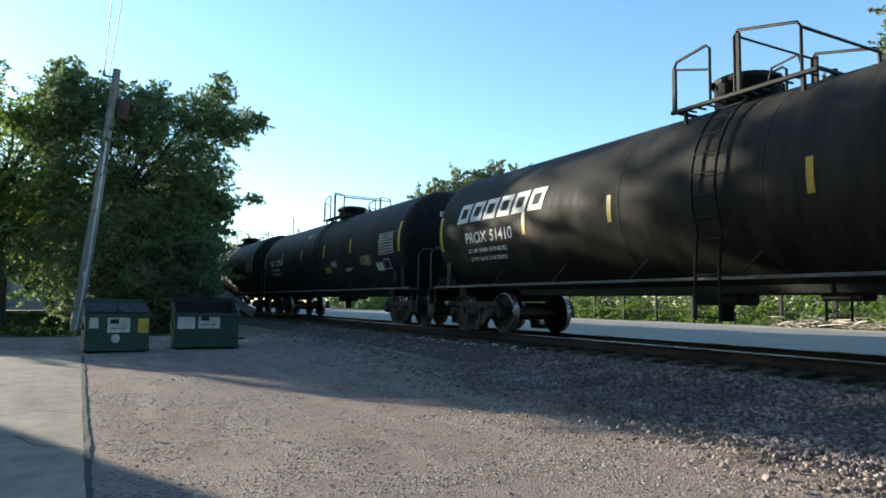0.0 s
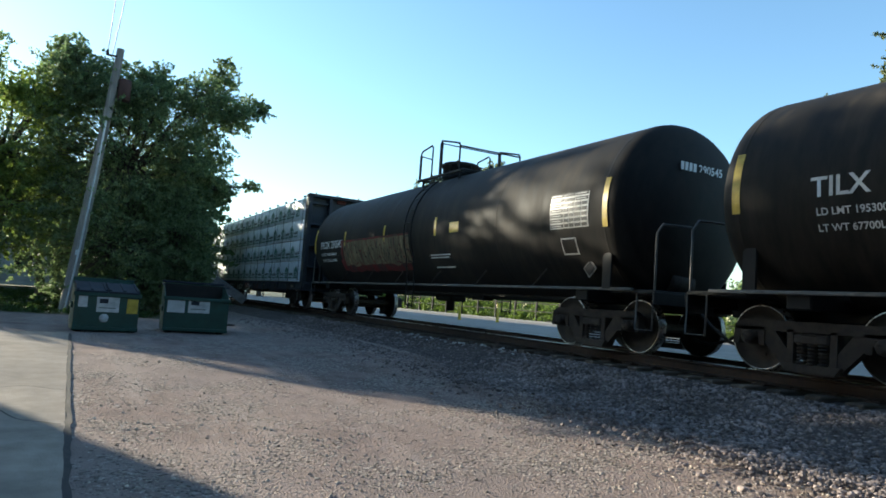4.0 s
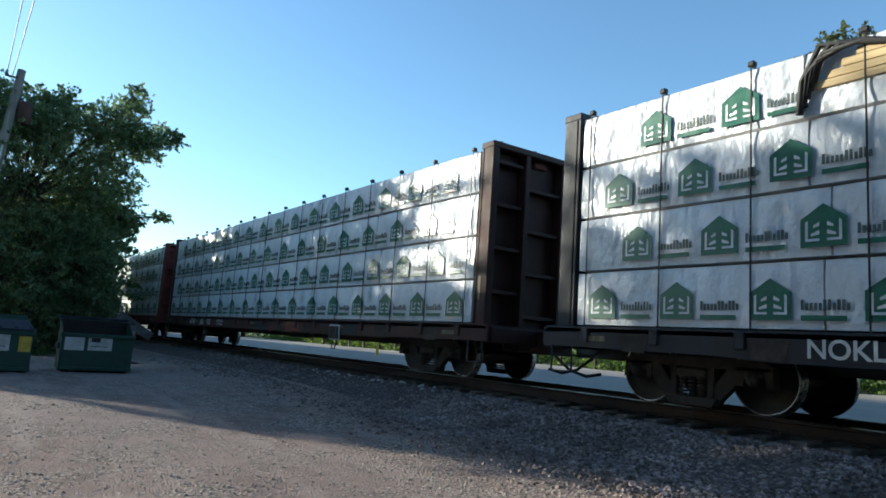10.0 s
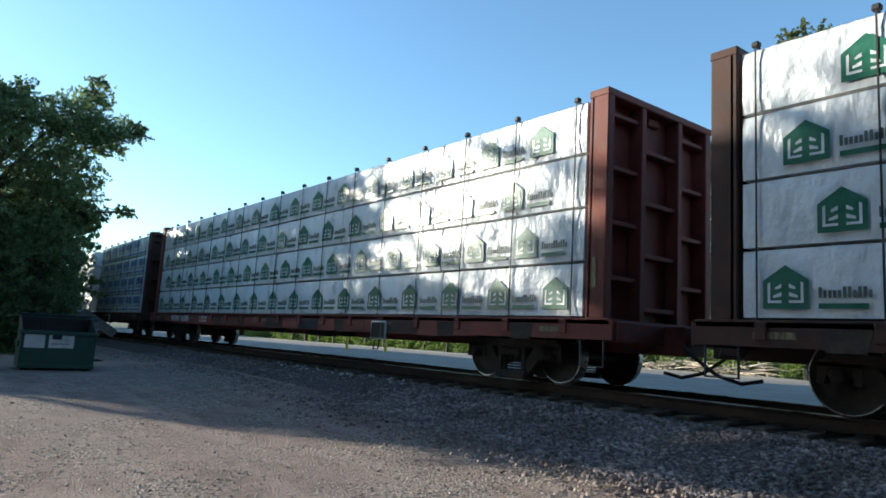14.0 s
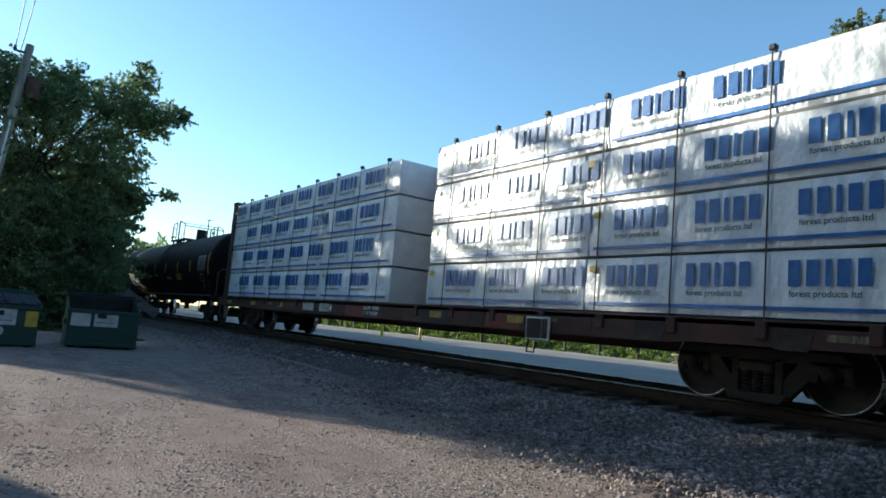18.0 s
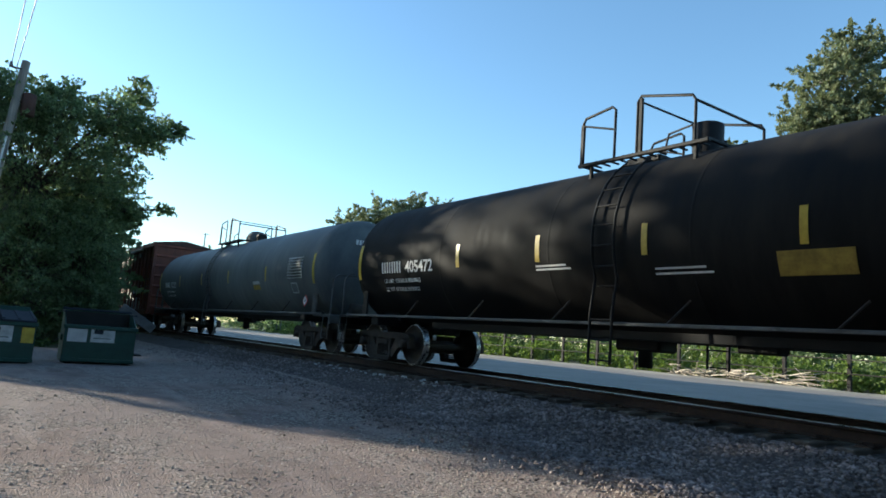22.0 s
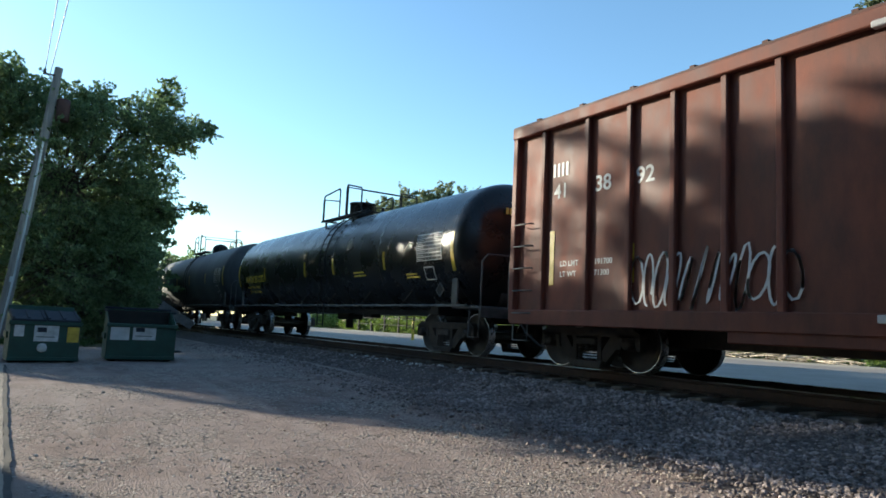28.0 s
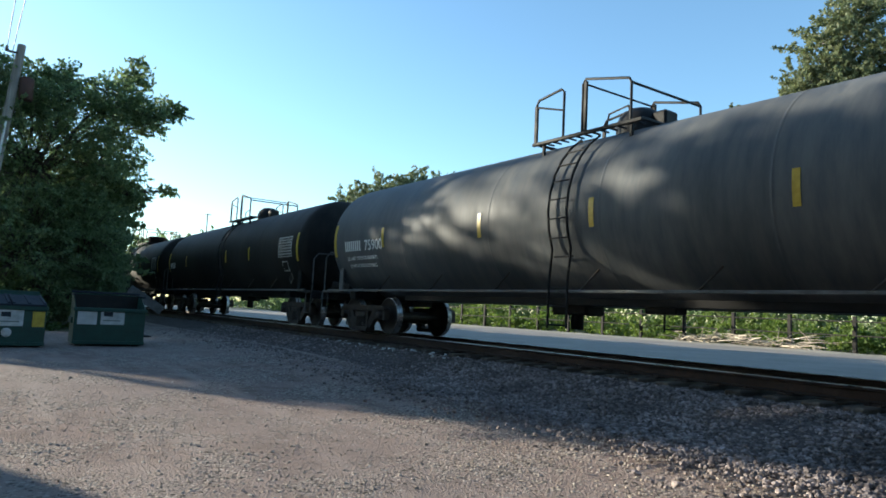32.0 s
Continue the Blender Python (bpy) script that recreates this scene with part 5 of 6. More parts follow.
        g.lathe([(-0.05, 0.24), (0.5, 0.24), (0.52, 0.2), (0.52, 0)], 20, "z", (px + 0.6, 0, zt))
        part("valve_plate", Geo().box((px - 0.4, 0, zt + 0.03), (0.7, 0.7, 0.12), 0.03), M_PIPE, car)
    part("manway", g, M_GLOSS if dome == "can" else M_PIPE if paint is not M_GREY else M_SILL, car, "round manway housing")
    for k in range(6):
        a = k * math.pi / 3
        if dome == "lid":
            part("bolt", kept("bolt", lambda: Geo().box((0, 0, 0), (0.08, 0.05, 0.12), 0.01).mesh("bolt", M_PIPE)), None, car, at=pose(px - 0.55 + 0.56 * math.cos(a), 0.56 * math.sin(a), zt + 0.33, 0, 0, math.degrees(a)))
    zr = zt - 0.06
    l0, l1, f0, f1 = [px + v for v in rails]
    for sy in (-0.93, 0.93):
        part("railing", Geo().tube([(l0, sy, zr), (l0, sy, zr + 0.74), (l0 + 0.05, sy, zr + 0.82), (l1 - 0.07, sy, zr + 0.90), (l1, sy, zr + 0.84), (l1, sy, zr)], 0.024, 7), M_PIPE, car, "black tube safety railing")
        part("railing", Geo().tube([(f0, sy, zr), (f0, sy, zr + 0.86), (f0 + 0.06, sy, zr + 0.94), (f1 - 0.05, sy, zr + 0.72), (f1, sy, zr + 0.64), (f1, sy, zr)], 0.024, 7), M_PIPE, car, "black tube safety railing")
        part("railing_post", Geo().box((f0 + 0.07, sy, zr + 0.45), (0.07, 0.05, 0.90), 0.01), M_PIPE, car)
        part("railing_post", Geo().box((l0, sy, zr + 0.36), (0.08, 0.05, 0.72), 0.01), M_PIPE, car)
        part("mid_rail", Geo().tube([(l0, sy, zr + 0.70), (l1, sy, zr + 0.50)], 0.018, 6), M_PIPE, car)
        part("grab_rail", Geo().tube([(f1 - 0.5, sy, zr), (f1 - 0.45, sy, zr + 0.2), (f1 - 0.05, sy, zr + 0.26), (f1, sy, zr + 0.1)], 0.018, 6), M_PIPE, car)
    part("cross_rail", Geo().tube([(f1, -0.93, zr + 0.64), (f1, 0.93, zr + 0.64)], 0.022, 7), M_PIPE, car)
    part("cross_rail", Geo().tube([(f0, -0.93, zr + 0.88), (f0, 0.93, zr + 0.88)], 0.018, 6), M_PIPE, car)
    part("valve", Geo().lathe([(0, 0.09), (0.16, 0.09), (0.18, 0.05), (0.26, 0.05), (0.28, 0.0)], 12, "z", (px + 0.75, 0.2, zt)), M_PIPE, car)
    # ladder over the shell on both sides
    lx = px + ladder
    for sy in (-1, 1):
        for d in (-0.21, 0.21):
            pts = [(lx + d, sy * 1.53, 0.45), (lx + d, sy * 1.53, 1.2)] + [(lx + d, sy * (R0 + 0.09) * math.cos(a), ZC + (R0 + 0.09) * math.sin(a)) for a in (-0.4, -0.2, 0, 0.2, 0.4, 0.6, 0.8, 1.0)]
            part("ladder_stile", Geo().tube(pts, 0.022, 6), M_PIPE if paint is not M_GREY else M_SILL, car)
        for i in range(11):
            if i < 3:
                p = (lx, sy * 1.53, 0.50 + 0.3 * i)
            else:
                a = -0.48 + (i - 3) * 0.2
                p = (lx, sy * (R0 + 0.09) * math.cos(a), ZC + (R0 + 0.09) * math.sin(a))
            part("rung", kept("rung", lambda: Geo().tube([(-0.21, 0, 0), (0.21, 0, 0)], 0.014, 6).mesh("rung", M_PIPE)), None, car, at=pose(*p))
    # reflectors, marks and panels on the near side
    for x in stripes:
        part("reflector", patch(0.10, 0.46, M_YELLOW, "reflector", R0), None, car, "yellow reflective strip", on_drum(R0, ZC, x - 0.05, tilt + 0.0))
    for s in (-1, 1):
        part("reflector", patch(0.12, 0.85, M_YELLOW, "end_reflector", R0), None, car, "long yellow reflective strip", on_drum(R0, ZC, s * (hl - hd - 0.02) - 0.06, tilt - 0.1))
    if marks:
        letters, number, lines, x0 = marks
        x0 = -hl + x0
        A = tilt - 0.02
        if isinstance(letters, str):
            part("owner_mark", lettering(letters, 0.34, stencil, R0), None, car, "stencilled letters", on_drum(R0, ZC, x0, A))
            x2 = x0 + 0.235 * len(letters) + 0.1
        else:
            for i in range(letters * 2):
                part("owner_mark", patch(0.055, 0.25, stencil, "mark_bar", R0), None, car, at=on_drum(R0, ZC, x0 + 0.105 * i, A))
            x2 = x0 + 0.21 * letters + 0.14
        part("car_number", lettering(number, 0.35, stencil, R0), None, car, "stencilled car number", on_drum(R0, ZC, x2, A))
        if number:
            part("end_number", lettering(number, 0.2, stencil), None, car, "small stencilled number on the tank's end", pose(hl - 0.045, -0.12, ZC + 0.70, 0, 0, 90))
            for k in range(4):
                part("end_mark", patch(0.07, 0.14, stencil, "end_bar"), None, car, at=pose(hl - 0.045, -0.55 + 0.1 * k, ZC + 0.70, 0, 0, 90))
        for k, tx in enumerate(lines):
            part("data_line", lettering(tx, 0.125, stencil, R0), None, car, at=on_drum(R0, ZC, x0 + 0.05, A - 0.15 - 0.13 * k), kind="stuff")
    if panel:
        x = hl - back
        part("data_panel", patch(1.05, 0.62, panel, "data_panel", R0), None, car, "printed data panel", on_drum(R0, ZC, x, -0.20))
        for k in range(7):
            cx = 0.02
            for cw in ((0.36, 0.12, 0.12, 0.17, 0.14) if k < 5 else (0.36, 0.28, 0.33)):
                part("data_cell", patch(cw, 0.060, M_PANEL, "data_cell", R0, n=1), None, car, at=on_drum(R0, ZC, x + cx, -0.188 + 0.056 * k, 0.011))
                if cw > 0.3:
                    part("data_text", patch(cw * 0.75, 0.014, M_PANELW, "data_text", R0, n=1), None, car, at=on_drum(R0, ZC, x + cx + 0.03, -0.175 + 0.056 * k, 0.016))
                cx += cw + 0.022
        part("stencil_box", patch(0.42, 0.32, M_PANELW, "stencil_box", R0), None, car, at=on_drum(R0, ZC, x + 0.25, -0.50))
        part("stencil_box_inner", patch(0.36, 0.26, paint, "stencil_box_inner", R0), None, car, at=on_drum(R0, ZC, x + 0.28, -0.48, 0.011))
    if placard:
        g = Geo().slab([(0, -0.17), (0.17, 0), (0, 0.17), (-0.17, 0)], 0.012, lambda u, q, k: (u, k, q))
        pl = part("placard", g, placard, car, "diamond hazard placard", pose(hl - 1.25, -1.36, 1.40))
        part("placard_face", Geo().slab([(0, -0.13), (0.13, 0), (0, 0.13), (-0.13, 0)], 0.006, lambda u, q, k: (u, k - 0.012, q)), M_WHITE if placard is M_RED else M_PIPE, pl)
        if placard is M_RED:
            part("placard_number", lettering("1230", 0.09, M_PANEL), None, pl, at=pose(-0.105, -0.016, -0.03))
    for x, z, w, h, m in extra or ():
        part("stencil_block", patch(w, h, m, "stencil_block", R0), None, car, at=on_drum(R0, ZC, x, z))
    return car, [(spacing / 2, truck(car, spacing / 2)), (-spacing / 2, truck(car, -spacing / 2))]


def graffiti(car, kind, x0, z0, w, h, seed, m, wrap=None, name="graffiti", r=0.035, n=9):
    """Loose painted loops, no writing."""
    rng = random.Random(seed)
    for k in range(n):
        cx = w * (k + 0.5) / n
        pts = []
        ax, az, ph = w / n * rng.uniform(0.4, 0.75), h * rng.uniform(0.3, 0.5), rng.uniform(0, 6)
        turns = rng.uniform(0.8, 1.6)
        for i in range(16):
            a = ph + i / 15 * turns * 2 * math.pi
            pts.append((cx + ax * math.cos(a), h / 2 + az * math.sin(a + 0.3 * k)))
        off = 0.0015 * (k % 5)
        if wrap:
            put = lambda u, v, q, off=off: (x0 + u, -(wrap + 0.010 + off) * math.cos((z0 + v) / wrap), ZC + (wrap + 0.010 + off) * math.sin((z0 + v) / wrap))
        else:
            put = lambda u, v, q, off=off: (x0 + u, -kind - off, z0 + v)
        part(name, stroke(pts, r, put), m, car, "loose painted loop")


# ---- train: lumber flat cars ----
BL, BW, BT, DECK = 22.7, 1.43, 4.52, 1.06


def print_house():
    """The wrap's printed green house shape with a pale tree in it."""
    def make():
        g = Geo()
        P = lambda y: (lambda u, q, k: (u, y - k, q))
        g.slab([(-0.30, 0), (0.30, 0), (0.30, 0.34), (0.0, 0.52), (-0.30, 0.34)][::-1], 0.003, P(0))
        for s in (-1, 1):
            for o in ([(0.20, 0.07), (0.235, 0.07), (0.235, 0.30), (0.20, 0.32)], [(0.05, 0.07), (0.20, 0.07), (0.20, 0.10), (0.05, 0.10)], [(0.05, 0.15), (0.16, 0.13), (0.16, 0.16), (0.05, 0.20)], [(0.05, 0.25), (0.13, 0.23), (0.13, 0.26), (0.05, 0.30)]):
                o = [(s * u, q) for u, q in o]
                g.slab(o[::-1] if s > 0 else o, 0.003, P(-0.0045), 1)
        g.v = [(x * 0.86, y, z * 0.97) for x, y, z in g.v]
        return g.mesh("printed_house", M_GREEN, M_WRAP)
    return kept("printed_house", make)


def word_bars(key, n, w, h, gap, seed, material):
    """A run of plain upright bars that stands for printed writing."""
    def make():
        rng = random.Random(seed)
        g = Geo()
        for i in range(n):
            u, hh = i * (w + gap), h * (1.0 if rng.random() < 0.35 else 0.68)
            g.slab([(u, 0), (u + w, 0), (u + w, hh), (u, hh)][::-1], 0.003, lambda a, q, k: (a, -k, q))
        return g.mesh(key, material)
    return kept(key, make)


def lumber_car(label, paint, style, marks, torn=None, gap=None, spacing=18.2):
    car = thing("flat_car", label, "flat car", "train cars")
    # deck, side sills, centre beam
    g = Geo().box((0, 0, DECK - 0.06), (BL + 0.3, 2.86, 0.08), 0.01).box((0, 0, 0.78), (BL + 1.2, 0.6, 0.44), 0.02)
    part("deck", g, paint, car, "steel deck over a centre sill")
    for s in (-1, 1):
        g = Geo().slab([(-BL / 2 - 0.2, 1.02), (BL / 2 + 0.2, 1.02), (BL / 2 + 0.2, 0.74), (BL / 2 - 2.9, 0.72), (BL / 2 - 3.6, 0.68), (-BL / 2 + 3.6, 0.68), (-BL / 2 + 2.9, 0.72), (-BL / 2 - 0.2, 0.74)][::-1], 0.05, lambda u, q, k, s=s: (u, s * 1.45 + (k - 0.05), q))
        g.box((0, s * 1.47, 1.0), (BL + 0.3, 0.06, 0.10), 0.01)
        part("side_sill", g, paint, car, "steel side sill")
        # dark plates stand in for the shaded recesses between the sill's panels
        for i in range(11):
            x = -BL / 2 + 1.6 + (BL - 3.2) * i / 10
            if s < 0 and marks and marks[3] - 0.3 < x < marks[5] + 1.3:
                continue
            part("sill_bracket", kept("sill_bracket", lambda: Geo().slab([(-0.27, 0.12), (-0.20, -0.13), (0.20, -0.13), (0.27, 0.12)], 0.03, lambda u, q, k: (u, k - 0.015, q)).mesh("sill_bracket", M_IRON)), None, car, at=pose(x, s * 1.492, 0.83))
        for i in range(18):
            x = -BL / 2 + 0.7 + (BL - 1.4) * i / 17
            if s < 0 and marks and marks[3] - 0.2 < x < marks[5] + 1.2:
                continue
            part("stake_pocket", kept(("pocket", paint.name), lambda: Geo().box((0, 0, 0), (0.14, 0.05, 0.22), 0.01).mesh("stake_pocket", paint)), None, car, at=pose(x, s * 1.515, 0.92))
    g = Geo().box((0, 0, BT - 0.16), (BL - 0.4, 0.34, 0.14), 0.02)
    for i in range(16):
        x = -BL / 2 + 0.9 + (BL - 1.8) * i / 15
        g.box((x, 0, (BT + DECK) / 2 - 0.08), (0.14, 0.12, BT - DECK - 0.3), 0.01)
    part("centre_beam", g, M_RUST, car, "red-brown centre beam truss")
    # bulkheads with frames, ribs and uprights
    for s in (-1, 1):
        xo = s * BL / 2
        b = part("bulkhead", Geo().box((xo - s * 0.30, 0, (BT + 1.0) / 2), (0.05, 2.84, BT - 1.0), 0.008), paint, car, "tall ribbed steel bulkhead")
        for y in (-1.34, 1.34):
            part("corner_post", Geo().box((xo - s * 0.19, y, (BT + 0.75) / 2), (0.36, 0.16, BT - 0.75), 0.015), paint, b)
        for y in (-0.5, 0.5):
            part("upright", Geo().box((xo - s * 0.14, y, (BT + 1.0) / 2), (0.24, 0.12, BT - 1.0), 0.012), paint, b)
        part("top_beam", Geo().box((xo - s * 0.19, 0, BT - 0.03), (0.38, 2.86, 0.12), 0.015), paint, b)
        for i in range(8):
            z = 1.25 + 0.42 * i
            for y, wd in ((-0.93, 0.7), (0.0, 0.9), (0.93, 0.7)):
                if (i + int(y * 2)) % 2 == 0:
                    part("rib", kept(("rib", wd, paint.name, s), lambda: Geo().box((0, 0, 0), (0.20, wd, 0.07), 0.01).mesh("rib", paint)), None, b, at=pose(xo - s * 0.18, y, z))
        for y in (-1.1, -0.2, 0.7):
            part("lug", Geo().box((xo - s * 0.2, y, BT + 0.06), (0.08, 0.05, 0.1), 0.01), paint, b)
        g = Geo().tube([(xo + s * 0.03, -1.46, 0.9), (xo + s * 0.03, -1.46, 0.35), (xo - s * 0.4, -1.46, 0.35), (xo - s * 0.4, -1.46, 0.9)], 0.018, 6)
        part("step", g, M_SILL, car)
        g = Geo().tube([(xo + s * 0.02, -1.0, 0.78), (xo + s * 0.10, -1.0, 0.6), (xo + s * 0.10, -0.4, 0.6), (xo + s * 0.02, -0.2, 0.8)], 0.015, 6)
        part("uncoupling_lever", g, M_SILL, car)
        part("end_sill", Geo().box((xo + s * 0.1, 0, 0.86), (0.3, 2.86, 0.3), 0.02), paint, car)
        coupler(car, xo + s * 0.35, s)
        for y in (-1.5,):
            part("reflector", patch(0.5, 0.08, M_GRAFT, "long_reflector"), None, car, at=pose(xo - s * 0.9 - 0.3, -1.505, 0.83))
        if s > 0:
            part("reflector", patch(0.08, 0.45, M_GRAFT, "post_reflector"), None, b, "faded yellow reflector", at=pose(xo - s * 0.2 - 0.05, -1.425, 1.5))
    for i in range(3):
        part("reflector", patch(0.30, 0.06, M_GRAFT, "sill_reflector"), None, car, "dirty yellow reflector", at=pose(-6.5 + 6.1 * i, -1.505, 0.86))
    # brake gear under the deck
    part("brake_reservoir", Geo().lathe([(-0.7, 0), (-0.7, 0.16), (-0.64, 0.22), (0.64, 0.22), (0.7, 0.16), (0.7, 0)], 16, "x", (1.4, -0.55, 0.76)), M_IRON, car)
    part("brake_valve", Geo().box((2.6, -0.6, 0.72), (0.4, 0.3, 0.30), 0.04), M_IRON, car)
    part("brake_cylinder", Geo().lathe([(-0.3, 0), (-0.3, 0.17), (0.25, 0.17), (0.3, 0.1), (0.5, 0.05), (0.5, 0)], 14, "x", (-1.4, -0.55, 0.74)), M_IRON, car)
    if style == "blue":
        for x in (-BL / 2 + 0.95, -BL / 2 + 3.3, -BL / 2 + 5.6, 2.4, 4.8):
            part("reflector", patch(0.42, 0.13, M_MUST, "wide_reflector"), None, car, "orange reflector plate", at=pose(x, -1.515, 0.80))
    # bundles: four tiers on each side
    rng = random.Random(sum(map(ord, label)))
    x0, x1 = -BL / 2 + 0.42, BL / 2 - 0.42
    tier = (4.43 - DECK) / 4
    for s in (-1, 1):
        for k in range(4):
            if gap and s < 0:
                spans = [(x0, gap[0]), (gap[1], x1)]
            else:
                spans = [(x0, x1)]
            for a, b_ in spans:
                n = max(2, round((b_ - a) / 3.7)) if s < 0 else 4
                cuts = [a + (b_ - a) * i / n + (rng.uniform(-0.25, 0.25) if 0 < i < n else 0) for i in range(n + 1)]
                for i in range(n):
                    w = cuts[i + 1] - cuts[i] - 0.02
                    z = DECK + 0.02 + tier * k
                    xc = (cuts[i] + cuts[i + 1]) / 2
                    hgt = tier - 0.045
                    # a soft-sided block, bulging and creased like stretched wrap
                    g = Geo()
                    nx, nz = max(4, int(w / 0.22)), 5
                    vs = []
                    for jz in range(nz + 1):
                        for jx in range(nx + 1):
                            u, q = jx / nx, jz / nz
                            e = min(u, 1 - u) * w
                            bulge = 0.012 * (1 - min(1, e / 0.2)) + 0.012 * noise.noise((xc * 3 + u * w * 1.1, k * 5.0 + q * 1.3, s * 3)) + 0.006 * noise.noise((xc + u * w * 4, k * 3 + q * 5, s))
                            edge = 0.02 if jz in (0, nz) else 0.0
                            vs.append((-w / 2 + u * w, s * (BW - 0.015 - edge) - s * bulge, q * hgt))
                    fs = []
                    for jz in range(nz):
                        for jx in range(nx):
                            q = (jz * (nx + 1) + jx, jz * (nx + 1) + jx + 1, (jz + 1) * (nx + 1) + jx + 1, (jz + 1) * (nx + 1) + jx)
                            fs.append(q if s < 0 else q[::-1])
                    g.add(vs, fs, 0, True)
                    yi = s * 0.2
                    yo = s * (BW - 0.03)
                    c8 = [(-w / 2, yo, 0), (w / 2, yo, 0), (w / 2, yi, 0), (-w / 2, yi, 0), (-w / 2, yo, hgt), (w / 2, yo, hgt), (w / 2, yi, hgt), (-w / 2, yi, hgt)]
                    q8 = [(0, 3, 2, 1), (4, 5, 6, 7), (0, 4, 7, 3), (1, 2, 6, 5), (2, 3, 7, 6)]
                    g.add(c8, q8 if s < 0 else [q[::-1] for q in q8], 1)
                    is_torn = torn and s < 0 and k == 3 and cuts[i] < torn < cuts[i + 1]
                    bd = part("wrapped_pack", g, [M_WRAP, M_WRAP2], car, "stack of lumber in white printed wrap", pose(xc, 0, z))
                    if is_torn:
                        for r in range(4):
                            part("bare_board", Geo().box((torn - xc + 0.05 * r, -BW - 0.004, 0.34 + 0.1 * r), (1.25 - 0.22 * r, 0.03, 0.092), 0.006), M_LUMBER, bd, "bare yellow board where the wrap is torn")
                        gg = Geo()
                        for r in range(5):
                            gg.tube([(torn - xc - 0.78 + 0.04 * r, -BW - 0.03, 0.02 + 0.09 * r), (torn - xc - 0.72 + 0.06 * r, -BW - 0.09, 0.40 + 0.07 * r), (torn - xc - 0.52 + 0.12 * r, -BW - 0.07, 0.80 - 0.02 * r), (torn - xc - 0.1 + 0.16 * r, -BW - 0.05, 0.72 - 0.05 * r)], 0.045, 6, r2=0.03)
                        part("torn_wrap", gg, M_STRAP, bd, "dark torn wrap hanging loose")
                    if s > 0:
                        continue
                    # printing on the wrap
                    if style == "green":
                        ph = (0.0, 0.62, 0.25, 0.9)[k]
                        xx = math.ceil((max(cuts[i], x0 + 0.35) - ph) / 1.30) * 1.30 + ph
                        while xx < min(cuts[i + 1], x1 - 0.35):
                            if not (is_torn and abs(xx - torn) < 1.1):
                                part("printed_house", print_house(), None, bd, at=pose(xx - xc, -BW - 0.008, 0.10))
                            if xx + 1.0 < x1 and not (is_torn and abs(xx + 0.6 - torn) < 0.9):
                                part("printed_word_bar", word_bars("printed_word", 11, 0.034, 0.12, 0.016, 3, M_INK), None, bd, at=pose(xx - xc + 0.36, -BW - 0.006, 0.22), kind="stuff")
                                part("printed_bar", patch(0.5, 0.06, M_GREEN, "green_bar"), None, bd, at=pose(xx - xc + 0.36, -BW - 0.006, 0.10))
                            xx += 1.30
                    else:
                        xx = math.ceil((max(cuts[i], x0 + 0.1) - 0.1 * k) / 1.38) * 1.38 + 0.1 * k
                        while xx < cuts[i + 1] and xx + 1.0 < (gap[0] if xx < gap[0] else x1):
                            for c in range(5):
                                part("printed_block", patch(0.14 if c != 2 else 0.06, 0.31, M_BLUE, "blue_block" if c != 2 else "blue_slim"), None, bd, at=pose(xx - xc + 0.212 * c - (0.085 if c > 2 else 0), -BW - 0.006, 0.37))
                            part("printed_text", lettering("forest products ltd", 0.105, M_INK), None, bd, at=pose(xx - xc + 0.01, -BW - 0.006, 0.25), kind="stuff")
                            xx += 1.38
                        part("printed_bar", patch(round(w - 0.25, 2), 0.05, M_BLUE, "blue_bar"), None, bd, at=pose(-w / 2 + 0.12, -BW - 0.006, 0.08))
                        if rng.random() < 0.7:
                            part("yellow_tag", patch(0.14, 0.10, M_YELLOW, "tag"), None, bd, at=pose(-w / 2 + 0.1, -BW - 0.007, 0.58))
    # straps and winch hooks
    n = 17
    for i in range(n):
        x = x0 + 0.2 + (x1 - x0 - 0.4) * i / (n - 1)
        if gap and gap[0] - 0.1 < x < gap[1] + 0.1:
            continue
        g = Geo().box((0, -BW - 0.016, (4.45 + DECK) / 2 - 0.02), (0.022, 0.012, 4.45 - DECK), 0.003).box((0, -BW / 2 - 0.03, 4.442), (0.03, BW, 0.012), 0.003).box((0, -BW + 0.01, 4.47), (0.10, 0.09, 0.08), 0.02)
        part("strap", kept("strap", lambda: g.mesh("strap", M_STRAP)), None, car, "black tie-down strap", pose(x, 0, 0))
    # marks on the sill
    if marks:
        letters, number, lines, xm, xn, xl = marks
        if isinstance(letters, str):
            part("owner_mark", lettering(letters, 0.30, M_WHITE), None, car, at=pose(xm, -1.512, 0.76))
        else:
            for i in range(letters * 2):
                part("owner_mark", patch(0.045, 0.21, M_WHITE, "mark_bar"), None, car, at=pose(xm + 0.09 * i, -1.512, 0.76))
        for w, xw in zip(number.split(), xn):
            part("car_number", lettering(w, 0.30, M_WHITE), None, car, at=pose(xw, -1.512, 0.76))
        for j, tx in enumerate(lines):
            part("data_line", lettering(tx, 0.11, M_WHITE), None, car, at=pose(xl, -1.512, 0.88 - 0.12 * j), kind="stuff")
    # repainted patches and scrawls on the sill
    for i in range(5):
        px = -1.6 + 1.9 * i + rng.uniform(-0.3, 0.3)
        part("paint_patch", patch(0.9, 0.25, (M_RUST, M_RUST2, M_NAVY)[(i + int(BL * len(label))) % 3], "paint_patch"), None, car, "repainted patch", at=pose(px, -1.503, 0.70))
        if paint is M_NAVY and i < 3:
            graffiti(car, 1.512, px + 0.2, 0.58, 1.1, 0.32, 30 + i + len(label), M_GRAFW, n=4, r=0.016)
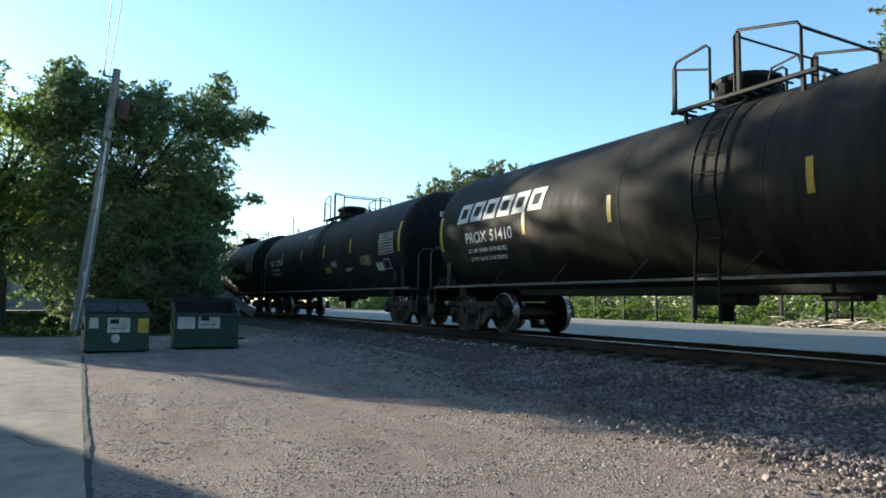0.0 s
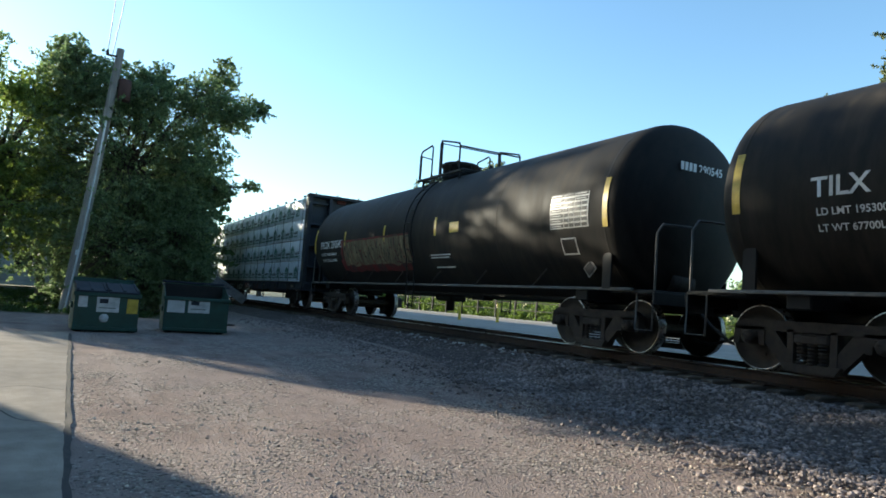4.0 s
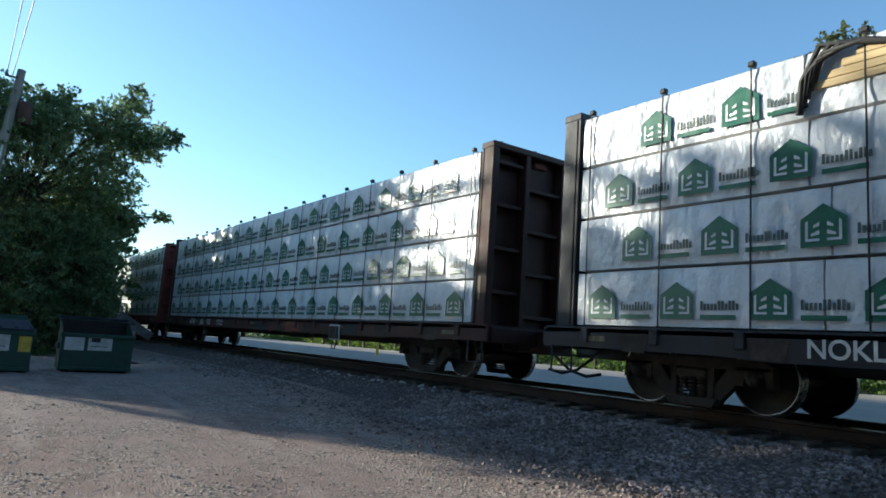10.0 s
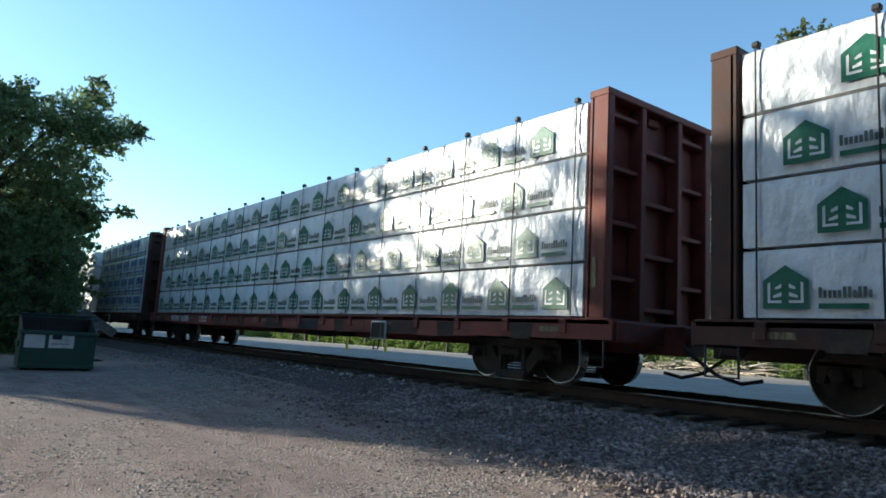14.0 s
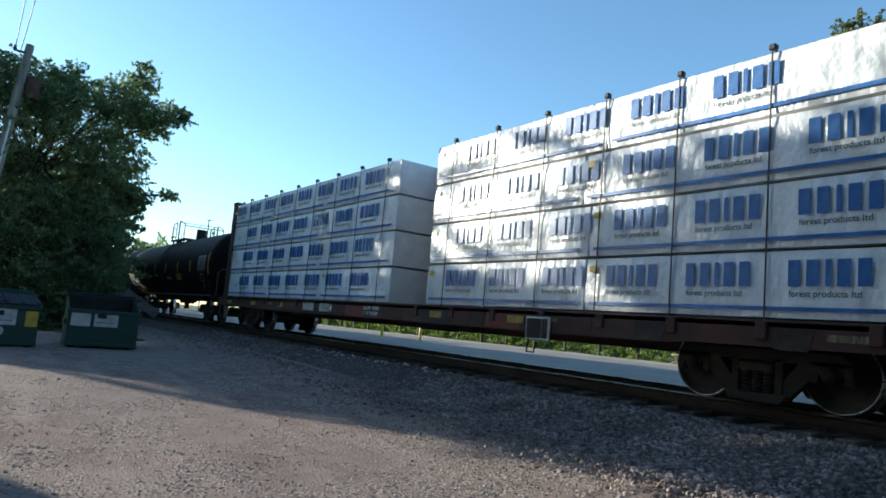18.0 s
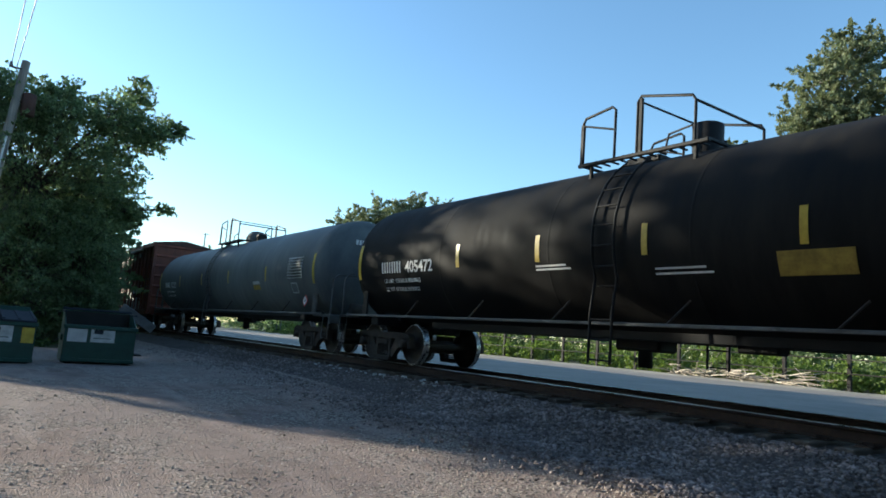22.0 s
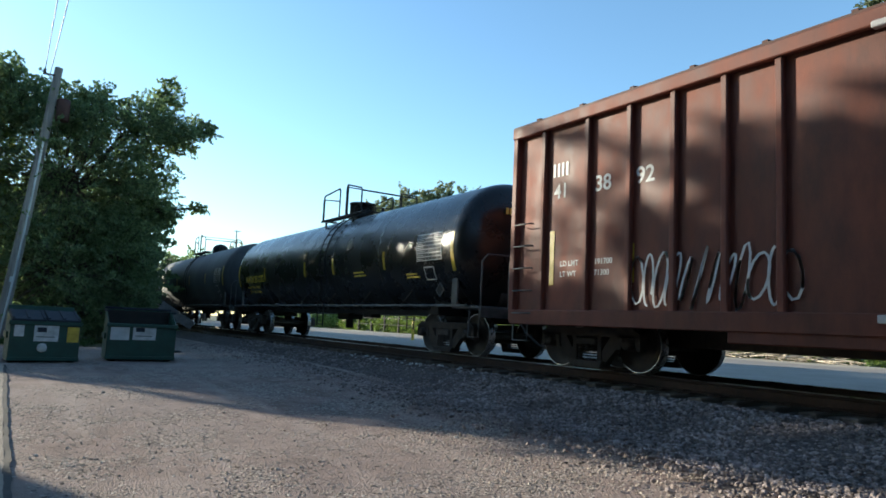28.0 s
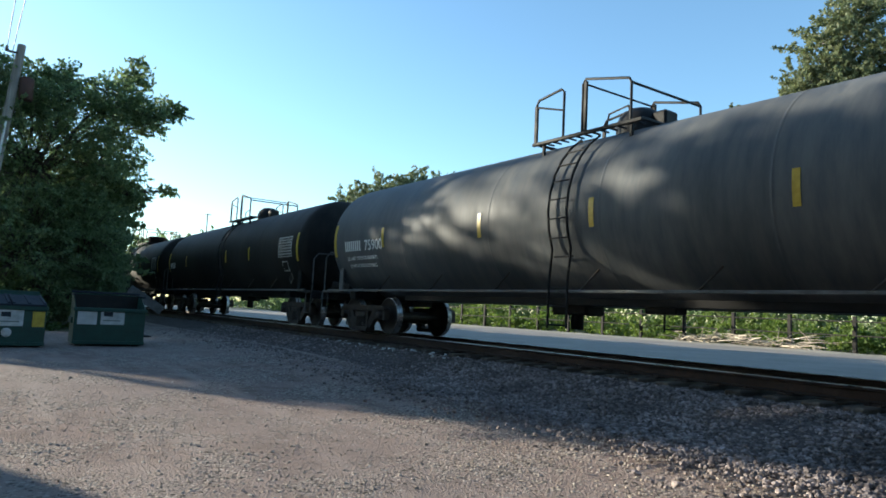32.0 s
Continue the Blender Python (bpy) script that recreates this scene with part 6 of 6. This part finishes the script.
    if paint is not M_NAVY:
        part("routing_board", Geo().box((5.6, -1.53, 0.74), (0.56, 0.03, 0.38), 0.006), M_PANELW, car, "pale-edged card board on the sill")
        part("routing_board_face", patch(0.34, 0.32, M_IRON, "card_face"), None, car, at=pose(5.35, -1.55, 0.58))
        part("routing_board_face", patch(0.13, 0.32, M_IRON, "card_side"), None, car, at=pose(5.71, -1.55, 0.58))
    for i in (-5.6, 5.2):
        part("hand_brake_loop", Geo().tube([(i, -1.35, 0.55), (i, -1.38, 0.34), (i + 0.18, -1.38, 0.34), (i + 0.18, -1.35, 0.55)], 0.015, 6), M_PIPE, car)
    return car, [(spacing / 2, truck(car, spacing / 2)), (-spacing / 2, truck(car, -spacing / 2))]


# ---- train: boxcar ----
def box_car(label):
    car = thing("boxcar", label, "boxcar", "train cars")
    L, hw, zb, ze, zr = 15.5, 1.50, 0.76, 4.36, 4.64
    hx = L / 2
    spacing = 12.36
    g = Geo().box((0, 0, (zb + ze) / 2), (L - 0.16, 2 * hw - 0.16, ze - zb), 0.01)
    part("body", g, M_BROWN, car, "brown sheet-steel body")
    part("roof", Geo().slab([(-hw - 0.03, ze - 0.02), (hw + 0.03, ze - 0.02), (hw + 0.03, ze + 0.05), (0, zr), (-hw - 0.03, ze + 0.05)], L + 0.04, lambda u, q, k: (-hx - 0.02 + k, u, q)), M_RUST2, car, "shallow peaked steel roof")
    for i in range(14):
        x = -hx + 0.6 + (L - 1.2) * i / 13
        part("roof_rib", kept("roof_rib", lambda: Geo().slab([(-hw, ze + 0.05), (-hw, ze + 0.10), (0, zr + 0.05), (hw, ze + 0.10), (hw, ze + 0.05), (0, zr)][::-1], 0.08, lambda u, q, k: (k, u, q)).mesh("roof_rib", M_RUST2)), None, car, at=pose(x, 0, 0))
    post = Geo().box((0, -hw + 0.04, (zb + ze) / 2), (0.11, 0.10, ze - zb - 0.1), 0.02).mesh("side_post", M_BROWN)
    postf = Geo().box((0, hw, (zb + ze) / 2), (0.13, 0.15, ze - zb - 0.1), 0.02).mesh("side_post", M_BROWN)
    xs = [-6.92, -5.85, -4.95, -4.13, -3.3, -2.53, 2.65, 3.47, 4.3, 5.17, 5.97, 6.85]
    for x in xs:
        part("side_post", post, None, car, at=pose(x, 0, 0))
        part("side_post", postf, None, car, at=pose(x, 0, 0))
    for s in (-1, 1):
        part("side_sill", Geo().box((0, s * (hw - 0.02), zb + 0.08), (L - 0.1, 0.12, 0.26), 0.015).box((0, s * (hw - 0.03), zb - 0.10), (6.5, 0.08, 0.2), 0.02), M_BROWN, car)
        part("top_chord", Geo().box((0, s * (hw - 0.0), ze - 0.09), (L, 0.12, 0.2), 0.015), M_BROWN, car)
        for sx in (-1, 1):
            part("corner_post", Geo().box((sx * (hx - 0.06), s * (hw - 0.05), (zb + ze) / 2), (0.14, 0.16, ze - zb), 0.02), M_BROWN, car)
    # doors: a plug door and a sliding door with lock rods
    for x, w in ((0.3, 3.05),):
        d = part("door", Geo().box((x, -hw - 0.03, (zb + ze) / 2 - 0.02), (w, 0.08, ze - zb - 0.34), 0.012), M_BROWN, car, "wide brown steel door")
        for dx in (-w * 0.36, -w * 0.12, w * 0.12, w * 0.36):
            part("lock_rod", Geo().tube([(x + dx, -hw - 0.10, zb + 0.25), (x + dx, -hw - 0.10, ze - 0.3)], 0.022, 7), M_BROWN, d)
        for q in (0.9, 1.75, 2.6):
            part("door_rib", Geo().box((x, -hw - 0.08, zb + q), (w - 0.1, 0.05, 0.09), 0.012), M_BROWN, d)
        part("door_handle", Geo().box((x + 0.3, -hw - 0.12, zb + 0.75), (0.5, 0.04, 0.07), 0.01), M_RUST2, d)
    part("door_track", Geo().box((1.9, -hw - 0.06, zb + 0.14), (6.6, 0.14, 0.09), 0.01).box((1.9, -hw - 0.06, ze - 0.2), (6.6, 0.10, 0.08), 0.01), M_GRAFP, car, "pale worn door track")
    for sx in (-1, 1):
        e = part("end_wall", Geo().box((sx * (hx - 0.05), 0, (zb + ze) / 2), (0.08, 2 * hw - 0.12, ze - zb), 0.01), M_BROWN, car, "corrugated brown end wall")
        part("gable", Geo().slab([(-hw + 0.02, ze), (hw - 0.02, ze), (0, zr - 0.01)], 0.05, lambda u, q, k, sx=sx: (sx * (hx - 0.03) + k - 0.025, u, q)), M_BROWN, e)
        for i in range(7):
            z = zb + 0.32 + 0.52 * i
            part("end_rib", kept(("end_rib", sx), lambda sx=sx: Geo().slab([(0.0, 0.0), (0.06, 0.02), (0.06, 0.06), (0.0, 0.14)] if sx > 0 else [(0.0, 0.14), (-0.06, 0.06), (-0.06, 0.02), (0.0, 0.0)], 2 * hw - 0.28, lambda u, q, k: (u, -hw + 0.14 + k, q)).mesh("end_rib", M_BROWN)), None, e, at=pose(sx * (hx - 0.012), 0, z))
        for i in range(5):
            part("ladder_rung", kept("box_rung", lambda: Geo().tube([(-0.22, 0, 0), (-0.22, -0.08, 0), (0.22, -0.08, 0), (0.22, 0, 0)], 0.014, 6).mesh("ladder_rung", M_SILL)), None, car, at=pose(sx * (hx - 0.42), -hw - 0.02, zb + 0.15 + 0.4 * i))
        part("end_platform", Geo().box((sx * (hx + 0.22), 0, 0.98), (0.42, 2.4, 0.05), 0.01), M_IRON, car)
        part("end_sill", Geo().box((sx * (hx + 0.02), 0, 0.86), (0.3, 2.7, 0.28), 0.02), M_BROWN, car)
        part("step", Geo().tube([(sx * (hx - 0.1), -hw + 0.02, zb), (sx * (hx - 0.1), -hw + 0.02, 0.42), (sx * (hx - 0.5), -hw + 0.02, 0.42), (sx * (hx - 0.5), -hw + 0.02, zb)], 0.016, 6), M_SILL, car)
        part("end_handrail", Geo().tube([(sx * (hx + 0.4), -1.2, 1.0), (sx * (hx + 0.4), -1.2, 1.9), (sx * (hx + 0.4), -1.1, 2.0), (sx * (hx + 0.1), -1.1, 2.0)], 0.018, 6), M_SILL, car)
        part("brake_wheel", Geo().lathe([(-0.02, 0.24), (0, 0.27), (0.02, 0.24), (0, 0.22), (-0.02, 0.24)], 20, "x", (sx * (hx + 0.2), 0.5, 2.3)), M_IRON, car)
        coupler(car, sx * (hx + 0.05), sx)
    part("centre_sill", Geo().box((0, 0, 0.62), (L - 1, 0.5, 0.35), 0.02), M_IRON, car)
    # stencils
    for k in range(4):
        part("owner_mark", patch(0.055, 0.24, M_WHITE, "owner_bar"), None, car, at=pose(-6.72 + 0.105 * k, -hw + 0.075, 3.30))
    for x, tx in ((-6.70, "41"), (-5.72, "38"), (-4.86, "92")):
        part("car_number", lettering(tx, 0.36, M_WHITE), None, car, at=pose(x, -hw + 0.075, 2.92))
    for x, z, tx in ((-6.5, 1.72, "LD LMT"), (-6.5, 1.54, "LT WT"), (-5.7, 1.72, "191700"), (-5.7, 1.54, "71300")):
        part("data_line", lettering(tx, 0.13, M_WHITE), None, car, at=pose(x, -hw + 0.075, z))
    for x, z, h in ((2.3, 1.3, 0.5), (-6.76, 1.4, 0.95), (-4.98, 1.4, 0.6), (3.9, 1.4, 0.6), (5.95, 1.5, 0.95)):
        part("reflector", patch(0.11, h, M_YELLOW, "side_reflector"), None, car, "yellow reflective strip", at=pose(x, -hw + 0.072, z))
    part("stencil_box", patch(0.5, 0.42, M_WHITE, "box_outline"), None, car, at=pose(5.2, -hw + 0.073, 1.5))
    part("stencil_box_inner", patch(0.43, 0.35, M_BROWN, "box_inner"), None, car, at=pose(5.235, -hw + 0.068, 1.535))
    # graffiti: fat pale rounded shapes from the door to the last panel, over the posts too
    flat = lambda out: (lambda u, q, k: (u, -hw + out - 0.0012 * k, q))
    out = [(2.0, 0.86), (2.02, 1.45), (2.12, 1.80), (2.32, 2.0), (2.55, 1.98), (2.66, 1.72), (2.8, 1.55), (2.95, 1.78), (3.1, 2.02), (3.32, 2.06), (3.5, 1.92), (3.62, 1.98), (3.9, 2.02), (4.1, 1.92), (4.3, 2.0), (4.55, 1.96), (4.72, 2.08), (4.84, 2.2), (4.98, 1.9), (5.02, 1.5), (5.3, 1.34), (5.62, 1.40), (5.88, 1.25), (5.98, 0.95), (5.95, 0.86)]
    part("graffiti", Geo().slab(out[::-1], 0.002, lambda u, q, k: (u, -hw + 0.0745 - k, q)), M_GRAFP, car, "thin pale fill of fat rounded painted shapes")
    loops = []
    for x, w, h, z in ((2.34, 0.30, 0.52, 1.45), (3.22, 0.36, 0.50, 1.52), (3.95, 0.34, 0.46, 1.50), (4.62, 0.30, 0.48, 1.55), (5.5, 0.42, 0.26, 1.12), (3.33, 0.17, 0.19, 2.22), (5.28, 0.20, 0.26, 1.98), (2.45, 0.16, 0.22, 1.42), (3.3, 0.13, 0.2, 1.48), (3.98, 0.13, 0.2, 1.42)):
        loops.append([(x + w * math.cos(a) * (1 + 0.12 * math.sin(2 * a + x)), z + h * math.sin(a) * (1 + 0.10 * math.cos(3 * a + x))) for a in [2 * math.pi * k / 22 for k in range(23)]])
    for n_, lp in enumerate(loops):
        part("graffiti_line", stroke(lp, 0.022, flat(0.066)), M_GRAFW if n_ < 7 else M_INK, car, "painted rounded outline")
        if n_ < 5:
            cx, cz = sum(p[0] for p in lp) / len(lp), sum(p[1] for p in lp) / len(lp)
            part("graffiti_line", stroke([(cx + (u - cx) * 0.86, cz + (q - cz) * 0.88) for u, q in lp], 0.010, flat(0.065)), M_INK, car, "thin dark outline")
    part("graffiti_line", stroke([(2.0, 1.12), (2.7, 1.16), (3.4, 1.14), (4.2, 1.16), (5.0, 1.10)], 0.012, flat(0.066)), M_INK, car, "thin dark line")
    for x in (2.65, 3.47, 4.3, 5.17):
        part("graffiti_on_post", patch(0.10, 0.95, M_GRAFP, "post_paint"), None, car, at=pose(x - 0.05, -hw - 0.013, 0.90))
    graffiti(car, hw - 0.05, -4.9, 0.95, 2.6, 0.95, 9, M_GRAFW, n=12, r=0.018)
    graffiti(car, hw - 0.05, 5.3, 0.9, 0.8, 0.35, 20, M_GRAFW, n=4, r=0.010)
    # latch box, roof-edge plate, rivets by the corner
    part("latch_box", Geo().box((5.05, -hw - 0.08, 1.68), (0.75, 0.12, 0.22), 0.02), M_RUST2, car)
    part("tack_board", Geo().box((4.75, -hw - 0.01, 3.85), (0.85, 0.06, 0.24), 0.01), M_RUST2, car)
    part("tack_plate", Geo().box((4.95, -hw - 0.06, 3.86), (0.26, 0.05, 0.18), 0.01), M_IRON, car)
    rivet = Geo().box((0, 0, 0), (0.035, 0.02, 0.035), 0.008).mesh("rivet", M_RUST2)
    for i in range(28):
        part("rivet", rivet, None, car, at=pose(7.32, -hw + 0.07, 1.0 + 0.118 * i))
    return car, [(spacing / 2, truck(car, spacing / 2)), (-spacing / 2, truck(car, -spacing / 2))]


# ---- the train, front to back: each car's mid-point along the train ----
TRAIN = []


def build_train():
    n3 = ("LD LMT 195300LB 88600KG", "LT WT 67700LB 30700KG")
    c = tank_car("dusty black tank car with a large white block mark", 13.2, M_BLACK, marks=("PROX", "51410", ("LD LMT 000450 LB 00 450 KG", "LT WT 00100 LB 00 250 KG"), 1.8), stripes=(-3.92, -1.41, 2.17), r=1.51, top=0.72)
    for i in range(6):
        part("brand_block", mark_shape(0.47, 0.46, 0.115, M_WHITE, "brand_block", 0, 1.52, 0.22), None, c[0], "white slanted square loop of the owner's mark", on_drum(1.51, ZC + 0.006, -6.62 + 0.565 * i, 0.10))
    TRAIN.append((171.28, 13.2, c))
    TRAIN.append((153.70, 13.7, tank_car("dusty black tank car with a white data panel", 13.7, M_BLACK, marks=("TILX", "257606", n3, 1.7), stripes=(-4.62, -1.75, 1.1, 3.81), r=1.53, top=0.45, tilt=-0.08, extra=[(1.05, -0.46, 0.6, 0.2, M_MUST), (4.65, -0.37, 0.85, 0.3, M_GRAFT), (5.84, -0.52, 0.5, 0.26, M_PANELW), (1.8, -0.32, 0.6, 0.03, M_WHITE), (1.8, -0.28, 0.5, 0.03, M_WHITE), (1.8, -0.24, 0.6, 0.03, M_WHITE), (3.1, -0.42, 0.7, 0.03, M_WHITE), (3.1, -0.46, 0.5, 0.03, M_WHITE)])))
    c = tank_car("dusty black tank car with red and tan graffiti", 13.51, M_BLACK, marks=("PROX", "290545", n3, 1.25), stripes=(-4.61, -1.49, 1.58), r=1.64, top=0.3, tilt=-0.12, extra=[(2.3, -0.1, 0.42, 0.24, M_YELLOW), (1.2, -0.42, 1.0, 0.03, M_WHITE), (1.2, -0.46, 0.9, 0.03, M_WHITE), (1.3, -0.62, 0.9, 0.03, M_WHITE)])
    rr, zc = 1.64, 2.35 + 0.14 * 0.6
    rng = random.Random(3)

    def shell(out):
        return lambda u, a, k: (u, -(rr + out + 0.0012 * k) * math.cos(a), zc + (rr + out + 0.0012 * k) * math.sin(a))

    def band(xa, xb, lo, hi, m, out, seed, rough):
        vs, on = [], shell(out)
        for i in range(m + 1):
            x = xa + (xb - xa) * i / m
            a0 = lo + rough * noise.noise((x * 1.7, seed, 1)) + rng.uniform(-0.16, 0.16) * rough
            a1 = hi + 0.5 * rough * noise.noise((x * 1.3, seed + 3, 1)) + rng.uniform(-0.2, 0.2) * rough
            vs += [on(x, a0 + (a1 - a0) * k / 4, 0) for k in range(5)]
        return Geo().add(vs, [(5 * i + j, 5 * i + 5 + j, 5 * i + 6 + j, 5 * i + 1 + j) for i in range(m) for j in range(4)], 0, True)

    part("graffiti", band(-5.1, -0.05, -0.66, -0.42, 90, 0.006, 1.0, 0.09), M_GRAFR, c[0], "ragged red paint along the graffiti's foot")
    part("graffiti", band(-4.75, 0.1, -0.52, -0.04, 90, 0.009, 7.0, 0.07), M_GRAFT, c[0], "dripping tan and olive painted band")
    for i in range(15):
        x, w = -4.75 + 0.325 * i, rng.uniform(0.25, 0.36)
        a, pts = -0.05 + rng.uniform(-0.05, 0.03), []
        u = x
        for k in range(5):
            pts.append((u, a))
            a -= rng.uniform(0.06, 0.13)
            pts.append((u + 0.02, a))
            u += rng.choice((0.0, 0.10, 0.16)) * (1 if k % 2 else 0.6)
        part("paint_stroke", stroke(pts, rng.uniform(0.010, 0.022), shell(0.013)), M_GRAFR, c[0], "angular red painted line")
        for k in range(3):
            u = x + rng.uniform(0.03, 0.3)
            a = rng.uniform(-0.3, -0.06)
            part("paint_drip", stroke([(u, a), (u + 0.01, a - 0.07), (u + 0.015, a - rng.uniform(0.1, 0.2))], rng.uniform(0.006, 0.014), shell(0.013)), M_BLACK if k else M_GRAFT, c[0], "thin paint drip")
    part("paint_edge", stroke([(-4.8 + 4.9 * k / 30, -0.035 + 0.02 * noise.noise((k * 0.7, 2, 2))) for k in range(31)], 0.016, shell(0.014)), M_GRAFR, c[0], "red top edge of the graffiti")
    part("graffiti", stroke([(-4.9 + 0.09 * math.sin(k * 1.9), -0.04 - 0.028 * k) for k in range(19)], 0.09, shell(0.011)), M_GRAFR, c[0], "red painted end of the graffiti")
    TRAIN.append((136.00, 13.51, c))
    TRAIN.append((115.11, 18.2, lumber_car("navy centre-beam flat car stacked with white-wrapped lumber", M_NAVY, "green", ("NOKL", "737 049", ("LD LMT 000000", "LT WT 000000"), -7.35, (-5.92, -5.03), -3.91), torn=-6.65)))
    TRAIN.append((90.58, 18.2, lumber_car("brown centre-beam flat car fully stacked with white-wrapped lumber", M_RUST2, "green", ("ATW", "300 935", ("LD LMT 000000", "LT WT 000000"), -7.27, (-5.94, -5.07), -3.92))))
    TRAIN.append((66.25, 18.2, lumber_car("red-brown centre-beam flat car stacked with white-wrapped lumber", M_RUST, "green", ("WRWK", "563884", ("LD LMT 000000", "LT WT 000000"), -8.69, (-7.58,), -5.6))))
    TRAIN.append((41.95, 18.2, lumber_car("dark brown centre-beam flat car with a gap in its blue-printed lumber", M_RUST2, "blue", (4, "80004", ("LD LMT 000000", "LT WT 000000"), -3.87, (-2.82,), -0.40), gap=(0.55, 2.05))))
    TRAIN.append((20.78, 13.89, tank_car("shade-darkened black tank car with yellow reflective strips", 13.89, M_BLACK_SHADE, over=1.35, marks=(4, "405472", n3, 1.7), stripes=(-3.7, -1.45, 0.75, 3.0, 5.05), dome="slim", r=1.485, top=0.15, extra=[(2.66, -0.45, 0.88, 0.31, M_MUST), (0.9, -0.40, 0.9, 0.03, M_WHITE), (0.9, -0.35, 0.8, 0.03, M_WHITE), (-1.5, -0.3, 0.8, 0.03, M_WHITE), (-1.5, -0.26, 0.7, 0.03, M_WHITE)])))
    TRAIN.append((1.82, 15.85, tank_car("faded grey tank car with white stencils and a red placard", 15.85, M_GREY, over=1.35, marks=(4, "82233", n3, 1.7), stripes=(-5.09, -1.86, 1.42, 5.08), dome="round", placard=M_RED, panel=M_PANELW, r=1.49, top=-0.65, tilt=-0.22, ladder=-0.15, back=2.45, extra=[(3.95, -0.40, 0.62, 0.16, M_MUST), (3.95, -0.28, 0.6, 0.10, M_PANELW)])))
    TRAIN.append((-16.63, 12.36, box_car("brown ribbed boxcar with pale graffiti near its doors")))
    TRAIN.append((-34.05, 13.68, tank_car("glossy black tank car with yellow stencils", 13.68, M_GLOSS, marks=("NATX", "251272", n3, 1.5), stripes=(-4.56, -0.7, 1.48, 4.59), stencil=M_STENY, r=1.50, top=0.4, tilt=-0.28, ladder=0.5, dome="can", rails=(-1.2, 0.03, 0.5, 1.55), extra=[(2.8, -0.36, 0.7, 0.04, M_STENY), (2.8, -0.30, 0.6, 0.04, M_STENY), (5.6, -0.45, 0.6, 0.04, M_STENY), (5.6, -0.40, 0.5, 0.04, M_STENY)])))
    TRAIN.append((-51.70, 13.4, tank_car("slate grey tank car with worn yellow strips", 13.4, M_GREY2, marks=(4, "75900", n3, 1.2), stripes=(-5.08, -1.46, 1.35, 4.54), dome="round", r=1.515, top=0.6, ladder=0.1)))
    for i, dm in enumerate(("round", "lid", "lid", "slim")):
        TRAIN.append((-69.3 - 17.5 * i, 13.4, tank_car("dusty black tank car in a row", 13.4, M_BLACK, marks=(4, "", (), 0.9), stripes=(-4.6, 0.9, 3.4), dome=dm)))


# the train's run: seconds and metres
RUN = [(0, -178.48), (1, -171.80), (2, -165.17), (3, -158.59), (4.5, -148.73), (6, -138.84), (8, -125.35), (10, -111.57), (12, -97.73), (14, -83.78), (16, -69.74), (18, -55.76), (20, -41.67), (22, -27.68), (23, -20.63), (24, -13.75), (25, -6.98), (26, 0.0), (27, 7.22), (28.5, 18.11), (30, 28.98), (31, 36.08), (32, 43.1)]


def run_at(t):
    for (a, u), (b, w) in zip(RUN, RUN[1:]):
        if t <= b:
            return u + (w - u) * (t - a) / (b - a)
    return RUN[-1][1]


def motions():
    for mid, spacing, (car, trucks) in TRAIN:
        walk(car, [(t, pose(mid + u, TY, RZ)) for t, u in RUN])
        # the wheels roll while the car is before the camera
        times = [i / 15 for i in range(481) if -42 < mid + run_at(i / 15) < 14]
        if len(times) < 2:
            continue
        for off, sets in trucks:
            for ws, dx in sets:
                ang = [math.degrees((run_at(t) - run_at(times[0])) / WR) for t in times]
                rows = [(t, pose(dx, 0, WR, 0, a % 360, 0)) for t, a in zip(times, ang)]
                if times[0] > 0:
                    rows = [(0.0, rows[0][1])] + rows
                if times[-1] < 32:
                    rows = rows + [(32.0, rows[-1][1])]
                walk(ws, rows)


build_train()
build_track()
motions()
